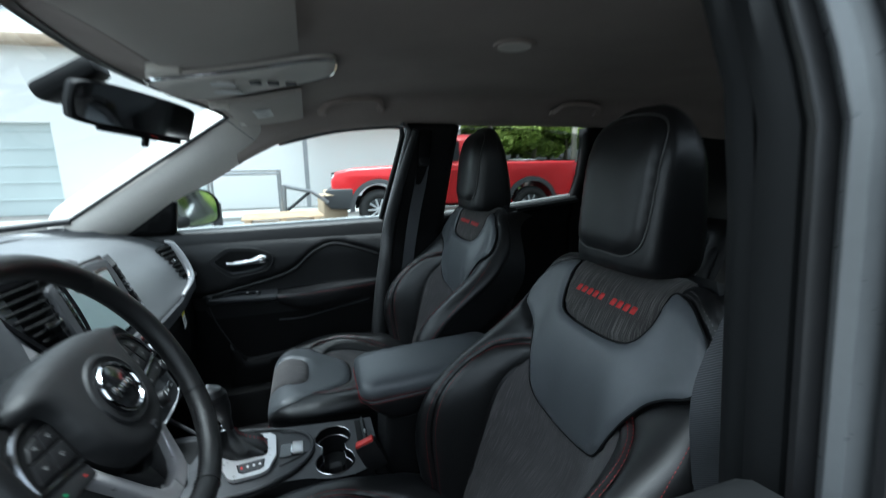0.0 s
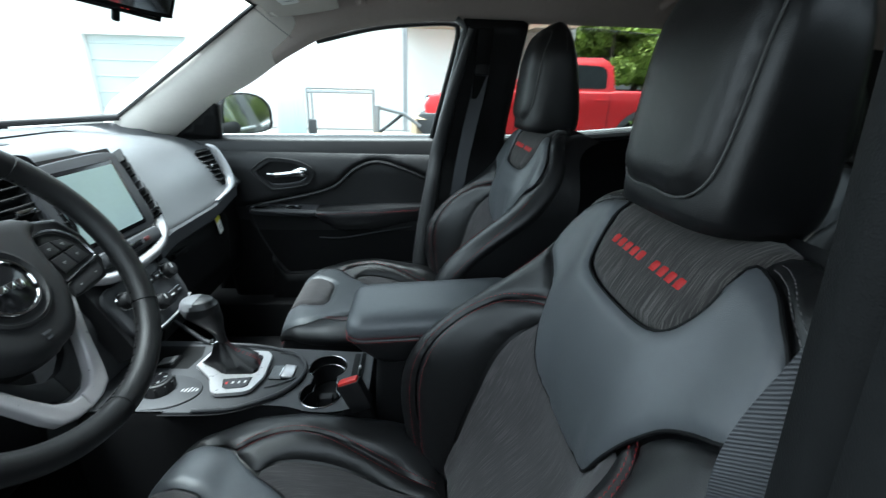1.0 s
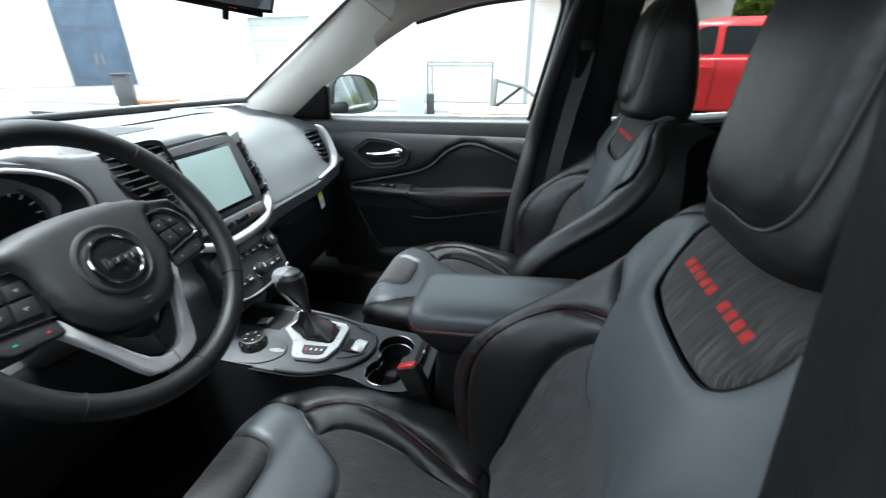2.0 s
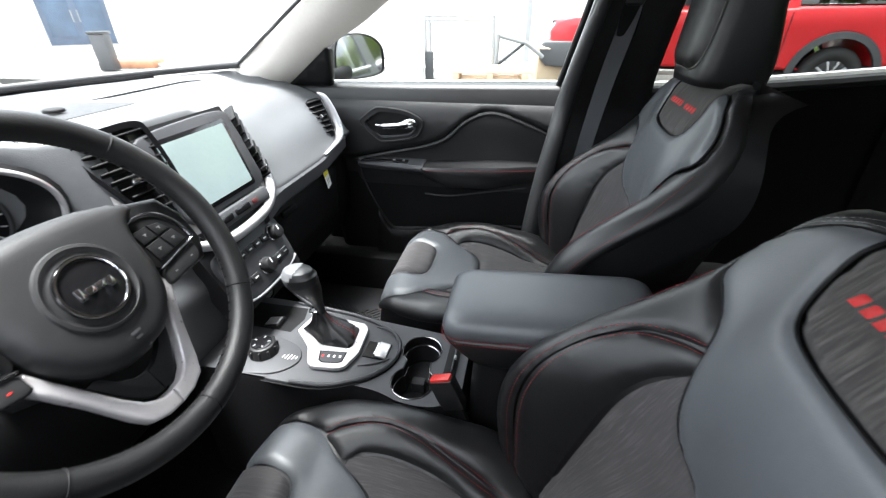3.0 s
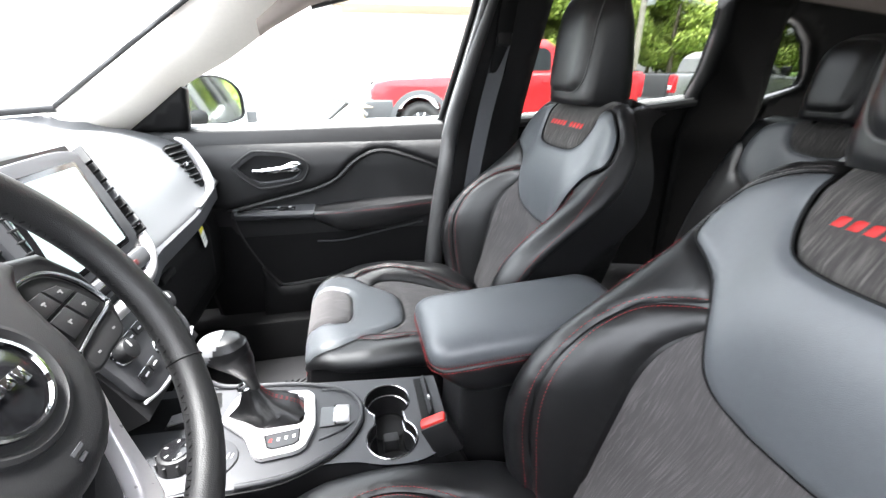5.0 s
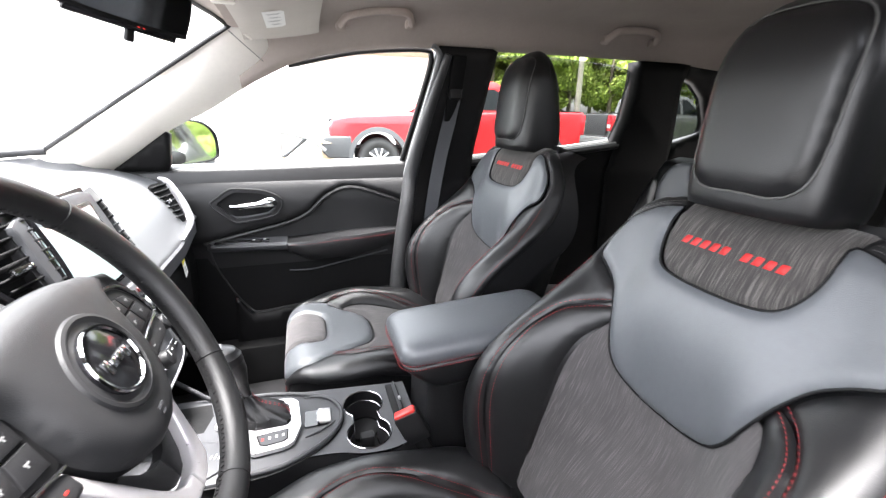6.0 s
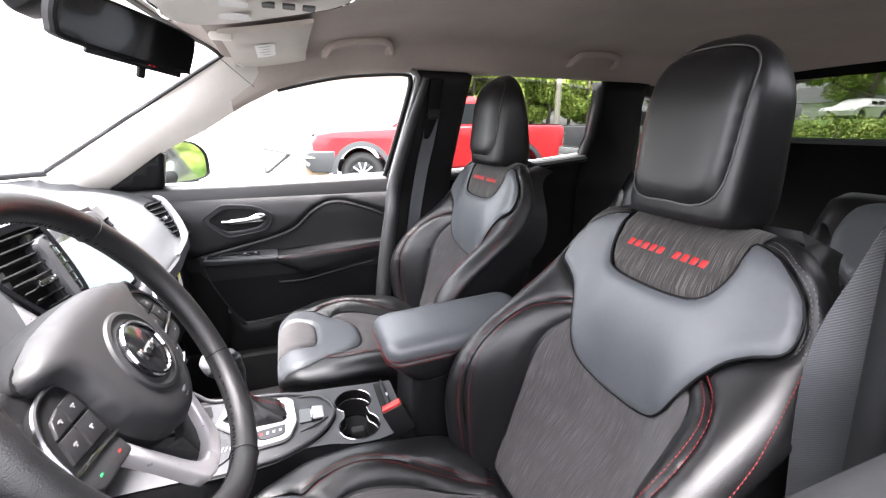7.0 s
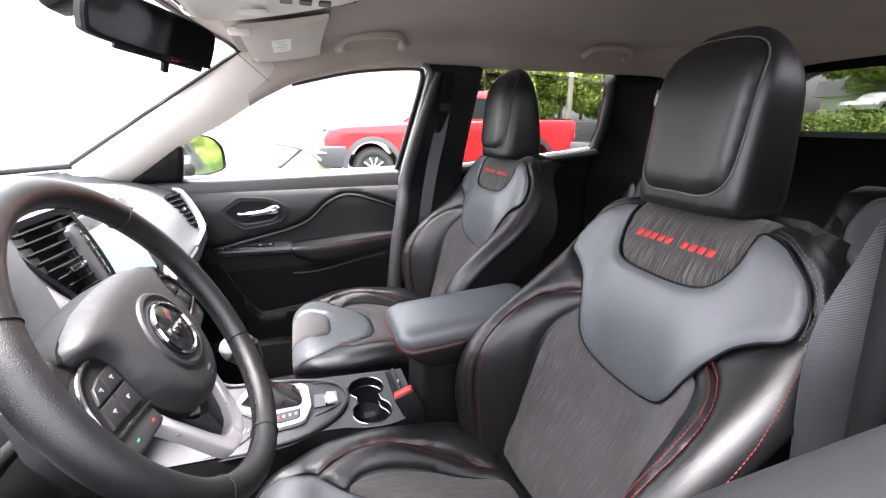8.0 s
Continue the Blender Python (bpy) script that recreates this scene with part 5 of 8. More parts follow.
for p in gate_e:                      # where the line from the middle to each outer point leaves the opening
    d, best = p - gate_c, 0.5
    for a, b in zip(hole, hole[1:] + hole[:1]):
        M2 = np.array([[d[0], a[0] - b[0]], [d[1], a[1] - b[1]]])
        if abs(np.linalg.det(M2)) > 1e-12:
            t, s = np.linalg.solve(M2, a - gate_c)
            if t > 0 and -1e-6 <= s <= 1 + 1e-6:
                best = t
    hole_e.append(gate_c + d * best)
part("gear_gate", band(gate_e, hole_e, 0.008, Matrix.Translation((0, 0, CT - 0.001))), SILVER, con, "satin silver gear lever frame")
win = [np.array(p) for p in ((-0.712, -0.066), (-0.652, -0.060), (-0.652, -0.088), (-0.660, -0.094), (-0.694, -0.098), (-0.704, -0.092))]
wc = sum(win) / len(win)
part("window_frame", prism([tuple(p) for p in win], 0.0012, Matrix.Translation((0, 0, CT + 0.0068))), PLASTIC_DARK, con)
part("gate_window", prism([tuple(wc + (p - wc) * 0.90) for p in win], 0.0012, Matrix.Translation((0, 0, CT + 0.0074))), CONSOLE_GREY, con, "grey gear position window")
for k in range(4):
    part("gear_mark", box(0.0045, 0.0070, 0.0005, Matrix.Translation((-0.699 + 0.0125 * k, -0.080 + 0.0012 * k, CT + 0.0088))), BUCKLE_RED if k == 0 else WHITE_PRINT, con)
# gaiter and lever
gait = []
for k, (s, z, dx) in enumerate(((1.0, 0.004, 0), (0.97, 0.013, -0.001), (0.88, 0.022, -0.004), (0.74, 0.030, -0.010), (0.52, 0.040, -0.018), (0.34, 0.052, -0.025), (0.24, 0.064, -0.029))):
    row = []
    for i in range(32):
        p = hole_e[int(i * len(hole_e) / 32)]
        w = 1 + (0.10 * math.sin(i * 0.78 + k * 1.3) + 0.04 * math.sin(i * 2.2 + k * 2.1)) * (k > 0)
        q = gate_c + (p - gate_c) * s * 0.97 * w
        row.append((q[0] + dx, q[1], CT + z))
    gait.append(row)
shift = part("gear_gaiter", loft(gait), LEATHER, con, "creased black leather gaiter")
ridge = [Vector(gait[k][min(range(32), key=lambda i: (gait[1][i][0] + 0.652) ** 2 + (gait[1][i][1] + 0.012) ** 2)]) + Vector((0.001, 0, 0.0025)) for k in range(6, -1, -1)]
seam_run = spline(ridge, 6)
for dy in (-0.0028, 0.0028):
    run = [np.array(p) + np.array((0, dy, 0)) for p in seam_run]
    part("gaiter_stitching", join(*[tube([run[i], run[i + 1]], 0.0007, 5) for i in range(0, len(run) - 1, 2)]), THREAD_RED, shift, "red stitching")
knob = spline([(-0.742, -0.004, CT + 0.055), (-0.746, -0.004, CT + 0.075), (-0.752, -0.004, CT + 0.10), (-0.762, -0.005, CT + 0.125), (-0.772, -0.006, CT + 0.148), (-0.776, -0.006, CT + 0.166), (-0.776, -0.006, CT + 0.180), (-0.776, -0.006, CT + 0.186)], 8)
kr = np.interp(np.linspace(0, 7, len(knob)), range(8), (0.010, 0.0100, 0.0125, 0.020, 0.0265, 0.0275, 0.021, 0.004))
kb = tube(knob, list(kr), 40)
for v in kb.verts:                    # the grip is longer fore and aft than it is wide
    k = smooth(CT + 0.09, CT + 0.15, v.co.z)
    v.co.x = -0.765 + (v.co.x + 0.765) * (1 + 0.40 * k) + 0.016
    v.co.y = -0.006 + (v.co.y + 0.006) * (1 + 0.12 * k)
    v.co.z -= 0.008
kb_far = [tuple(v.co) for v in kb.verts]
lever = part("gear_lever", kb, LEATHER, con, "black leather gear knob", 70)
part("knob_collar", ring(0.0115, 0.003, Matrix.Translation((-0.744, -0.004, CT + 0.068)) @ Matrix.Rotation(radians(-12), 4, "Y"), 20, 6), CHROME, lever)
kc = tube(knob, [r * 1.035 + 0.0006 for r in kr], 40)
for v, w in zip(kc.verts, kb_far):
    v.co = Vector((-0.755, -0.006, CT + 0.13)) + (Vector(w) - Vector((-0.755, -0.006, CT + 0.13))) * 1.035
bmesh.ops.delete(kc, geom=[f for f in kc.faces if -(f.calc_center_median().x + 0.757) * 0.85 + (f.calc_center_median().z - CT - 0.128) * 0.53 < 0.030], context="FACES")
part("knob_cap", kc, PLASTIC_CAP, lever, "smooth grey knob cap", 70)
# parking brake switch, terrain dial pad, power socket
pb = part("brake_switch_well", prism([(-0.622, -0.054), (-0.570, -0.056), (-0.567, -0.010), (-0.621, -0.006)], 0.0045, Matrix.Translation((0, 0, CT - 0.007))), GLOSS_BLACK, con)
part("brake_switch", box(0.025, 0.044, 0.007, Matrix.Translation((-0.5815, -0.032, CT - 0.0005)) @ Matrix.Rotation(radians(9), 4, "Y"), 0.003), SILVER, pb, "silver parking brake switch")
part("switch_lip", box(0.003, 0.040, 0.005, Matrix.Translation((-0.5955, -0.031, CT + 0.002)), 0.001), CHROME, pb)
pad = part("dial_pad", prism(spline([(-0.895, -0.130), (-0.85, -0.145), (-0.785, -0.135), (-0.750, -0.098), (-0.765, -0.058), (-0.82, -0.035), (-0.88, -0.03), (-0.905, -0.08)], 5, True), 0.005, Matrix.Translation((0, 0, CT - 0.0065)), 0.002), CONSOLE_GREY, con, "raised grey pad round the dial")
part("terrain_dial", disc(0.032, 0.024, Matrix.Translation((-0.838, -0.083, CT)), 30, 0.028, 0.004), PLASTIC, pad, "round drive mode dial")
for k in range(10):
    a = radians(36 * k)
    part("dial_rib", box(0.004, 0.005, 0.018, Matrix.Translation((-0.838 + 0.030 * math.cos(a), -0.083 + 0.030 * math.sin(a), CT + 0.010)), 0.001), PLASTIC, pad)
part("dial_face", disc(0.022, 0.003, Matrix.Translation((-0.838, -0.083, CT + 0.0235)), 24, bev=0.001), GLOSS_BLACK, pad)
for k in range(5):
    a = radians(72 * k + 20)
    part("dial_mark", box(0.006, 0.0035, 0.0006, Matrix.Translation((-0.838 + 0.016 * math.cos(a), -0.083 + 0.016 * math.sin(a), CT + 0.0266)) @ Matrix.Rotation(a, 4, "Z")), GREY_PRINT, pad)
for k, h in enumerate((0.008, 0.012, 0.016, 0.012, 0.008)):
    part("pad_mark", box(0.0016, h, 0.0005, Matrix.Translation((-0.788 + 0.0075 * k, -0.088, CT - 0.001)) @ Matrix.Rotation(radians(-14), 4, "Z")), WHITE_PRINT, pad)
cap = part("power_socket_cap", box(0.044, 0.040, 0.014, Matrix.Translation((-0.868, 0.012, CT - 0.004)) @ Matrix.Rotation(radians(-12), 4, "Y"), 0.004), PLASTIC, con)
part("socket_lid", box(0.034, 0.026, 0.004, Matrix.Translation((-0.868, 0.012, CT + 0.004)) @ Matrix.Rotation(radians(-12), 4, "Y"), 0.0015), SILVER, cap, "silver socket lid")
slot = part("side_slot", box(0.026, 0.115, 0.006, Matrix.Translation((-0.427, -0.015, CT - 0.0085)), 0.002), PLASTIC_DARK, con, "dark slot behind the cup holders")
part("slot_fin", box(0.003, 0.098, 0.016, Matrix.Translation((-0.423, -0.012, CT - 0.002)) @ Matrix.Rotation(radians(14), 4, "Y"), 0.001), CONSOLE_GREY, slot)
part("slot_clip", box(0.005, 0.010, 0.008, Matrix.Translation((-0.420, -0.030, CT + 0.006)), 0.002), SILVER, slot)
# storage box with padded lid behind the cups
AX0, AX1, AYL, AYR = -0.432, -0.055, -0.130, 0.064
def arm_ring(z, inset, r=0.030, front=0.0):
    """A rounded plan outline of the box; front moves its leading edge back."""
    w, d = AX1 - AX0 - front - 2 * inset, AYR - AYL - 2 * inset
    cx = (AX0 + front + AX1) / 2
    return [(cx + p[0], (AYL + AYR) / 2 + p[1], z + 0.016 * smooth(-0.42, -0.10, cx + p[0])) for p in rrect(w, d, min(r, w / 2 - 0.002, d / 2 - 0.002))]
part("storage_box", loft([arm_ring(z, 0.016 + 0.002 * k, 0.02, f) for k, z, f in ((0, 0.800, 0.040), (1, 0.790, 0.040), (2, 0.72, 0.034), (3, 0.60, 0.026), (4, 0.36, 0.026))]), PLASTIC, con)
lid = part("armrest_lid", loft([arm_ring(z, i, 0.034) for z, i in ((0.853, 0.004), (0.857, 0.0), (0.868, -0.0015), (0.879, 0.0), (0.887, 0.005), (0.8925, 0.012), (0.8960, 0.022), (0.8985, 0.038), (0.8995, 0.060))]), LEATHER_GREY, con, "padded charcoal leather armrest lid", 70)
part("lid_skirt", loft([arm_ring(z, i, 0.030, f) for z, i, f in ((0.8545, 0.003, 0.002), (0.850, 0.0, 0.002), (0.842, -0.001, 0.008), (0.826, -0.001, 0.024), (0.808, 0.000, 0.044), (0.799, 0.003, 0.058), (0.794, 0.010, 0.070))]), LEATHER, lid, "black leather lower half of the lid", 70)
part("box_seam", tube(arm_ring(0.793, 0.011, 0.022, 0.070), 0.0018, 6, True), CONSOLE_GREY, lid)
part("lid_latch", box(0.006, 0.022, 0.010, Matrix.Translation((AX0 + 0.012, -0.07, 0.836)), 0.002), CONSOLE_GREY, lid)
loop = even([(p[0], p[1]) for p in arm_ring(0.858, -0.002)], 0.006, True)
flat_lid = (lambda u, v: (u, v, 0.8545 + 0.016 * smooth(-0.42, -0.10, u)))
part("lid_stitching", join(stitches(loop, flat_lid, off=0.0050, r=0.0009), stitches(loop, flat_lid, off=-0.0050, r=0.0009)), THREAD_RED, lid, "red double stitching")

# ---------------------------------------------------------------- front seats
def back_field(hinge, recline, yc, wide=1.0):
    """Front face of a seat back: s across, v up from the hinge."""
    sr, cr = math.sin(radians(recline)), math.cos(radians(recline))

    def P(s, v):
        a, sg = abs(s), (1 if s >= 0 else -1)
        bol = 0.1326 * smooth(0.130, 0.225, a) * math.exp(-((v - 0.17) / 0.22) ** 2)
        bol -= 0.0192 * smooth(0.08, 0.19, a) * math.exp(-((v - 0.47) / 0.12) ** 2)
        w = 0.020 * math.sin(math.pi * min(1, max(0, v / 0.60))) + bol
        w -= 0.0617 * math.exp(-((v - 0.26) / 0.13) ** 2) * (1 - smooth(0.05, 0.18, a))      # hollow between the bolsters
        if v > 0.585:
            w -= 0.9 * (v - 0.585) ** 2 * 14
        k = 0.228
        if a > k:
            t = (a - k) / 0.036
            if t < math.pi / 2:
                u, dn = k + 0.036 * math.sin(t), 0.036 * (1 - math.cos(t))
            else:
                u, dn = k + 0.036, 0.036 + (a - k - 0.036 * math.pi / 2)
            w -= dn
        else:
            u = a
        u *= wide * (1 - 0.17 * smooth(0.40, 0.66, v))
        if v > 0.5:
            u *= max(0.2, 1 - ((v - 0.5) / 0.24) ** 2) ** 0.5 if a > 0.24 else 1 - (1 - max(0.2, 1 - ((v - 0.5) / 0.24) ** 2) ** 0.5) * smooth(0.12, 0.24, a)
        return (hinge[0] + v * sr - w * cr, yc - sg * u, hinge[1] + v * cr + w * sr)
    return P


def cushion_field(hinge, yc):
    """Top of a seat cushion: s across, v forward from the hinge, rolling over the front edge."""
    def P(s, v):
        a, sg = abs(s), (1 if s >= 0 else -1)
        front, drop = v, 0.0
        if v > 0.455:
            t = (v - 0.455) / 0.055
            if t < math.pi / 2:
                front, drop = 0.455 + 0.055 * math.sin(t), 0.055 * (1 - math.cos(t))
            else:
                front, drop = 0.51, 0.055 + (v - 0.455 - 0.055 * math.pi / 2)
        w = 0.004 + 0.16 * min(v, 0.455) - drop
        w += 0.042 * smooth(0.125, 0.200, a) * smooth(-0.05, 0.12, v) * (1 - 0.90 * smooth(0.24, 0.46, v))
        k = 0.222
        if a > k:
            t = (a - k) / 0.035
            if t < math.pi / 2:
                u, dn = k + 0.035 * math.sin(t), 0.035 * (1 - math.cos(t))
            else:
                u, dn = k + 0.035, 0.035 + (a - k - 0.035 * math.pi / 2)
            w -= dn
        else:
            u = a
        u *= 1 - 0.26 * smooth(0.35, 0.60, v)
        w -= 0.022 * smooth(0.36, 0.50, v) * smooth(0.12, 0.23, a)
        return (hinge[0] - front, yc + sg * u, hinge[1] + w)
    return P


PLASTRON_R = [(0, 0.305), (0.050, 0.307), (0.085, 0.318), (0.108, 0.340), (0.122, 0.372), (0.134, 0.402), (0.146, 0.424), (0.166, 0.452), (0.197, 0.474), (0.222, 0.487), (0.234, 0.503), (0.240, 0.543), (0.232, 0.578), (0.203, 0.602), (0.165, 0.612), (0.138, 0.614), (0.136, 0.595), (0.128, 0.562), (0.112, 0.532), (0.092, 0.514), (0.055, 0.506), (0, 0.504)]
PATCH_R = [(0, 0.5045), (0.055, 0.5065), (0.0915, 0.5145), (0.1115, 0.532), (0.1275, 0.562), (0.1355, 0.595), (0.1375, 0.620), (0.150, 0.642), (0.08, 0.652), (0, 0.655)]


def word_bars(P, v0, half, mat_, parent):
    """The embroidered word on the seat, as a row of plain red blocks."""
    n = 10
    for i in range(n):
        if i == 5:
            continue                                        # the gap between its two halves
        u = -half + (i + 0.5) * 2 * half / n
        w, h = 2 * half / n * 0.70, 0.0130
        part("embroidered_block", panel([(u - w / 2 - 0.002, v0 - h / 2), (u + w / 2 - 0.002, v0 - h / 2), (u + w / 2 + 0.002, v0 + h / 2), (u - w / 2 + 0.002, v0 + h / 2)], P, 0.0062, 0.002, 0.004, -0.004), mat_, parent, "red embroidery")


def headrest(P, hinge, recline, yc, seat, tilt, v0=0.610, size=1.0, shift=(0, 0.013, 0)):
    """A padded head restraint with an oval front pad, in the frame of the seat back."""
    sr, cr = math.sin(radians(recline)), math.cos(radians(recline))
    base = Vector((hinge[0] + v0 * sr + 0.018 + shift[0], yc + shift[1], hinge[1] + v0 * cr + shift[2]))
    rr = radians(recline - tilt)
    up, fw = Vector((math.sin(rr), 0, math.cos(rr))), Vector((-math.cos(rr), 0, math.sin(rr)))
    H = 0.276 * size
    rows = []
    N = 40

    def profile(t):
        """Half width, middle and half depth of the restraint at height t."""
        g = math.sqrt(max(0.01, 1 - (max(0.0, t - 0.56) / 0.445) ** 2))
        gw = math.sqrt(max(0.01, 1 - (max(0.0, t - 0.64) / 0.365) ** 2))
        g2 = math.sqrt(max(0.02, 1 - (max(0.0, 0.14 - t) / 0.20) ** 2))
        hw = 0.101 * size * (0.16 + 0.84 * gw) * (0.8 + 0.2 * g2)
        return hw, 0.012 - 0.010 * t, 0.057 * g * (0.75 + 0.25 * g2), (0.046 + 0.052 * (1 - smooth(0.05, 0.95, t))) * g * (0.75 + 0.25 * g2)
    e = 0.56
    for k in range(23):
        t = 1 - (1 - k / 22) ** 1.25
        hw, mid, dp, db = profile(t)
        row = []
        for i in range(N):
            a = 2 * math.pi * i / N
            ca, sa = math.cos(a), math.sin(a)
            f = (dp if sa > 0 else db) * math.copysign(abs(sa) ** e, sa)
            row.append(base + Vector((0, 1, 0)) * (hw * math.copysign(abs(ca) ** e, ca)) + fw * (mid + f) + up * (H * t - 0.22 * max(0.0, -f) * smooth(0.35, 1.0, t)))
        rows.append(row)
    hr = part("headrest", loft(rows), LEATHER, seat, "black leather head restraint", 120)

    def face(u, v):
        hw, mid, dp, db = profile(min(1, v / H))
        q = min(0.97, abs(u) / hw)
        f = mid + dp * (1 - q ** (2 / e)) ** (e / 2)
        return tuple(base - Vector((0, 1, 0)) * u + fw * f + up * v)
    o = spline(mirrored([(0, 0.018), (0.040, 0.017), (0.064, 0.025), (0.077, 0.050), (0.0805, 0.115), (0.079, 0.182), (0.067, 0.214), (0.040, 0.226), (0, 0.229)]), 5, True)
    o = [np.array((p[0] * 1.05, 0.028 + (p[1] - 0.018) * 1.09)) for p in o]
    o = [p * size for p in o]
    part("headrest_pad", panel(o, face, 0.012, 0.030, 0.012, 0.0015), LEATHER, hr, "plump leather front pad")
    part("headrest_piping", tube(on(even(o, 0.01, True), face, 0.0026), 0.0014, 6, True), PIPING, hr, "pale grey piping")
    for s in (-1, 1):
        seam = []
        for t in np.linspace(0.06, 0.90, 26):
            hw, mid, dp, db = profile(t)
            seam.append(base + Vector((0, s, 0)) * (hw * 0.985) + fw * (mid - dp * 0.12) + up * (H * t))
        part("headrest_seam", tube(seam, 0.0011, 6), PIPING, hr, "pale side seam")
        part("headrest_post", tube([base - up * 0.05 + Vector((0, s * 0.055, 0)) + fw * 0.005, base + fw * 0.005 + up * 0.04 + Vector((0, s * 0.055, 0))], 0.006, 10), PLASTIC_DARK, hr)
    return hr


def front_seat(yc, hinge, recline, label, wide=1.0, set_back=(0.021, 0.009, 0.015)):
    seat = thing("car_seat", (hinge[0] - 0.2, yc, 0.37), label, "car seat", "front seats")
    P = back_field(hinge, recline, yc, wide)
    K = cushion_field(hinge, yc)
    sr, cr = math.sin(radians(recline)), math.cos(radians(recline))
    # back shell under the covers
    S = np.linspace(-0.40, 0.40, 81)
    rows = []
    for v in np.linspace(-0.03, 0.655, 46):
        r = [lift(P, s * (1 - 0.22 * smooth(0.36, 0.66, v)), v, -0.0085) for s in S]
        dz = 0.125 - 0.080 * smooth(0.38, 0.66, v)
        u = 0.235 * (1 - 0.17 * smooth(0.40, 0.66, v)) * (max(0.2, 1 - ((v - 0.5) / 0.24) ** 2) ** 0.5 if v > 0.5 else 1)
        for q in (-0.95, -0.5, 0, 0.5, 0.95):
            bow = 0.018 * (1 - q * q)
            r.append(Vector((hinge[0] + v * sr + (dz + bow) * cr, yc + u * q, hinge[1] + v * cr - (dz + bow) * sr)))
        rows.append(r)
    part("back_shell", loft(rows), LEATHER, seat, "black leather seat back cover", 60)
    # plastron with the cloth patch let into it
    part("shoulder_panel", panel(spline(mirrored(PLASTRON_R), 4, True), P, 0.0115, 0.017, 0.009, -0.0040), LEATHER_GREY, seat, "smooth charcoal leather shoulder panel")
    # dark tube that stands in for the shade in the sewn groove
    part("panel_seam_shade", tube(on(even(spline(mirrored(PLASTRON_R), 4, True), 0.008, True), P, 0.0042), 0.0021, 6, True), SEAM_SHADE, seat, "sewn seam round the shoulder panel, dark for the shade in its groove")
    pt = part("cloth_patch", panel(spline(mirrored(PATCH_R), 4, True), P, 0.004, 0.012, 0.010, 0.004), CLOTH_PATCH, seat, "dark ribbed cloth patch with a red word")
    word_bars(P, 0.567, 0.090, THREAD_LOGO, pt)
    # ribbed cloth centre
    ins = mirrored([(0, 0.012), (0.146, 0.012), (0.149, 0.10), (0.152, 0.20), (0.156, 0.29), (0.151, 0.345), (0.132, 0.390), (0.121, 0.376), (0.107, 0.344), (0.084, 0.322), (0.050, 0.311), (0, 0.309)])
    part("back_insert", panel(spline(ins, 4, True), P, 0.0034, 0.014, 0.012, 0.003), CLOTH, seat, "ribbed dark cloth centre")
    for s in (1, -1):
        inner = [(s * u, v) for u, v in ((0.150, 0.012), (0.153, 0.10), (0.156, 0.20), (0.160, 0.29), (0.155, 0.346), (0.134, 0.392), (0.136, 0.403), (0.143, 0.415))]
        seam = [(s * u, v) for u, v in ((0.176, 0.3985), (0.2005, 0.3715), (0.2120, 0.325), (0.2110, 0.268), (0.2060, 0.21), (0.1995, 0.15), (0.1935, 0.09), (0.1880, 0.012))]
        o1 = inner + seam
        part("inner_bolster", panel(spline(o1, 4, True), P, 0.0045, 0.013, 0.010, 0.0022), LEATHER, seat, "black leather side bolster")
        outer = [(0.152, 0.4225), (0.168, 0.449), (0.198, 0.4705), (0.224, 0.484), (0.238, 0.502), (0.244, 0.543), (0.236, 0.581), (0.206, 0.6055), (0.167, 0.6155), (0.142, 0.618), (0.154, 0.642), (0.20, 0.640), (0.255, 0.622), (0.288, 0.57), (0.294, 0.50), (0.294, 0.40), (0.294, 0.30), (0.294, 0.15), (0.290, 0.012), (0.1905, 0.012), (0.1960, 0.09), (0.2020, 0.15), (0.2085, 0.21), (0.2135, 0.268), (0.2145, 0.326), (0.2030, 0.374), (0.1775, 0.4015)]
        part("outer_bolster", panel(spline([(s * u, v) for u, v in outer], 4, True), P, 0.0045, 0.013, 0.010, 0.0022), LEATHER, seat, "black leather outer bolster")
        line = spline([(s * u, v) for u, v in ((0.148, 0.4185), (0.177, 0.400), (0.202, 0.3725), (0.2132, 0.3255), (0.2122, 0.268), (0.2072, 0.21), (0.2008, 0.15), (0.1948, 0.09), (0.1892, 0.012))], 8)
        part("bolster_stitching", join(stitches(line, P, 0.0040, shift=0.0060), stitches(line, P, 0.0040, shift=-0.0060)), THREAD_RED, seat, "red double stitching")
        l2 = spline([(s * u, v) for u, v in ((0.160, 0.6215), (0.178, 0.620), (0.212, 0.611), (0.243, 0.585), (0.2505, 0.547), (0.2465, 0.515), (0.2405, 0.495))], 8)
        part("shoulder_stitching", join(stitches(l2, P, 0.0036, shift=0.0032, r=0.00045), stitches(l2, P, 0.0036, shift=-0.0032, r=0.00045)), THREAD_PALE, seat, "pale double stitching")
        side_line = spline([(s * u, v) for u, v in ((0.249, 0.478), (0.250, 0.442), (0.255, 0.405), (0.264, 0.364), (0.270, 0.30), (0.273, 0.18), (0.272, 0.03))], 8)
        part("side_stitching", stitches(side_line, P, 0.0046, r=0.0006), THREAD_RED, seat, "red stitching")
    headrest(P, hinge, recline, yc, seat, recline - 4, shift=set_back)
    # cushion: shell and covers
    rows = []
    for v in np.linspace(0.0, 0.62, 50):
        r = [lift(K, s, v, -0.0065) for s in np.linspace(-0.40, 0.40, 81)]
        rows.append(r)
    bm = loft(rows, closed=False)
    part("cushion_shell", bm, LEATHER, seat, "black leather cushion cover", 60)
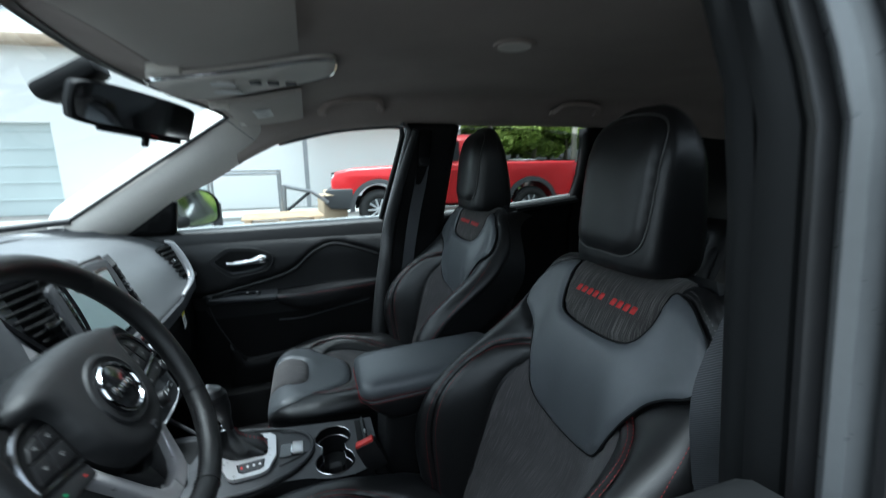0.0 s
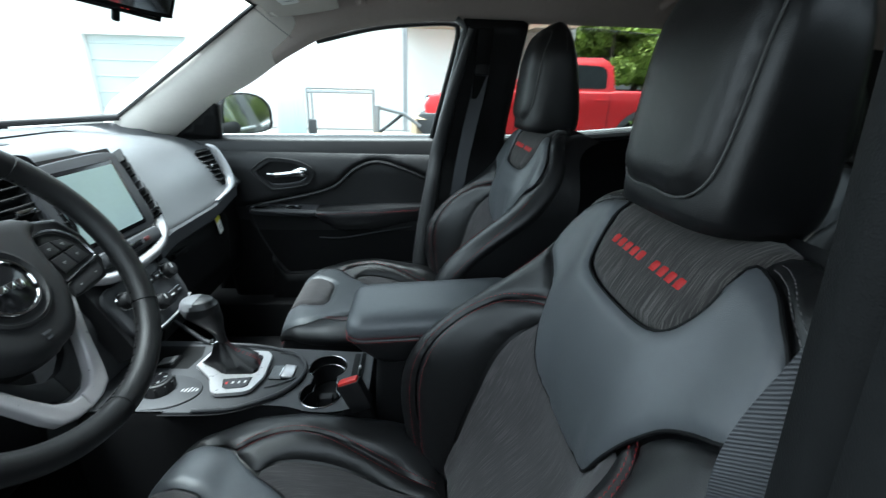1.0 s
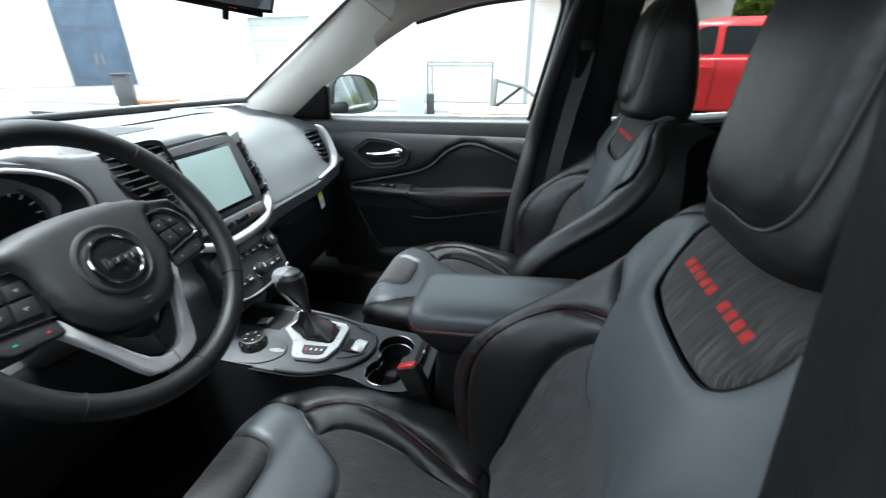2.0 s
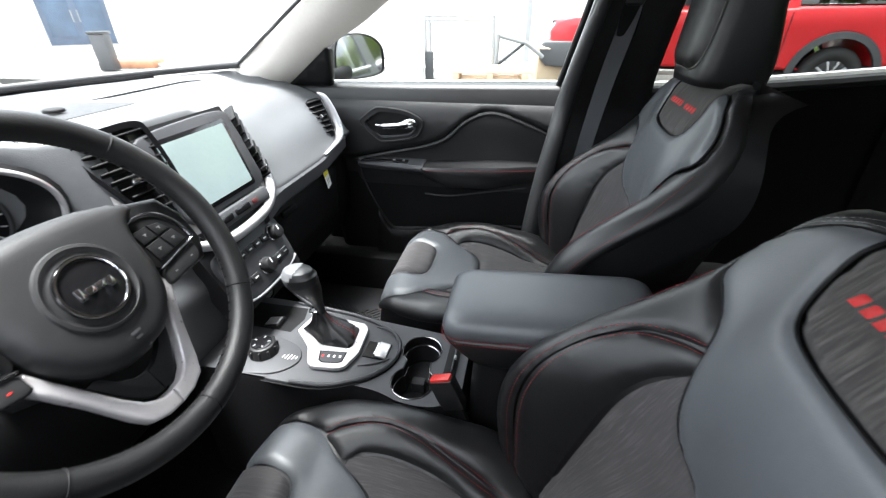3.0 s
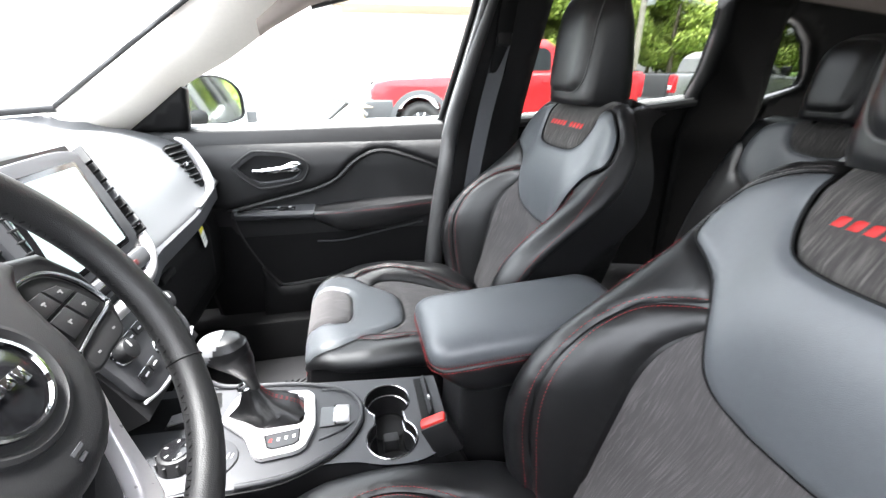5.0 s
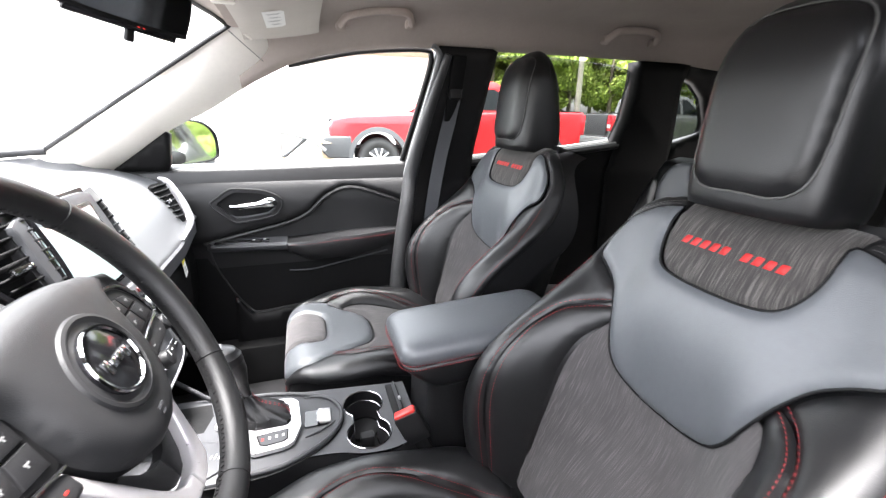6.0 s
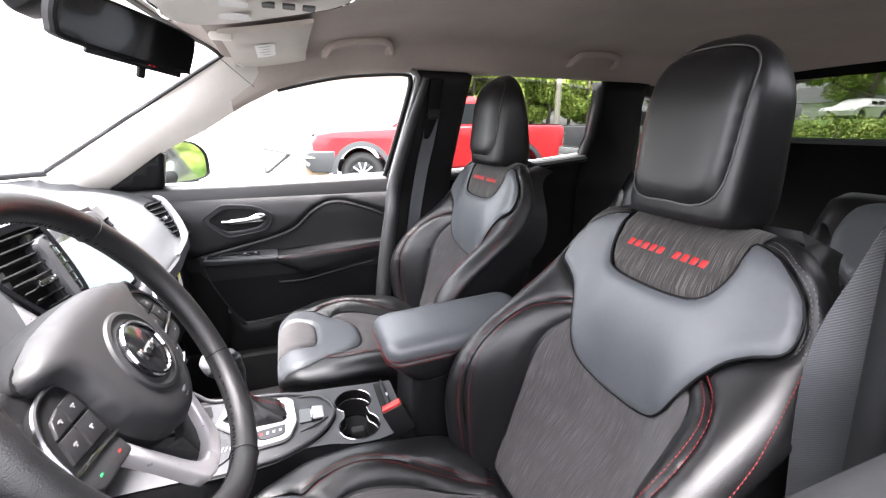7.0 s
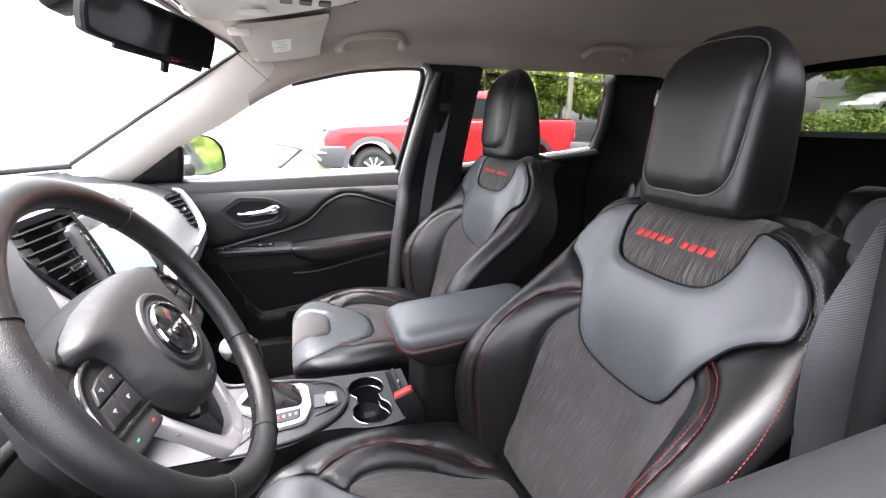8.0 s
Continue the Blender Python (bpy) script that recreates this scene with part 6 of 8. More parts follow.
    plate = mirrored([(0, 0.262), (0.050, 0.266), (0.085, 0.283), (0.112, 0.318), (0.140, 0.362), (0.176, 0.402), (0.205, 0.450), (0.216, 0.500), (0.208, 0.540), (0.180, 0.551), (0.118, 0.551), (0.110, 0.500), (0.098, 0.440), (0.080, 0.408), (0.045, 0.396), (0, 0.395)])
    part("cushion_panel", panel(spline(plate, 4, True), K, 0.0055, 0.014, 0.011, 0.003), LEATHER_GREY, seat, "smooth charcoal leather cushion panel")
    cp = mirrored([(0, 0.399), (0.044, 0.400), (0.077, 0.411), (0.095, 0.442), (0.1065, 0.500), (0.114, 0.549), (0.05, 0.551), (0, 0.551)])
    part("cushion_patch", panel(spline(cp, 4, True), K, 0.005, 0.010, 0.010, 0.004), CLOTH, seat, "dark cloth patch")
    ci = mirrored([(0, 0.02), (0.095, 0.02), (0.115, 0.09), (0.140, 0.17), (0.150, 0.25), (0.147, 0.310), (0.130, 0.338), (0.112, 0.312), (0.088, 0.278), (0.052, 0.259), (0, 0.255)])
    part("cushion_insert", panel(spline(ci, 4, True), K, 0.006, 0.020, 0.012, 0.004), CLOTH, seat, "ribbed dark cloth centre")
    for s in (1, -1):
        ib = [(s * u, v) for u, v in ((0.099, 0.02), (0.119, 0.09), (0.144, 0.17), (0.154, 0.25), (0.151, 0.312), (0.134, 0.341), (0.150, 0.366), (0.168, 0.386), (0.1885, 0.344), (0.1985, 0.29), (0.1888, 0.22), (0.1708, 0.16), (0.1488, 0.09), (0.1268, 0.02))]
        part("thigh_bolster", panel(spline(ib, 4, True), K, 0.0045, 0.012, 0.010, 0.002), LEATHER, seat)
        ob = [(s * u, v) for u, v in ((0.1294, 0.02), (0.1514, 0.09), (0.1734, 0.16), (0.1914, 0.22), (0.2015, 0.29), (0.1915, 0.346), (0.1735, 0.390), (0.182, 0.402), (0.209, 0.448), (0.220, 0.500), (0.212, 0.540), (0.232, 0.540), (0.252, 0.50), (0.275, 0.42), (0.288, 0.30), (0.285, 0.02))]
        part("outer_cushion", panel(spline(ob, 4, True), K, 0.0045, 0.012, 0.010, 0.002), LEATHER, seat)
        line = spline([(s * u, v) for u, v in ((0.128, 0.02), (0.150, 0.09), (0.172, 0.16), (0.190, 0.22), (0.200, 0.29), (0.190, 0.345), (0.171, 0.387))], 8)
        part("cushion_stitching", join(stitches(line, K, 0.0038, shift=0.0058), stitches(line, K, 0.0038, shift=-0.0058)), THREAD_RED, seat, "red double stitching")
    fb = [(-0.20, 0.556), (0.0, 0.558), (0.20, 0.556), (0.215, 0.575), (0.205, 0.605), (0.0, 0.608), (-0.205, 0.605), (-0.215, 0.575)]
    part("cushion_front", panel(spline(fb, 4, True), K, 0.006, 0.014, 0.011, 0.004), LEATHER, seat, "black leather cushion front roll")
    part("front_stitching", stitches([(u, 0.553) for u in np.linspace(-0.23, 0.23, 20)], K, 0.002), THREAD_RED, seat, "red stitching")
    # base: frame skirt, rails
    zx = hinge[0]
    part("seat_skirt", box(0.44, 0.45, 0.16, Matrix.Translation((zx - 0.24, yc, hinge[1] - 0.10)), 0.03), PLASTIC_DARK, seat)
    for s in (-1, 1):
        part("seat_rail", box(0.52, 0.035, 0.05, Matrix.Translation((zx - 0.22, yc + s * 0.19, 0.385)), 0.006), PLASTIC_DARK, seat)
        part("rail_riser", box(0.30, 0.025, 0.14, Matrix.Translation((zx - 0.24, yc + s * 0.19, 0.47)), 0.006), PLASTIC_DARK, seat)
        part("side_bracket", box(0.088, 0.006, 0.016, Matrix.Translation((zx - 0.058, yc + s * 0.268, hinge[1] + 0.006)) @ Matrix.Rotation(radians(28 * s), 4, "Z") @ Matrix.Rotation(radians(-12), 4, "Y"), 0.002), METAL_BARE, seat, "bare metal belt bracket")
        part("hinge_cover", box(0.10, 0.03, 0.12, Matrix.Translation((zx + 0.02, yc + s * 0.262, hinge[1] - 0.01)), 0.012), PLASTIC, seat)
    return seat


D_HINGE, P_HINGE = (-0.236, 0.619), (-0.1594, 0.6388)
front_seat(-0.4045, D_HINGE, 22.7, "black leather and cloth driver's seat with red stitching")
front_seat(0.372, P_HINGE, 19.2, "black leather and cloth passenger seat with red stitching", 1.06, (0.008, 0.006, 0.006))

# rear bench: two backs and their head restraints
def rear_seat(yc):
    hinge = (0.66, 0.62)
    seat = thing("car_seat", (0.60, yc, 0.36), "black leather and cloth rear seat in shadow", "car seat", "rear seats")
    sr, cr = math.sin(radians(22)), math.cos(radians(22))
    def P(s, v):
        a = abs(s)
        w = 0.03 * smooth(0.10, 0.22, a) * math.exp(-((v - 0.25) / 0.25) ** 2) - (14 * (v - 0.55) ** 2 if v > 0.55 else 0)
        dn = max(0, a - 0.25) ** 2 * 12
        return (hinge[0] + v * sr - (w - dn) * cr, yc - s, hinge[1] + v * cr + (w - dn) * sr)
    rows = []
    for v in np.linspace(-0.05, 0.62, 16):
        r = [lift(P, s, v, -0.008) for s in np.linspace(-0.30, 0.30, 25)]
        r += [Vector((hinge[0] + v * sr + 0.12 * cr, yc + q, hinge[1] + v * cr - 0.12 * sr)) for q in (-0.27, 0, 0.27)]
        rows.append(r)
    part("back_shell", loft(rows), LEATHER, seat, "", 60)
    part("back_panel", panel(spline(mirrored([(0, 0.24), (0.08, 0.26), (0.13, 0.33), (0.20, 0.40), (0.225, 0.48), (0.20, 0.56), (0.12, 0.585), (0.10, 0.52), (0.07, 0.49), (0, 0.48)]), 4, True), P, 0.008, 0.02, 0.016, 0.004), LEATHER_GREY, seat)
    part("back_patch", panel(spline(mirrored([(0, 0.484), (0.068, 0.494), (0.098, 0.524), (0.117, 0.588), (0.06, 0.60), (0, 0.602)]), 4, True), P, 0.004, 0.012, 0.014, 0.004), CLOTH_PATCH, seat)
    part("back_insert", panel(spline(mirrored([(0, 0.02), (0.17, 0.02), (0.17, 0.2), (0.13, 0.31), (0.08, 0.255), (0, 0.235)]), 4, True), P, 0.005, 0.02, 0.018, 0.004), CLOTH, seat)
    for s in (1, -1):
        part("back_bolster", panel(spline([(s * 0.174, 0.02), (s * 0.174, 0.2), (s * 0.136, 0.315), (s * 0.20, 0.39), (s * 0.235, 0.47), (s * 0.28, 0.46), (s * 0.285, 0.02)], 4, True), P, 0.006, 0.018, 0.016, 0.004), LEATHER, seat)
    headrest(P, hinge, 22, yc, seat, 16, 0.585, 0.86)
    part("cushion", loft([[(hinge[0] + 0.04 - x, yc + 0.30 * q, hinge[1] - 0.02 + 0.12 * x + h - 0.03 * abs(q) ** 4) for q in np.linspace(-1, 1, 15)] + [(hinge[0] + 0.04 - x, yc + 0.30 * q, 0.37) for q in (1, -1)] for x, h in ((0, 0), (0.15, 0.015), (0.35, 0.015), (0.46, 0.0), (0.50, -0.05), (0.50, -0.12))]), LEATHER, seat)
    return seat


rear_seat(0.355)
rear_seat(-0.435)

# ---------------------------------------------------------------- belts and buckles
def strap(pts, width, name, parent, face):
    """A belt of webbing along a line, its flat side turned to face."""
    P = [Vector(tuple(p)) for p in spline(pts, 8)]
    rows = []
    for i, p in enumerate(P):
        t = (P[min(i + 1, len(P) - 1)] - P[max(i - 1, 0)]).normalized()
        w = t.cross(Vector(face)).normalized() * width / 2
        n = w.cross(t).normalized() * 0.0009
        rows.append([p + w + n, p - w + n, p - w - n, p + w - n])
    return part(name, loft(rows), BELT, parent, "grey-black seat belt webbing")


b = thing("seat_belt", (-0.05, 0.70, 0.45), "black seat belt on the centre pillar beside the passenger seat", "seat belt")
strap([(-0.075, 0.605, 1.405), (-0.085, 0.640, 1.30), (-0.105, 0.668, 1.18), (-0.13, 0.690, 1.0), (-0.15, 0.70, 0.80), (-0.17, 0.70, 0.60), (-0.19, 0.70, 0.45)], 0.046, "webbing", b, (-0.25, -1, 0.25))
part("belt_guide", box(0.045, 0.022, 0.075, Matrix.Translation((-0.078, 0.610, 1.405)) @ Matrix.Rotation(radians(-18), 4, "X"), 0.008), PLASTIC, b)
part("slider_cover", box(0.05, 0.016, 0.22, Matrix.Translation((-0.078, 0.607, 1.400)) @ Matrix.Rotation(radians(22), 4, "X"), 0.006), PLASTIC_DARK, b)
b = thing("seat_belt", (0.0, -0.70, 0.45), "grey-black seat belt beside the driver's seat", "seat belt")
strap([(-0.050, -0.722, 1.42), (-0.060, -0.719, 1.32), (-0.090, -0.705, 1.21), (-0.105, -0.694, 1.12), (-0.078, -0.690, 0.985), (-0.05, -0.70, 0.80), (-0.03, -0.715, 0.60), (-0.03, -0.715, 0.45)], 0.048, "webbing", b, (0.80, 0.60, 0.05))
part("belt_guide", box(0.05, 0.03, 0.08, Matrix.Translation((-0.050, -0.708, 1.425)), 0.008), PLASTIC, b)


def buckle(p, turn, label):
    t = thing("seat_belt_buckle", p, label, "buckle", "belt buckles")
    m = Matrix.Translation(p) @ Matrix.Rotation(radians(turn), 4, "Z") @ Matrix.Rotation(radians(-25), 4, "Y")
    part("stalk", box(0.030, 0.016, 0.16, m @ Matrix.Translation((0, 0, -0.10)), 0.005), PLASTIC_DARK, t)
    part("housing", box(0.052, 0.026, 0.072, m @ Matrix.Translation((0, 0, -0.012)), 0.007), PLASTIC, t)
    part("release_button", box(0.044, 0.019, 0.012, m @ Matrix.Translation((0, 0.0, 0.0225)), 0.004), BUCKLE_RED, t, "red release button")
    return t


buckle((-0.421, -0.133, 0.738), -10, "black belt buckle with a red button by the console")
buckle((-0.33, 0.085, 0.66), 8, "black belt buckle with a red button beside the passenger seat")

# ---------------------------------------------------------------- roof fittings
mir = thing("rear_view_mirror", (-0.80, C - 0.02, 1.46), "black interior rear-view mirror under the windscreen top", "mirror")
MX = Vector((0.638, 0.758, -0.134)).normalized()       # along the glass, to the passenger side
MN = Vector((0.71, -0.647, -0.24))
MN = (MN - MX * MN.dot(MX)).normalized()
MY = MN.cross(MX)
MM = basis((-0.814, -0.006, 1.482), MX, MY, MN)
shell = spline([(-0.135, 0.012), (-0.125, 0.034), (-0.06, 0.042), (0.06, 0.040), (0.118, 0.034), (0.130, 0.020), (0.127, -0.024), (0.115, -0.034), (0.0, -0.038), (-0.115, -0.034), (-0.133, -0.018)], 5, True)
rings = []
for z, s in ((0.004, 0.97), (0.0, 1.0), (-0.015, 1.0), (-0.028, 0.90), (-0.036, 0.72)):
    rings.append([MM @ Vector((p[0] * s * 0.86, p[1] * s, z)) for p in shell])
part("mirror_housing", loft(rings), PLASTIC_DARK, mir)
part("mirror_glass", prism([p * np.array((0.80, 0.86)) for p in shell], 0.001, MM @ Matrix.Translation((0, 0.002, 0.0045))), MIRROR, mir, "mirror glass")
part("lower_strip", box(0.16, 0.012, 0.008, MM @ Matrix.Translation((0.01, -0.038, 0.0)), 0.003), GLOSS_BLACK, mir)
for k in (0.028, 0.036):
    part("indicator", box(0.003, 0.0014, 0.001, MM @ Matrix.Translation((k, -0.036, 0.0046))), RED_LAMP, mir)
part("adjuster_tab", box(0.012, 0.022, 0.010, MM @ Matrix.Translation((0.022, -0.050, -0.006)), 0.003), PLASTIC_DARK, mir)
part("mirror_arm", tube(spline([tuple(MM @ Vector((0, 0.01, -0.03))), (-0.895, -0.020, 1.515), (-0.905, C, 1.540)], 6), [0.020] * 6 + [0.022] * 7, 12), PLASTIC_DARK, mir)
part("sensor_box", box(0.11, 0.075, 0.035, Matrix.Translation((-0.90, C, 1.535)) @ Matrix.Rotation(radians(-30), 4, "Y"), 0.012), PLASTIC_DARK, mir)

def roof_under(x, y):
    """Underside of the headliner."""
    sec = head_section(x)
    h = [(q[1], q[2]) for q in sec if q[1] >= C][::-1]
    return float(np.interp(y, [q[0] for q in h], [q[1] for q in h]))
def sun_visor(sd, label):
    """A folded visor under the headliner; sd 1 on the passenger's side, -1 on the driver's."""
    vis = thing("sun_visor", (-0.62, C + sd * 0.36, 1.55), label, "sun visor", "sun visors")
    X0, X1, Y0, Y1 = -0.705, -0.510, 0.20, 0.57            # across: metres from the centre line
    under = lambda x, y: roof_under(x, C + y) - 0.008
    rows = []
    for t in np.linspace(0, 1, 13):
        y = Y0 + (Y1 - Y0) * t
        r = []
        for q in np.linspace(0, 1, 11):
            x = X0 + (X1 - X0) * q
            r.append((x, C + sd * y, under(x, y) - 0.012 - 0.010 * math.sin(math.pi * q) ** 0.5 * math.sin(math.pi * min(1, max(0, 0.04 + 0.92 * t))) ** 0.4))
        for q in (1, 0.5, 0):
            x = X0 + (X1 - X0) * q
            r.append((x, C + sd * y, under(x, y) - 0.004))
        rows.append(r)
    part("visor_pad", loft(rows), VISOR, vis, "", 60)
    flat = lambda h: (lambda x, y: (x, C + sd * y, under(x, y) - h))
    if sd > 0:
        part("label", panel([(-0.640, 0.31), (-0.594, 0.31), (-0.594, 0.47), (-0.640, 0.47)], flat(0.0235), 0.0, 0.002, 0.02, 0.0), PAPER, vis, "white printed label")
        for k in range(4):
            a, c = -0.635 + 0.004 * (k % 2), 0.33 + 0.034 * k
            part("label_print", panel([(a, c), (-0.600, c), (-0.600, c + 0.010), (a, c + 0.010)], flat(0.0245), 0.0, 0.002, 0.02, 0.0), INK, vis)
    part("visor_clip", box(0.045, 0.02, 0.016, Matrix.Translation((-0.70, C + sd * 0.21, under(-0.70, 0.21) - 0.016)), 0.006), PILLAR_LIGHT, vis)
    part("visor_hinge", tube([(-0.695, C + sd * 0.54, under(-0.69, 0.54) - 0.008), (-0.685, C + sd * 0.575, under(-0.68, 0.575) - 0.006)], 0.009, 10), PILLAR_LIGHT, vis)
    return vis


sun_visor(1, "pale beige sun visor folded up, with a white label")
sun_visor(-1, "pale beige sun visor above the driver, folded up")

ovh = thing("overhead_console", (-0.62, C, 1.56), "pale grey overhead console with map lamps and a chrome edge", "overhead console")
rows = []
oc = spline([(-0.16, -0.085), (0.0, -0.098), (0.14, -0.085), (0.165, 0.0), (0.14, 0.085), (0.0, 0.098), (-0.16, 0.085), (-0.175, 0.0)], 5, True)
for h, s in ((0.01, 1.0), (-0.006, 1.0), (-0.013, 0.95), (-0.016, 0.86)):
    rows.append([(-0.60 + p[0] * s, C + 0.04 + p[1] * s * 1.15, roof_under(-0.60 + p[0], C + 0.1) + h) for p in oc])
part("console_body", loft(rows), PILLAR_LIGHT, ovh, "", 50)
part("chrome_edge", tube([(-0.60 + p[0] * 1.0, C + 0.04 + p[1] * 1.15, roof_under(-0.60 + p[0], C + 0.1) - 0.008) for p in oc], 0.0035, 6, True), CHROME, ovh, "chrome edge")
for y in (0.0, 0.10):
    part("map_lamp", prism(rrect(0.055, 0.04, 0.01), 0.004, Matrix.Translation((-0.66, C - 0.01 + y, roof_under(-0.66, C) - 0.019))), PAPER, ovh)
for x in (-0.60, -0.565, -0.53):
    part("roof_button", prism(rrect(0.022, 0.03, 0.004), 0.004, Matrix.Translation((x, C + 0.04, roof_under(-0.58, C) - 0.020))), CONSOLE_GREY, ovh)


# round reading lamp in the headliner behind the front seats
dome = thing("dome_lamp", (-0.067, -0.119, 1.62), "round pale dome lamp in the headliner", "ceiling lamp")
DX, DY = -0.067, -0.119
part("bezel", ring(0.040, 0.006, Matrix.Translation((DX, DY, roof_under(DX, DY) - 0.003)), 28, 8, 0.7), HANDLE, dome)
part("lens", disc(0.036, 0.008, Matrix.Translation((DX, DY, roof_under(DX, DY) - 0.009)), 26, bev=0.003), PILLAR_LIGHT, dome, "frosted pale lens")


def grab_handle(x0, x1, label):
    xm = (x0 + x1) / 2
    y = 0.540
    za, zb = roof_under(x0, y) + 0.004, roof_under(x1, y) + 0.004
    t = thing("grab_handle", (xm, y, za), label, "grab handle", "roof grab handles")
    pts = [(x0 + 0.012, y, za), (x0 + 0.013, y - 0.024, za + 0.004), (x0 + 0.036, y - 0.046, za + 0.020), (xm, y - 0.054, (za + zb) / 2 + 0.026), (x1 - 0.036, y - 0.046, zb + 0.020), (x1 - 0.013, y - 0.024, zb + 0.004), (x1 - 0.012, y, zb)]
    part("handle_bar", tube(spline(pts, 6), 0.0125, 10, flat=0.8), HANDLE, t)
    for x, z in ((x0 + 0.012, za), (x1 - 0.012, zb)):
        part("handle_foot", box(0.032, 0.026, 0.030, Matrix.Translation((x, y - 0.002, z)) @ Matrix.Rotation(radians(40), 4, "X"), 0.009), HANDLE, t)
    return t


grab_handle(-0.460, -0.236, "beige-brown roof grab handle above the front passenger door")
grab_handle(0.430, 0.655, "beige-brown roof grab handle above the rear door")

# passenger floor mat with raised ribs
fm = thing("floor_mat", (-0.95, 0.40, 0.37), "black rubber floor mat with raised lozenge ribs", "floor mat")
part("mat_sheet", prism(rrect(0.56, 0.52, 0.05), 0.012, Matrix.Translation((-0.86, 0.39, 0.362)), 0.004), RUBBER, fm)
ribs = []
for k in range(22):
    q = -0.27 + 0.025 * k
    for sgn in (1, -1):
        L = min(0.40, 2 * (0.27 - abs(q)) + 0.06)
        ribs.append(box(L * 0.9, 0.005, 0.006, Matrix.Translation((-0.86 + q * 0.8, 0.39, 0.376)) @ Matrix.Rotation(radians(45 * sgn), 4, "Z")))
tagged(part("mat_ribs", join(*ribs), RUBBER, fm), "", "", "", "stuff")
part("mat_eyelet", ring(0.018, 0.004, Matrix.Translation((-0.70, 0.52, 0.378)), 20, 6), RUBBER, fm)

# ---------------------------------------------------------------- right door mirror
dm = thing("door_mirror", (-0.95, 0.90, 1.15), "black door mirror outside the passenger window", "door mirror")
DX = Vector((0.66, 0.75, 0)).normalized()
DN = Vector((0.80, -0.58, 0.045)); DN = (DN - DX * DN.dot(DX)).normalized()
DM_ = basis((-0.955, 0.945, 1.212), DX, DN.cross(DX), DN)
shell = spline([(-0.098, -0.060), (-0.088, 0.055), (-0.02, 0.076), (0.05, 0.066), (0.092, 0.030), (0.098, -0.02), (0.085, -0.060), (0.0, -0.074)], 5, True)
rings = []
for z, s in ((0.002, 0.93), (0.012, 0.97), (0.010, 1.02), (-0.02, 1.04), (-0.07, 0.92), (-0.10, 0.62)):
    rings.append([DM_ @ Vector((p[0] * s, p[1] * s, z)) for p in shell])
part("mirror_housing", loft(rings), PLASTIC_DARK, dm)
part("mirror_glass", prism([p * 0.94 for p in shell], 0.001, DM_ @ Matrix.Translation((0, 0, 0.0035))), MIRROR, dm, "mirror glass")
part("mirror_arm", tube([(-1.03, 0.80, 1.15), (-1.00, 0.86, 1.155), (-0.99, 0.93, 1.165)], [0.03, 0.028, 0.025], 12, flat=0.7), PLASTIC_DARK, dm)

# ---------------------------------------------------------------- yard outside
ASPHALT = mat("worn_asphalt", (0.105, 0.102, 0.096), 0.9, bump=1.0, bscale=60, var=0.25, vscale=0.8)
CONCRETE = mat("pale_concrete", (0.30, 0.295, 0.28), 0.9, bump=0.6, bscale=40, var=0.15, vscale=0.7)
WALL_WHITE = mat("white_painted_wall", (0.80, 0.80, 0.78), 0.8, bump=0.3, bscale=12, var=0.05, vscale=0.6)
ROOF_TAN = mat("tan_fascia", (0.42, 0.33, 0.24), 0.8, var=0.15)
DOOR_PALE = mat("pale_green_door", (0.52, 0.58, 0.57), 0.6, var=0.06, vscale=1)
SHOP_GLASS = mat("blue_tinted_glass", (0.06, 0.10, 0.16), 0.15, var=0.4, vscale=1.2)
BLUE = mat("blue_shop_door", (0.055, 0.085, 0.14), 0.4, var=0.3, vscale=2)
RED_PAINT = mat("red_truck_paint", (0.66, 0.010, 0.016), 0.35, coat=0.35, var=0.05, vscale=1)
FLARE = mat("grey_wheel_flare", (0.04, 0.042, 0.045), 0.5, var=0.1)
TYRE = mat("tyre_rubber", (0.018, 0.018, 0.018), 0.8, bump=0.6, bscale=60)
RIM = mat("alloy_rim", (0.55, 0.55, 0.56), 0.35, metal=0.7)
CAR_GLASS = mat("dark_car_glass", (0.010, 0.013, 0.014), 0.06, var=0.05, spec=0.3)
LAMP_CLEAR = mat("clear_lamp", (0.7, 0.72, 0.74), 0.15, metal=0.3)
LAMP_RED = mat("red_tail_lamp", (0.55, 0.01, 0.02), 0.15, coat=0.5)
GREY_PAINT = mat("graphite_car_paint", (0.10, 0.105, 0.11), 0.3, coat=0.7, var=0.04)
SILVER_PAINT = mat("silver_car_paint", (0.26, 0.265, 0.27), 0.28, metal=0.4, coat=0.7, var=0.04)
WHITE_PAINT = mat("white_car_paint", (0.78, 0.78, 0.77), 0.3, coat=0.7, var=0.03)
BARK = mat("tree_bark", (0.13, 0.105, 0.08), 0.95, bump=1.0, bscale=30, var=0.35, vscale=5)
GRASS = mat("mown_grass", (0.10, 0.17, 0.035), 0.95, bump=1.0, bscale=50, var=0.4, vscale=3)
METAL_GREY = mat("grey_steel", (0.32, 0.33, 0.34), 0.4, metal=0.8)
WOOD = mat("pallet_wood", (0.42, 0.30, 0.19), 0.85, bump=0.6, bscale=90, var=0.25, vscale=4)
CARD = mat("brown_cardboard", (0.40, 0.31, 0.21), 0.9, var=0.1)
ORANGE = mat("orange_plastic", (0.85, 0.20, 0.03), 0.5, var=0.06)
POLE_WOOD = mat("weathered_pole", (0.30, 0.27, 0.24), 0.9, bump=0.8, bscale=40, var=0.2)
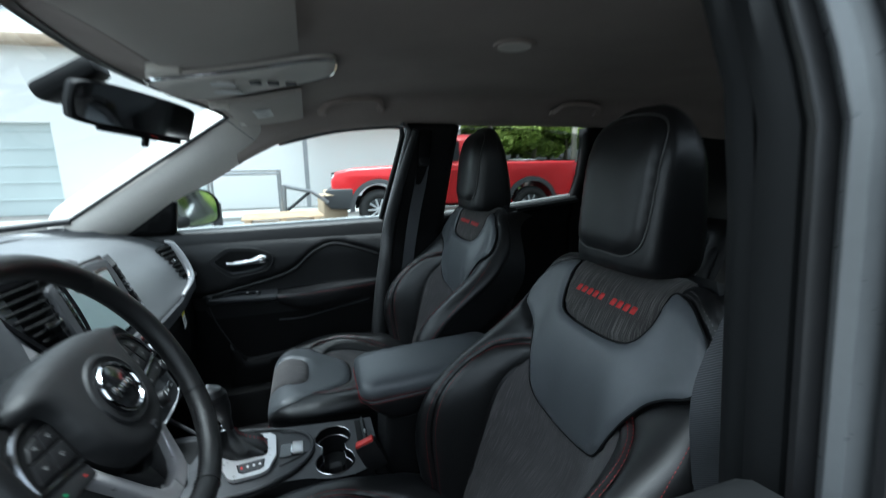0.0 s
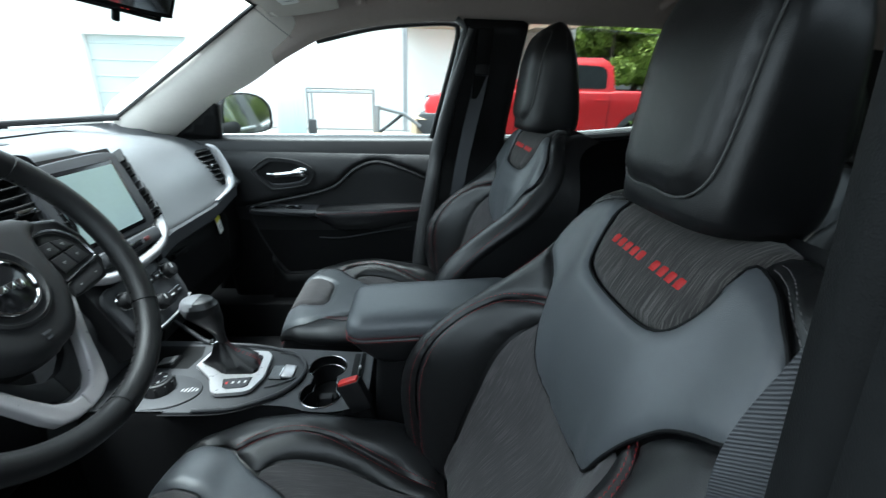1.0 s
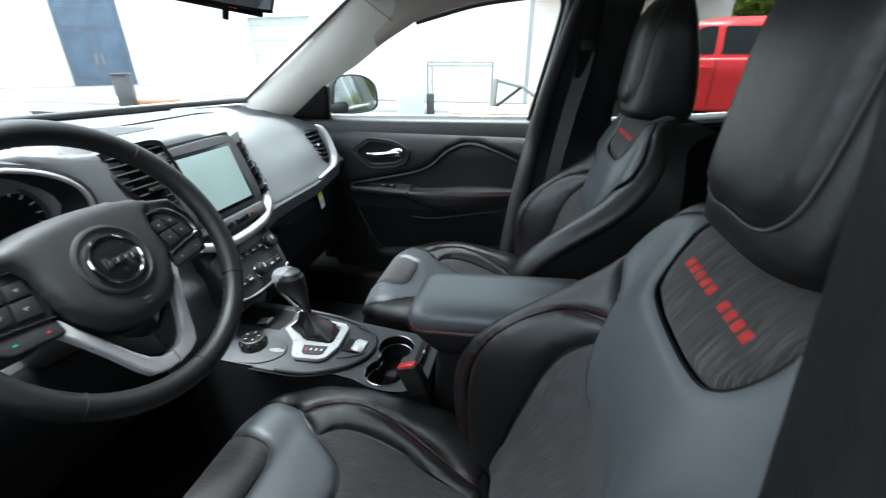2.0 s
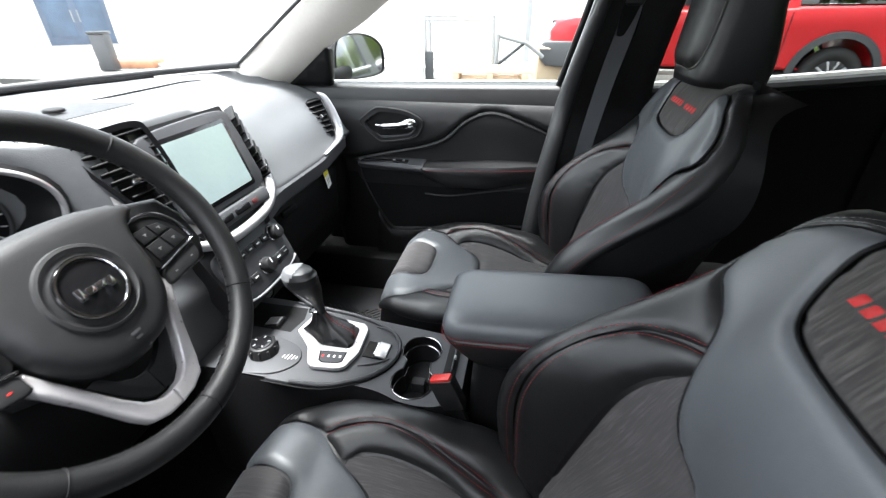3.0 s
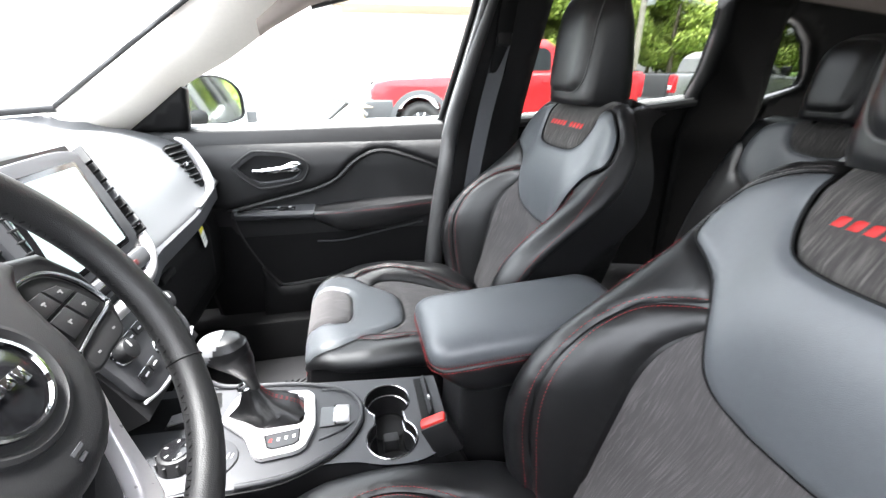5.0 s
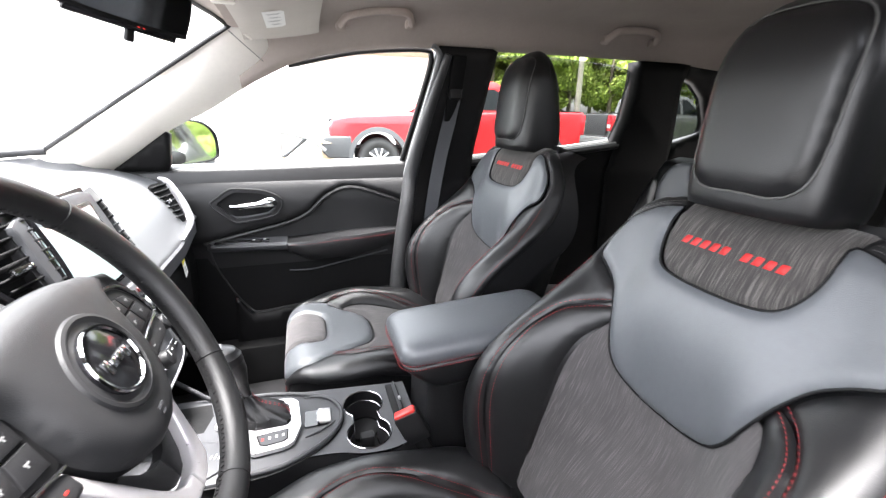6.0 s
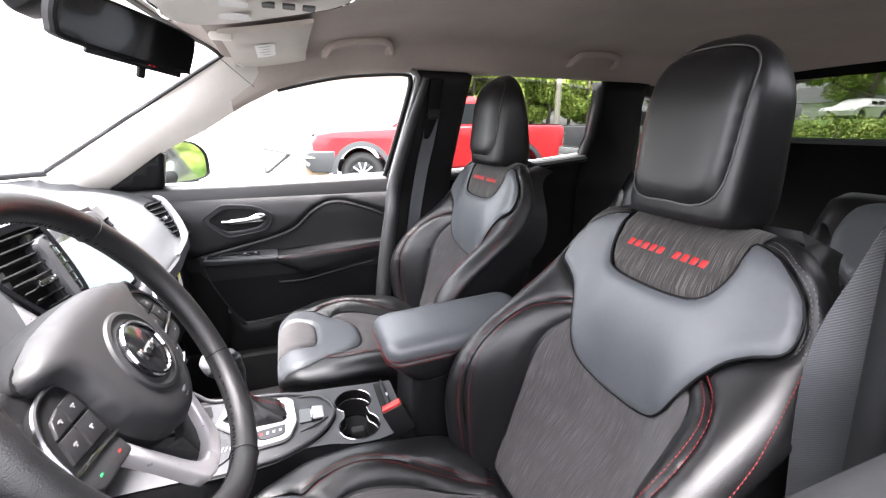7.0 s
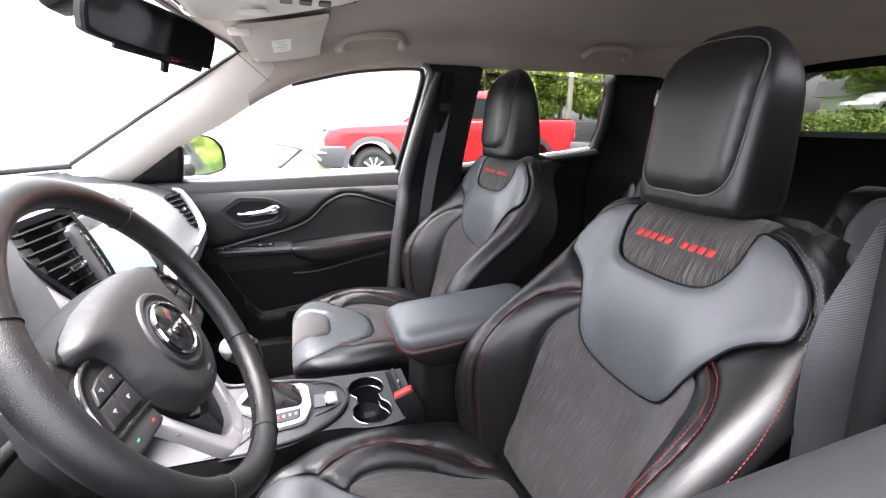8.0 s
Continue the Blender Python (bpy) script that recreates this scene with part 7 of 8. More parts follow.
BRICK_RED = mat("terracotta_wall", (0.42, 0.20, 0.11), 0.9, bump=0.6, bscale=30, var=0.2)


def leaf_mat(name, a, b):
    m = mat(name, a, 0.7, var=0.0)
    n, l = m.node_tree.nodes, m.node_tree.links
    geo, r = n.new("ShaderNodeNewGeometry"), n.new("ShaderNodeValToRGB")
    r.color_ramp.elements[0].color, r.color_ramp.elements[1].color = (*a, 1), (*b, 1)
    l.new(geo.outputs["Random Per Island"], r.inputs[0])
    l.new(r.outputs[0], n["Principled BSDF"].inputs["Base Color"])
    n["Principled BSDF"].inputs["Transmission Weight"].default_value = 0.0
    return m


LEAF = leaf_mat("fresh_leaves", (0.13, 0.20, 0.030), (0.38, 0.45, 0.095))
LEAF_DARK = leaf_mat("shrub_leaves", (0.03, 0.07, 0.02), (0.12, 0.17, 0.04))


def outdoor(name, x, y, turn, label, category, group="", z=0.0):
    """A thing in the yard, built round its own base."""
    ob = new(name)
    ob.matrix_world = Matrix.Translation((x, y, z)) @ Matrix.Rotation(radians(turn), 4, "Z")
    ORIGIN[ob.name] = Vector((0, 0, 0))
    return tagged(ob, label, category, group)


part("ground", loft([[(x, y, 0.0) for x in (-300, -60, -20, 0, 20, 60, 300)] for y in (-300, -60, -20, 0, 20, 60, 300)], closed=False), ASPHALT, None, "pale worn asphalt yard", 40, "structure", "ground")
part("pavement", prism([(-40, 12.0), (-40, 10.5), (-8, 10.2), (6, 10.9), (6, 12.4), (-8, 11.8)], 0.10, Matrix(), 0.02), CONCRETE, None, "pale concrete pavement along the building", 40, "structure", "pavement")
part("verge", prism([(12, 14), (9, 19), (8, 60), (120, 60), (120, -4), (12, -1), (11, 5), (15, 8.5)], 0.25, Matrix(), 0.1), GRASS, None, "green grass verge", 40, "structure", "ground")

part("bank", prism([(17.0, -2.0), (14.5, 5.0), (14.8, 9.0), (20, 15), (30, 28), (120, 60), (120, -30), (30, -12)], 1.6, Matrix(), 0.5), GRASS, None, "raised green bank behind the yard", 40, "structure", "ground")

# long white workshop
ws = outdoor("workshop_building", -9.5, 14.2, -4.0, "long white workshop with a pale garage door and tan fascia", "building")
part("wall", join(box(5.0, 0.3, 4.6, Matrix.Translation((-3.5, 0.15, 2.3))), box(3.2, 0.3, 2.0, Matrix.Translation((0.6, 0.15, 3.6))), box(12.0, 0.3, 4.6, Matrix.Translation((8.2, 0.15, 2.3))), box(0.3, 9, 4.6, Matrix.Translation((-5.85, 4.6, 2.3))), box(0.3, 9, 4.6, Matrix.Translation((14.05, 4.6, 2.3))), box(20, 0.3, 4.6, Matrix.Translation((4.1, 9, 2.3)))), WALL_WHITE, ws)
part("roof", box(20.6, 9.8, 0.25, Matrix.Translation((4.1, 4.5, 4.72)), 0.04), ROOF_TAN, ws, "tan flat roof edge")
gd = part("garage_door", box(3.2, 0.08, 2.6, Matrix.Translation((0.6, 0.22, 1.3))), DOOR_PALE, ws, "pale grey-green garage door")
for k in range(5):
    part("door_rib", box(3.2, 0.03, 0.04, Matrix.Translation((0.6, 0.17, 0.45 + 0.48 * k)), 0.01), DOOR_PALE, gd)
part("canopy", box(5.0, 1.6, 0.18, Matrix.Translation((11.4, -0.8, 3.1)), 0.03), ROOF_TAN, ws, "tan canopy")
part("canopy_post", box(0.12, 0.12, 3.0, Matrix.Translation((9.1, -1.4, 1.5))), METAL_GREY, ws)

shop = outdoor("shop_front", -21.6, 17.9, 44.0, "white shop with a blue glazed door", "building")
part("wall", join(box(7.0, 0.3, 6.4, Matrix.Translation((-4.70, 0.15, 3.2))), box(3.0, 0.3, 6.4, Matrix.Translation((2.95, 0.15, 3.2))), box(2.65, 0.3, 1.4, Matrix.Translation((0.125, 0.15, 5.7)))), WALL_WHITE, shop)
d = part("door", box(2.60, 0.08, 5.0, Matrix.Translation((0.125, 0.2, 2.5))), BLUE, shop, "blue glazed double door")
for x in (-0.50, 0.75):
    for z in (1.25, 3.55):
        part("pane", box(1.00, 0.03, 2.05, Matrix.Translation((x, 0.15, z + 0.1))), SHOP_GLASS, d)
    part("handle", box(0.04, 0.06, 0.5, Matrix.Translation((0.125 + (x - 0.125) * 0.2, 0.12, 1.2))), METAL_GREY, d)
bin_ = outdoor("planter_bin", -11.25, 9.4, 20, "dark square bin by the pavement edge", "bin")
part("body", box(0.36, 0.36, 0.85, Matrix.Translation((0, 0, 0.44)), 0.04), FLARE, bin_)
part("lid", box(0.40, 0.40, 0.08, Matrix.Translation((0, 0, 0.90)), 0.03), GLOSS_BLACK, bin_)
bed = outdoor("brick_planter", -11.1, 10.2, 12, "low terracotta planter bed", "planter")
part("kerb", box(1.1, 0.6, 0.22, Matrix.Translation((0, 0, 0.11)), 0.03), BRICK_RED, bed)

# clutter by the wall
cab = outdoor("utility_cabinet", -2.15, 6.0, 12, "pale grey-green ribbed utility cabinet", "cabinet")
part("case", box(0.42, 0.40, 1.26, Matrix.Translation((0, 0, 0.63)), 0.02), DOOR_PALE, cab)
for k in range(7):
    part("rib", box(0.012, 0.02, 1.1, Matrix.Translation((-0.16 + 0.053 * k, -0.205, 0.64)), 0.004), DOOR_PALE, cab)
part("vent_box", box(0.13, 0.12, 0.42, Matrix.Translation((0.30, -0.05, 0.62)), 0.02), FLARE, cab)
rack = outdoor("steel_cart", -1.55, 7.1, 6, "grey steel cart with a high rail", "cart")
for x in (-0.55, 0.55):
    for y in (-0.3, 0.3):
        part("post", tube([(x, y, 0.05), (x, y, 1.28)], 0.022, 8), METAL_GREY, rack)
for z in (0.35, 1.22, 1.28):
    for y in (-0.3, 0.3):
        part("rail", tube([(-0.55, y, z), (0.55, y, z)], 0.02, 8), METAL_GREY, rack)
part("deck", box(1.1, 0.6, 0.04, Matrix.Translation((0, 0, 0.36)), 0.01), METAL_GREY, rack)
for x in (-0.45, 0.45):
    for y in (-0.28, 0.28):
        part("castor", disc(0.09, 0.05, Matrix.Translation((x, y - 0.025, 0.09)) @ Matrix.Rotation(radians(-90), 4, "X"), 18), TYRE, rack)
hoist = outdoor("engine_hoist", -0.55, 7.5, 30, "grey folding engine hoist", "hoist")
part("leg", box(1.1, 0.08, 0.08, Matrix.Translation((0, -0.3, 0.10)), 0.01), METAL_GREY, hoist)
part("leg", box(1.1, 0.08, 0.08, Matrix.Translation((0, 0.3, 0.10)), 0.01), METAL_GREY, hoist)
part("crossbar", box(0.08, 0.7, 0.08, Matrix.Translation((-0.5, 0, 0.14)), 0.01), METAL_GREY, hoist)
part("mast", tube([(-0.5, 0, 0.12), (-0.45, 0, 1.0)], 0.045, 10), METAL_GREY, hoist)
part("boom", tube([(-0.45, 0, 0.98), (0.1, 0, 0.85), (0.45, 0, 0.62)], 0.035, 10), METAL_GREY, hoist)
part("ram", tube([(-0.47, 0, 0.5), (0.05, 0, 0.84)], 0.03, 10), GLOSS_BLACK, hoist)
pal = outdoor("pallet_stack", -0.95, 6.3, 5, "stack of pale wooden pallets", "pallets")
for k in range(4):
    for j in range(5):
        part("board", box(1.2, 0.12, 0.022, Matrix.Translation((0.003 * k, -0.4 + 0.2 * j, 0.13 + 0.145 * k)), 0.003), WOOD, pal)
    for j in (-0.5, 0, 0.5):
        part("bearer", box(0.09, 0.95, 0.10, Matrix.Translation((j, 0, 0.066 + 0.145 * k)), 0.003), WOOD, pal)
bx = outdoor("cardboard_box", -0.05, 8.2, 14, "brown cardboard box with an open flap", "box")
part("carton", box(0.5, 0.45, 0.75, Matrix.Translation((0, 0, 0.375)), 0.008), CARD, bx)
part("flap", box(0.5, 0.20, 0.008, Matrix.Translation((0, -0.30, 0.80)) @ Matrix.Rotation(radians(35), 4, "X")), CARD, bx)


# ---------------------------------------------------------------- vehicles
def wheel_of(car, x, y, r, w, side):
    m = Matrix.Translation((x, y, r)) @ Matrix.Rotation(radians(-90 * side), 4, "X")
    ty = part("wheel", ring(r - w * 0.36, w * 0.40, m, 40, 10, 1.15), TYRE, car)
    part("rim", disc(r * 0.62, 0.05, m @ Matrix.Translation((0, 0, 0.02)), 30, r * 0.58, 0.012), GLOSS_BLACK, ty)
    for k in range(10):
        part("spoke", box(r * 0.52, r * 0.085, 0.03, m @ Matrix.Rotation(radians(36 * k), 4, "Z") @ Matrix.Translation((r * 0.30, 0, 0.075)), 0.01), RIM, ty)
    part("hub", disc(r * 0.16, 0.03, m @ Matrix.Translation((0, 0, 0.075)), 16, bev=0.008), RIM, ty)
    part("rim_lip", ring(r * 0.61, 0.014, m @ Matrix.Translation((0, 0, 0.07)), 32, 6), RIM, ty)
    return ty


def side_shell(outline, half, m=Matrix(), round_=0.06, tuck=0.0):
    """A body slab from a side outline in x, z, rounded along its flanks."""
    mm = Matrix(((1, 0, 0, 0), (0, 0, -1, half), (0, 1, 0, 0), (0, 0, 0, 1)))
    bm = bmesh.new()
    f = bm.faces.new([bm.verts.new((p[0], p[1], 0)) for p in outline])
    e = bmesh.ops.extrude_face_region(bm, geom=[f])
    bmesh.ops.translate(bm, vec=(0, 0, 2 * half), verts=[v for v in e["geom"] if isinstance(v, bmesh.types.BMVert)])
    bmesh.ops.recalc_face_normals(bm, faces=bm.faces)
    bmesh.ops.bevel(bm, geom=[x for x in bm.edges if abs(x.verts[0].co.z - x.verts[1].co.z) < 1e-6], offset=round_, segments=3, profile=0.5, affect="EDGES")
    bmesh.ops.transform(bm, matrix=m @ mm, verts=bm.verts)
    return bm


def arch_cut(x0, r, z0, n=9):
    """Points over a wheel, from back to front."""
    return [(x0 + r * math.cos(a), z0 + r * math.sin(a)) for a in np.linspace(radians(172), radians(8), n)]


def pickup(x, y, turn, paint, label, tail_only=False):
    t = outdoor("pickup_truck", x, y, turn, label, "pickup truck")
    R = 0.42
    low = [(-4.30, 0.62)] + arch_cut(-3.32, 0.52, 0.50) + [(-3.0, 0.50), (-0.55, 0.50)] + arch_cut(0, 0.52, 0.50) + [(0.62, 0.62), (0.92, 0.66), (0.96, 1.02), (0.86, 1.20), (0.55, 1.27), (-0.75, 1.33), (-0.80, 1.34), (-2.62, 1.36), (-2.66, 1.38), (-4.32, 1.38)]
    body = part("body", side_shell(low, 0.96, round_=0.07), paint, t)
    rows = []
    for z, inset in ((1.30, 0.03), (1.55, 0.08), (1.80, 0.15), (1.90, 0.21), (1.955, 0.34)):
        f = np.interp(z, (1.30, 1.90, 1.955), (-0.62, -1.48, -1.75))
        b = np.interp(z, (1.30, 1.80, 1.955), (-2.66, -2.60, -2.42))
        hw = 0.95 - inset
        rows.append([(b, -hw, z), (b, hw, z), ((f + b) / 2, hw, z), (f, hw * 0.96, z), (f + 0.08, 0, z), (f, -hw * 0.96, z), ((f + b) / 2, -hw, z)])
    cabp = part("cab", loft(rows), paint, t, "painted cab")
    for s in (-1, 1):
        q = lambda x_, z_: (x_, s * (0.95 - np.interp(z_, (1.30, 1.55, 1.80, 1.90), (0.03, 0.08, 0.15, 0.21)) + 0.006), z_)
        for o in ([(-1.02, 1.40), (-1.50, 1.80), (-1.72, 1.82), (-1.72, 1.40)], [(-1.82, 1.40), (-1.82, 1.82), (-2.40, 1.80), (-2.50, 1.72), (-2.50, 1.40)]):
            part("side_window", panel(o, q, 0.0, 0.01, 0.08, 0.0), CAR_GLASS, cabp)
        for xx in (-0.82, -1.77, -2.58):
            part("door_gap", box(0.012, 0.012, 0.72, Matrix.Translation((xx, s * 0.958, 0.95))), GLOSS_BLACK, body)
        for xx in (-1.62, -2.42):
            part("door_handle", box(0.20, 0.04, 0.035, Matrix.Translation((xx, s * 0.975, 1.20)), 0.012), paint, body)
        for xx in (0.0, -3.32):
            outer = [(xx + 0.60 * math.cos(a), 0.46 + 0.60 * math.sin(a)) for a in np.linspace(radians(-6), radians(186), 22)]
            inner = [(xx + 0.50 * math.cos(a), 0.46 + 0.50 * math.sin(a)) for a in np.linspace(radians(-6), radians(186), 22)]
            rows = [[(o[0], s * 0.94, o[1]), (o[0], s * 0.985, o[1] - 0.01), (i[0], s * 1.00, i[1]), (i[0], s * 0.93, i[1])] for o, i in zip(outer, inner)]
            part("wheel_flare", loft(rows), FLARE, body, "grey wheel arch flare")
        part("door_mirror", box(0.16, 0.22, 0.24, Matrix.Translation((-0.98, s * 1.10, 1.45)), 0.05), GLOSS_BLACK, body)
        part("headlamp", box(0.28, 0.34, 0.20, Matrix.Translation((0.80, s * 0.76, 1.06)), 0.05), LAMP_CLEAR, body)
        tl = part("tail_lamp", box(0.14, 0.20, 0.42, Matrix.Translation((-4.30, s * 0.86, 1.13)), 0.03), LAMP_RED, body)
        part("lamp_window", box(0.02, 0.12, 0.10, Matrix.Translation((-4.378, s * 0.86, 1.05)), 0.004), LAMP_CLEAR, tl)
        for xx in (0.0, -3.32):
            wheel_of(t, xx, s * 0.86, R, 0.27, s)
    part("windscreen", loft([[(-0.66, y_, 1.36) for y_ in np.linspace(-0.80, 0.80, 5)], [(-1.40, y_ * 0.86, 1.86) for y_ in np.linspace(-0.80, 0.80, 5)]], closed=False), CAR_GLASS, cabp)
    part("grille", box(0.10, 1.10, 0.34, Matrix.Translation((0.93, 0, 1.02)), 0.03), GLOSS_BLACK, body)
    bp = part("front_bumper", side_shell([(0.50, 0.52), (0.62, 0.44), (0.98, 0.46), (1.10, 0.58), (1.10, 0.80), (1.02, 0.88), (0.52, 0.88)], 0.98, round_=0.05), FLARE, t, "grey front bumper")
    for s in (-1, 1):
        part("fog_lamp", box(0.04, 0.20, 0.12, Matrix.Translation((1.10, s * 0.66, 0.66)), 0.02), LAMP_CLEAR, bp)
    part("bed_floor", box(1.62, 1.7, 0.04, Matrix.Translation((-3.48, 0, 1.384))), GLOSS_BLACK if tail_only else PLASTIC_DARK, t)
    part("tailgate", box(0.06, 1.52, 0.56, Matrix.Translation((-4.36, 0, 1.08)), 0.02), FLARE, t)
    part("gate_mark", box(0.01, 0.30, 0.04, Matrix.Translation((-4.395, 0.2, 1.16))), METAL_GREY, t)
    part("rear_bumper", box(0.20, 1.86, 0.20, Matrix.Translation((-4.42, 0, 0.66)), 0.05), METAL_GREY, t)
    part("chassis", box(4.6, 1.0, 0.2, Matrix.Translation((-1.8, 0, 0.52))), PLASTIC_DARK, t)
    return t


pickup(1.00, 8.66, 172.2, RED_PAINT, "bright red crew cab pickup with grey flares, parked outside")
pickup(11.85, 10.35, 3, SILVER_PAINT, "silver-grey pickup with a dark tailgate, parked behind the red one", True)


def estate(x, y, turn, paint, label, h=1.68, z=0.0):
    t = outdoor("parked_car", x, y, turn, label, "parked car", "parked cars", z)
    R = 0.36
    low = [(-3.55, 0.45)] + arch_cut(-2.72, 0.43, 0.40, 7) + [(-2.2, 0.32), (-0.5, 0.32)] + arch_cut(0, 0.43, 0.40, 7) + [(0.55, 0.40), (0.85, 0.45), (0.90, 0.72), (0.70, 0.90), (-0.60, 1.02), (-3.50, 1.06), (-3.66, 0.90)]
    body = part("body", side_shell(low, 0.90, round_=0.08), paint, t)
    rows = []
    for z, inset in ((1.0, 0.03), (h - 0.35, 0.10), (h - 0.10, 0.18), (h, 0.34)):
        f = np.interp(z, (1.0, h - 0.1, h), (-0.55, -1.25, -1.55))
        b = np.interp(z, (1.0, h - 0.1, h), (-3.60, -3.35, -3.05))
        hw = 0.89 - inset
        rows.append([(b, -hw, z), (b, hw, z), ((f + b) / 2, hw, z), (f, hw * 0.96, z), (f + 0.1, 0, z), (f, -hw * 0.96, z), ((f + b) / 2, -hw, z)])
    c = part("cabin", loft(rows), paint, t)
    for s in (-1, 1):
        q = lambda x_, z_: (x_, s * (0.89 - np.interp(z_, (1.0, h - 0.35, h - 0.10), (0.03, 0.10, 0.18)) + 0.006), z_)
        for a, b in ((-1.05, -1.85), (-1.93, -2.70), (-2.78, -3.30)):
            part("side_window", panel([(a, 1.08), (a - 0.12 * (a > -1.5), h - 0.16), (b, h - 0.16), (b, 1.08)], q, 0, 0.01, 0.08, 0), CAR_GLASS, c)
        part("head_lamp", box(0.25, 0.25, 0.16, Matrix.Translation((0.74, s * 0.70, 0.76)), 0.05), LAMP_CLEAR, body)
        part("tail_lamp", box(0.12, 0.16, 0.34, Matrix.Translation((-3.60, s * 0.78, 0.98)), 0.03), LAMP_RED, body)
        for xx in (0, -2.72):
            wheel_of(t, xx, s * 0.80, R, 0.22, s)
    part("rear_window", loft([[(-3.61, y_, 1.10) for y_ in np.linspace(-0.7, 0.7, 4)], [(-3.40, y_ * 0.88, h - 0.15) for y_ in np.linspace(-0.7, 0.7, 4)]], closed=False), CAR_GLASS, c)
    return t


estate(31.0, 15.5, 185, WHITE_PAINT, "white saloon parked before a low house", 1.45, 1.6)
for k, (x, y, p) in enumerate(((10.5, 24.5, WHITE_PAINT), (15.8, 24.0, GREY_PAINT), (21.5, 23.2, WHITE_PAINT))):
    estate(x, y, 175 + 4 * k, p, ("white" if p is WHITE_PAINT else "dark grey") + " car parked under the trees", 1.5)

# traffic cone standing on a low wall
cone = outdoor("traffic_cone", 6.75, 4.95, 0, "orange traffic cone on a stand", "traffic cone")
part("base", box(0.36, 0.36, 0.04, Matrix.Translation((0, 0, 1.02)), 0.01), ORANGE, cone)
part("body", disc(0.14, 0.52, Matrix.Translation((0, 0, 1.04)), 20, 0.03), ORANGE, cone)
part("stand", box(0.5, 0.5, 1.0, Matrix.Translation((0, 0, 0.5)), 0.02), CONCRETE, cone)

pole = outdoor("utility_pole", 17.0, 24.4, 0, "weathered wooden utility pole", "pole")
part("shaft", tube([(0, 0, 0), (0, 0, 5), (0.02, 0, 11)], [0.20, 0.17, 0.13], 14), POLE_WOOD, pole)
part("transformer", disc(0.28, 0.8, Matrix.Translation((0.35, -0.1, 5.2)), 20, bev=0.05), METAL_GREY, pole)

# houses and fence seen through the tailgate
hs = outdoor("low_house", 74.6, 38, 15, "low white house with terracotta end wall", "house", z=1.38)
part("wall", box(14, 6, 3.0, Matrix.Translation((0, 0, 1.7))), WALL_WHITE, hs)
part("end_wall", box(4, 6.2, 3.0, Matrix.Translation((6.2, -0.15, 1.7))), BRICK_RED, hs)
part("roof", prism([(-7.5, 3.2), (9.0, 3.2), (8.2, 5.2), (-6.7, 5.2)], 8, Matrix(((1, 0, 0, 0), (0, 0, -1, 4), (0, 1, 0, 0), (0, 0, 0, 1)))), mat("grey_shingle", (0.20, 0.20, 0.21), 0.9, var=0.2), hs)
for x in (-5, -2, 1):
    w = part("window", box(1.4, 0.08, 1.1, Matrix.Translation((x, -3.03, 1.9))), CAR_GLASS, hs)
    part("frame", box(1.6, 0.05, 0.08, Matrix.Translation((x, -3.05, 1.32))), WALL_WHITE, w)
fn = outdoor("picket_fence", 46, 20.5, 12, "white upright picket fence", "fence", z=1.3)
for k in range(26):
    part("picket", box(0.16, 0.04, 1.3, Matrix.Translation((-4 + 0.32 * k, 0, 0.95)), 0.01), WALL_WHITE, fn)
for z in (0.65, 1.3):
    part("rail", box(8.6, 0.05, 0.1, Matrix.Translation((0, 0.05, z))), WALL_WHITE, fn)


# ---------------------------------------------------------------- trees and shrubs
def leaves(centres, n, size, rng):
    """Many small bent leaf clumps scattered through rounded masses."""
    V, F = [], []
    for c, r in centres:
        k = int(n * r ** 2)
        for _ in range(k):
            d = rng.normal(size=3)
            d /= np.linalg.norm(d)
            p = np.array(c) + d * r * (0.55 + 0.5 * rng.random()) * np.array((1, 1, 0.85))
            a = rng.normal(size=3)
            a /= np.linalg.norm(a)
            b = np.cross(a, rng.normal(size=3))
            b /= np.linalg.norm(b)
            s = size * (0.6 + 0.8 * rng.random())
            i = len(V)
            V += [tuple(p - a * s), tuple(p + b * s * 0.55), tuple(p + a * s), tuple(p - b * s * 0.55 + np.cross(a, b) * s * 0.2)]
            F += [(i, i + 1, i + 2), (i, i + 2, i + 3)]
    bm = bmesh.new()
    me = bpy.data.meshes.new("tmp")
    me.from_pydata(V, [], F)
    bm.from_mesh(me)
    bpy.data.meshes.remove(me)
    return bm


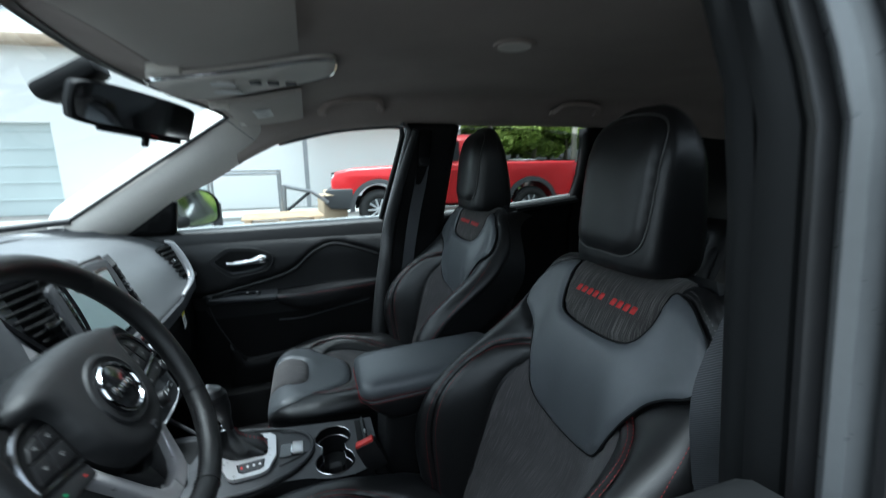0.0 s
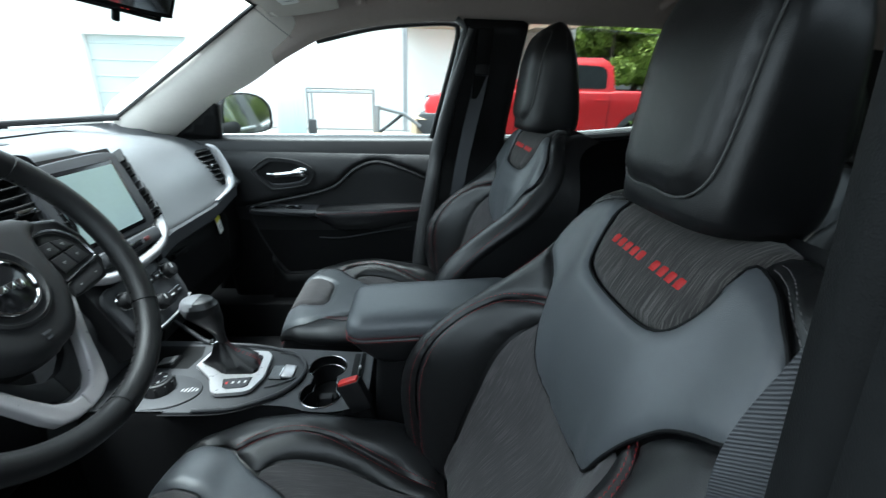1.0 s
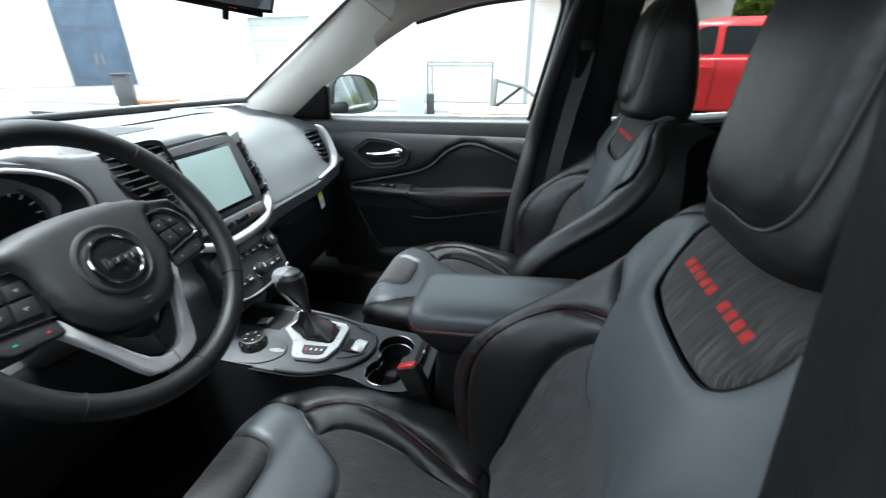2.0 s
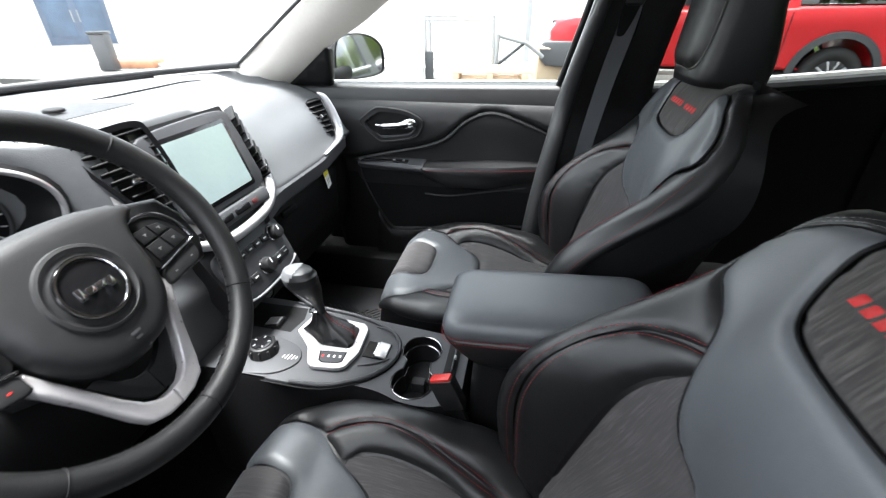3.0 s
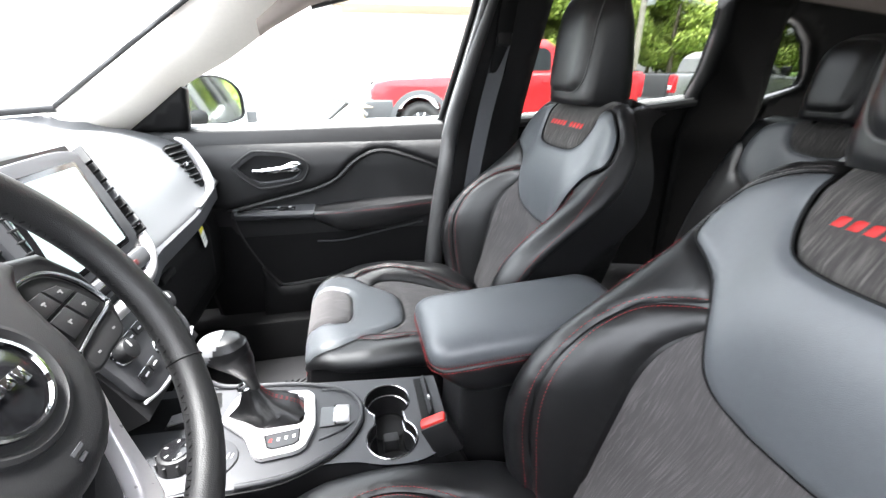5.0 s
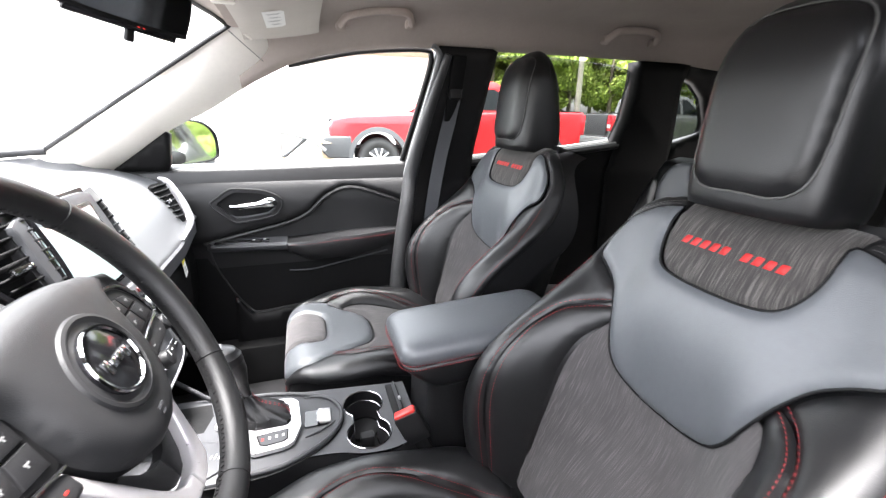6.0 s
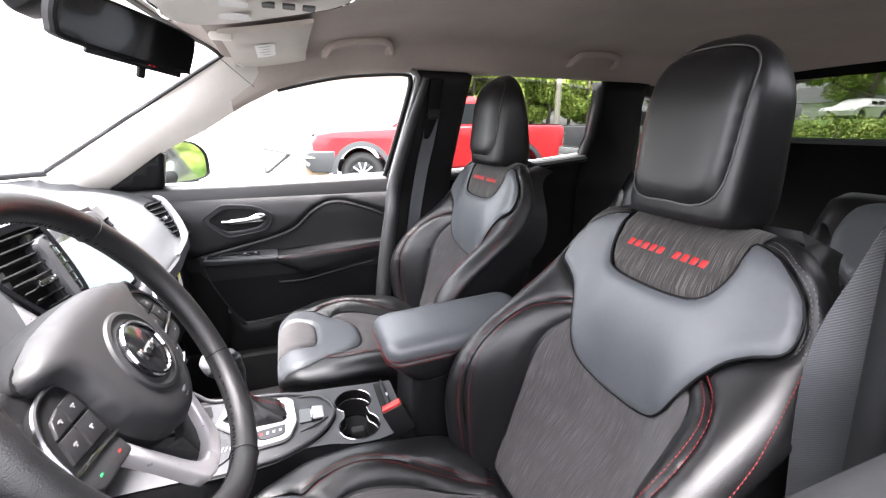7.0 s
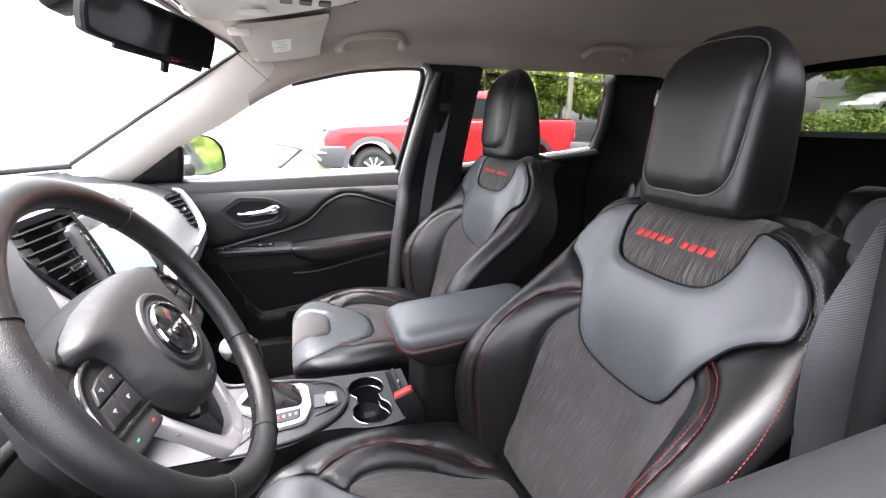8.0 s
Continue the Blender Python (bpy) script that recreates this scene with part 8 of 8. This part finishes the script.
def tree(x, y, h, seed, label, mat_=LEAF, z=0.0):
    rng = np.random.default_rng(seed)
    t = outdoor("tree", x, y, float(rng.random() * 360), label, "tree", "trees behind the yard", z)
    limbs = [tube(spline([(0, 0, 0), (0.05, 0.03, h * 0.25), (0.1, -0.05, h * 0.6), (0.05, 0.05, h * 0.85)], 5), list(np.linspace(0.2, 0.05, 16)), 10)]
    cs = []
    for k in range(11):
        a, z = rng.random() * 6.28, h * (0.22 + 0.66 * k / 11)
        L = h * (0.16 + 0.14 * rng.random()) * (1.25 - 0.7 * k / 11)
        e = (math.cos(a) * L, math.sin(a) * L, z + L * 0.35)
        limbs.append(tube(spline([(0.05, 0, z - 0.2), (e[0] * 0.5, e[1] * 0.5, z + L * 0.1), e], 4), list(np.linspace(0.07, 0.02, 9)), 7))
        cs.append((e, h * (0.10 + 0.05 * rng.random())))
        cs.append(((e[0] * 0.5, e[1] * 0.5, z + L * 0.3), h * 0.10))
    cs.append(((0, 0, h * 0.92), h * 0.12))
    part("trunk", join(*limbs), BARK, t)
    part("crown", leaves(cs, 1250 / (h / 8) ** 2, 0.115, rng), mat_, t, "fresh green leaves", 20)
    return t


for k, (x, y, h) in enumerate(((6.2, 27.5, 6.5), (7.5, 29, 9), (8.9, 26.5, 6.5), (11.8, 26.8, 7.5), (14.9, 26.2, 7), (17.9, 26.8, 7.5), (20.8, 26.0, 7), (11.5, 31, 10), (14.5, 28.5, 8.5), (18.5, 30, 10), (22.5, 28, 9), (26, 29, 10), (30, 25, 8), (25, 34, 12), (13, 36, 12), (19, 37, 12), (36, 30, 11), (46, 34, 12), (28, 9.5, 6.5), (20, 5.5, 5.5), (23, 2.5, 6), (17, 1.2, 5), (27, 0.5, 7))):
    tree(x, y, h, 10 + k, "leafy green tree behind the parked cars")

for k, (x, y, h) in enumerate(((38, 17.8, 10), (40, 6, 9), (48, -3, 10), (46, 12, 9), (58, 4, 11), (34, -9, 9), (62, 20, 12), (66, 33, 13))):
    tree(x, y, h, 40 + k, "leafy green tree on the raised bank", z=1.5)

# clipped hedge on the edge of the bank
def hedge(x0, y0, x1, y1, z0, z1, seed, label, mat_):
    rng = np.random.default_rng(seed)
    t = outdoor("hedge", (x0 + x1) / 2, (y0 + y1) / 2, 0, label, "hedge", "", z0)
    n = int(math.hypot(x1 - x0, y1 - y0) / 0.38)
    cs = []
    for k in range(n + 1):
        for row in (0, 1):
            q = k / n - 0.5
            h = (z1 - z0) * (0.55 if row else 0.28) + rng.normal() * 0.04
            cs.append(((q * (x1 - x0) + rng.normal() * 0.06 + 0.35 * row, q * (y1 - y0) + rng.normal() * 0.06 + 0.2 * row, h), 0.30 + 0.06 * rng.random()))
    part("stems", join(*[tube([(q * (x1 - x0), q * (y1 - y0), 0), (q * (x1 - x0) + 0.1, q * (y1 - y0), 0.35)], [0.03, 0.015], 6) for q in np.linspace(-0.45, 0.45, 9)]), BARK, t)
    part("foliage", leaves(cs, 900, 0.055, rng), mat_, t, "dense fresh green leaves", 20)


hedge(16.2, -1.0, 12.9, 7.9, 1.05, 1.75, 5, "dense bright green hedge along the top of the bank", LEAF)



def shrub(x, y, r, seed, label, mat_):
    rng = np.random.default_rng(seed)
    t = outdoor("shrub", x, y, 0, label, "shrub", "shrubs on the verge", z=0.2)
    part("stems", join(*[tube([(0, 0, 0), (r * 0.5 * math.cos(a), r * 0.5 * math.sin(a), r * 0.7)], [0.03, 0.012], 6) for a in (0.3, 1.6, 2.9, 4.2, 5.4)]), BARK, t)
    part("foliage", leaves([((r * 0.5 * math.cos(a), r * 0.5 * math.sin(a), r * 0.5), r * 0.55) for a in np.linspace(0, 5.5, 7)] + [((0, 0, r * 0.75), r * 0.5)], 260, 0.06, rng), mat_, t, "", 20)


for k, (x, y, r) in enumerate(((19.5, 9.2, 0.8), (21.5, 10.5, 0.9), (23.5, 10.2, 1.0), (25.5, 12.0, 0.9), (18.2, 10.8, 0.7), (20.5, 12.5, 0.9), (26, 8.0, 0.9), (13.5, 3.2, 0.9), (15.0, 2.2, 0.8), (14.0, 4.8, 0.8))):
    shrub(x, y, r, 70 + k, "low green shrub on the grass verge", LEAF_DARK if k % 2 else LEAF)
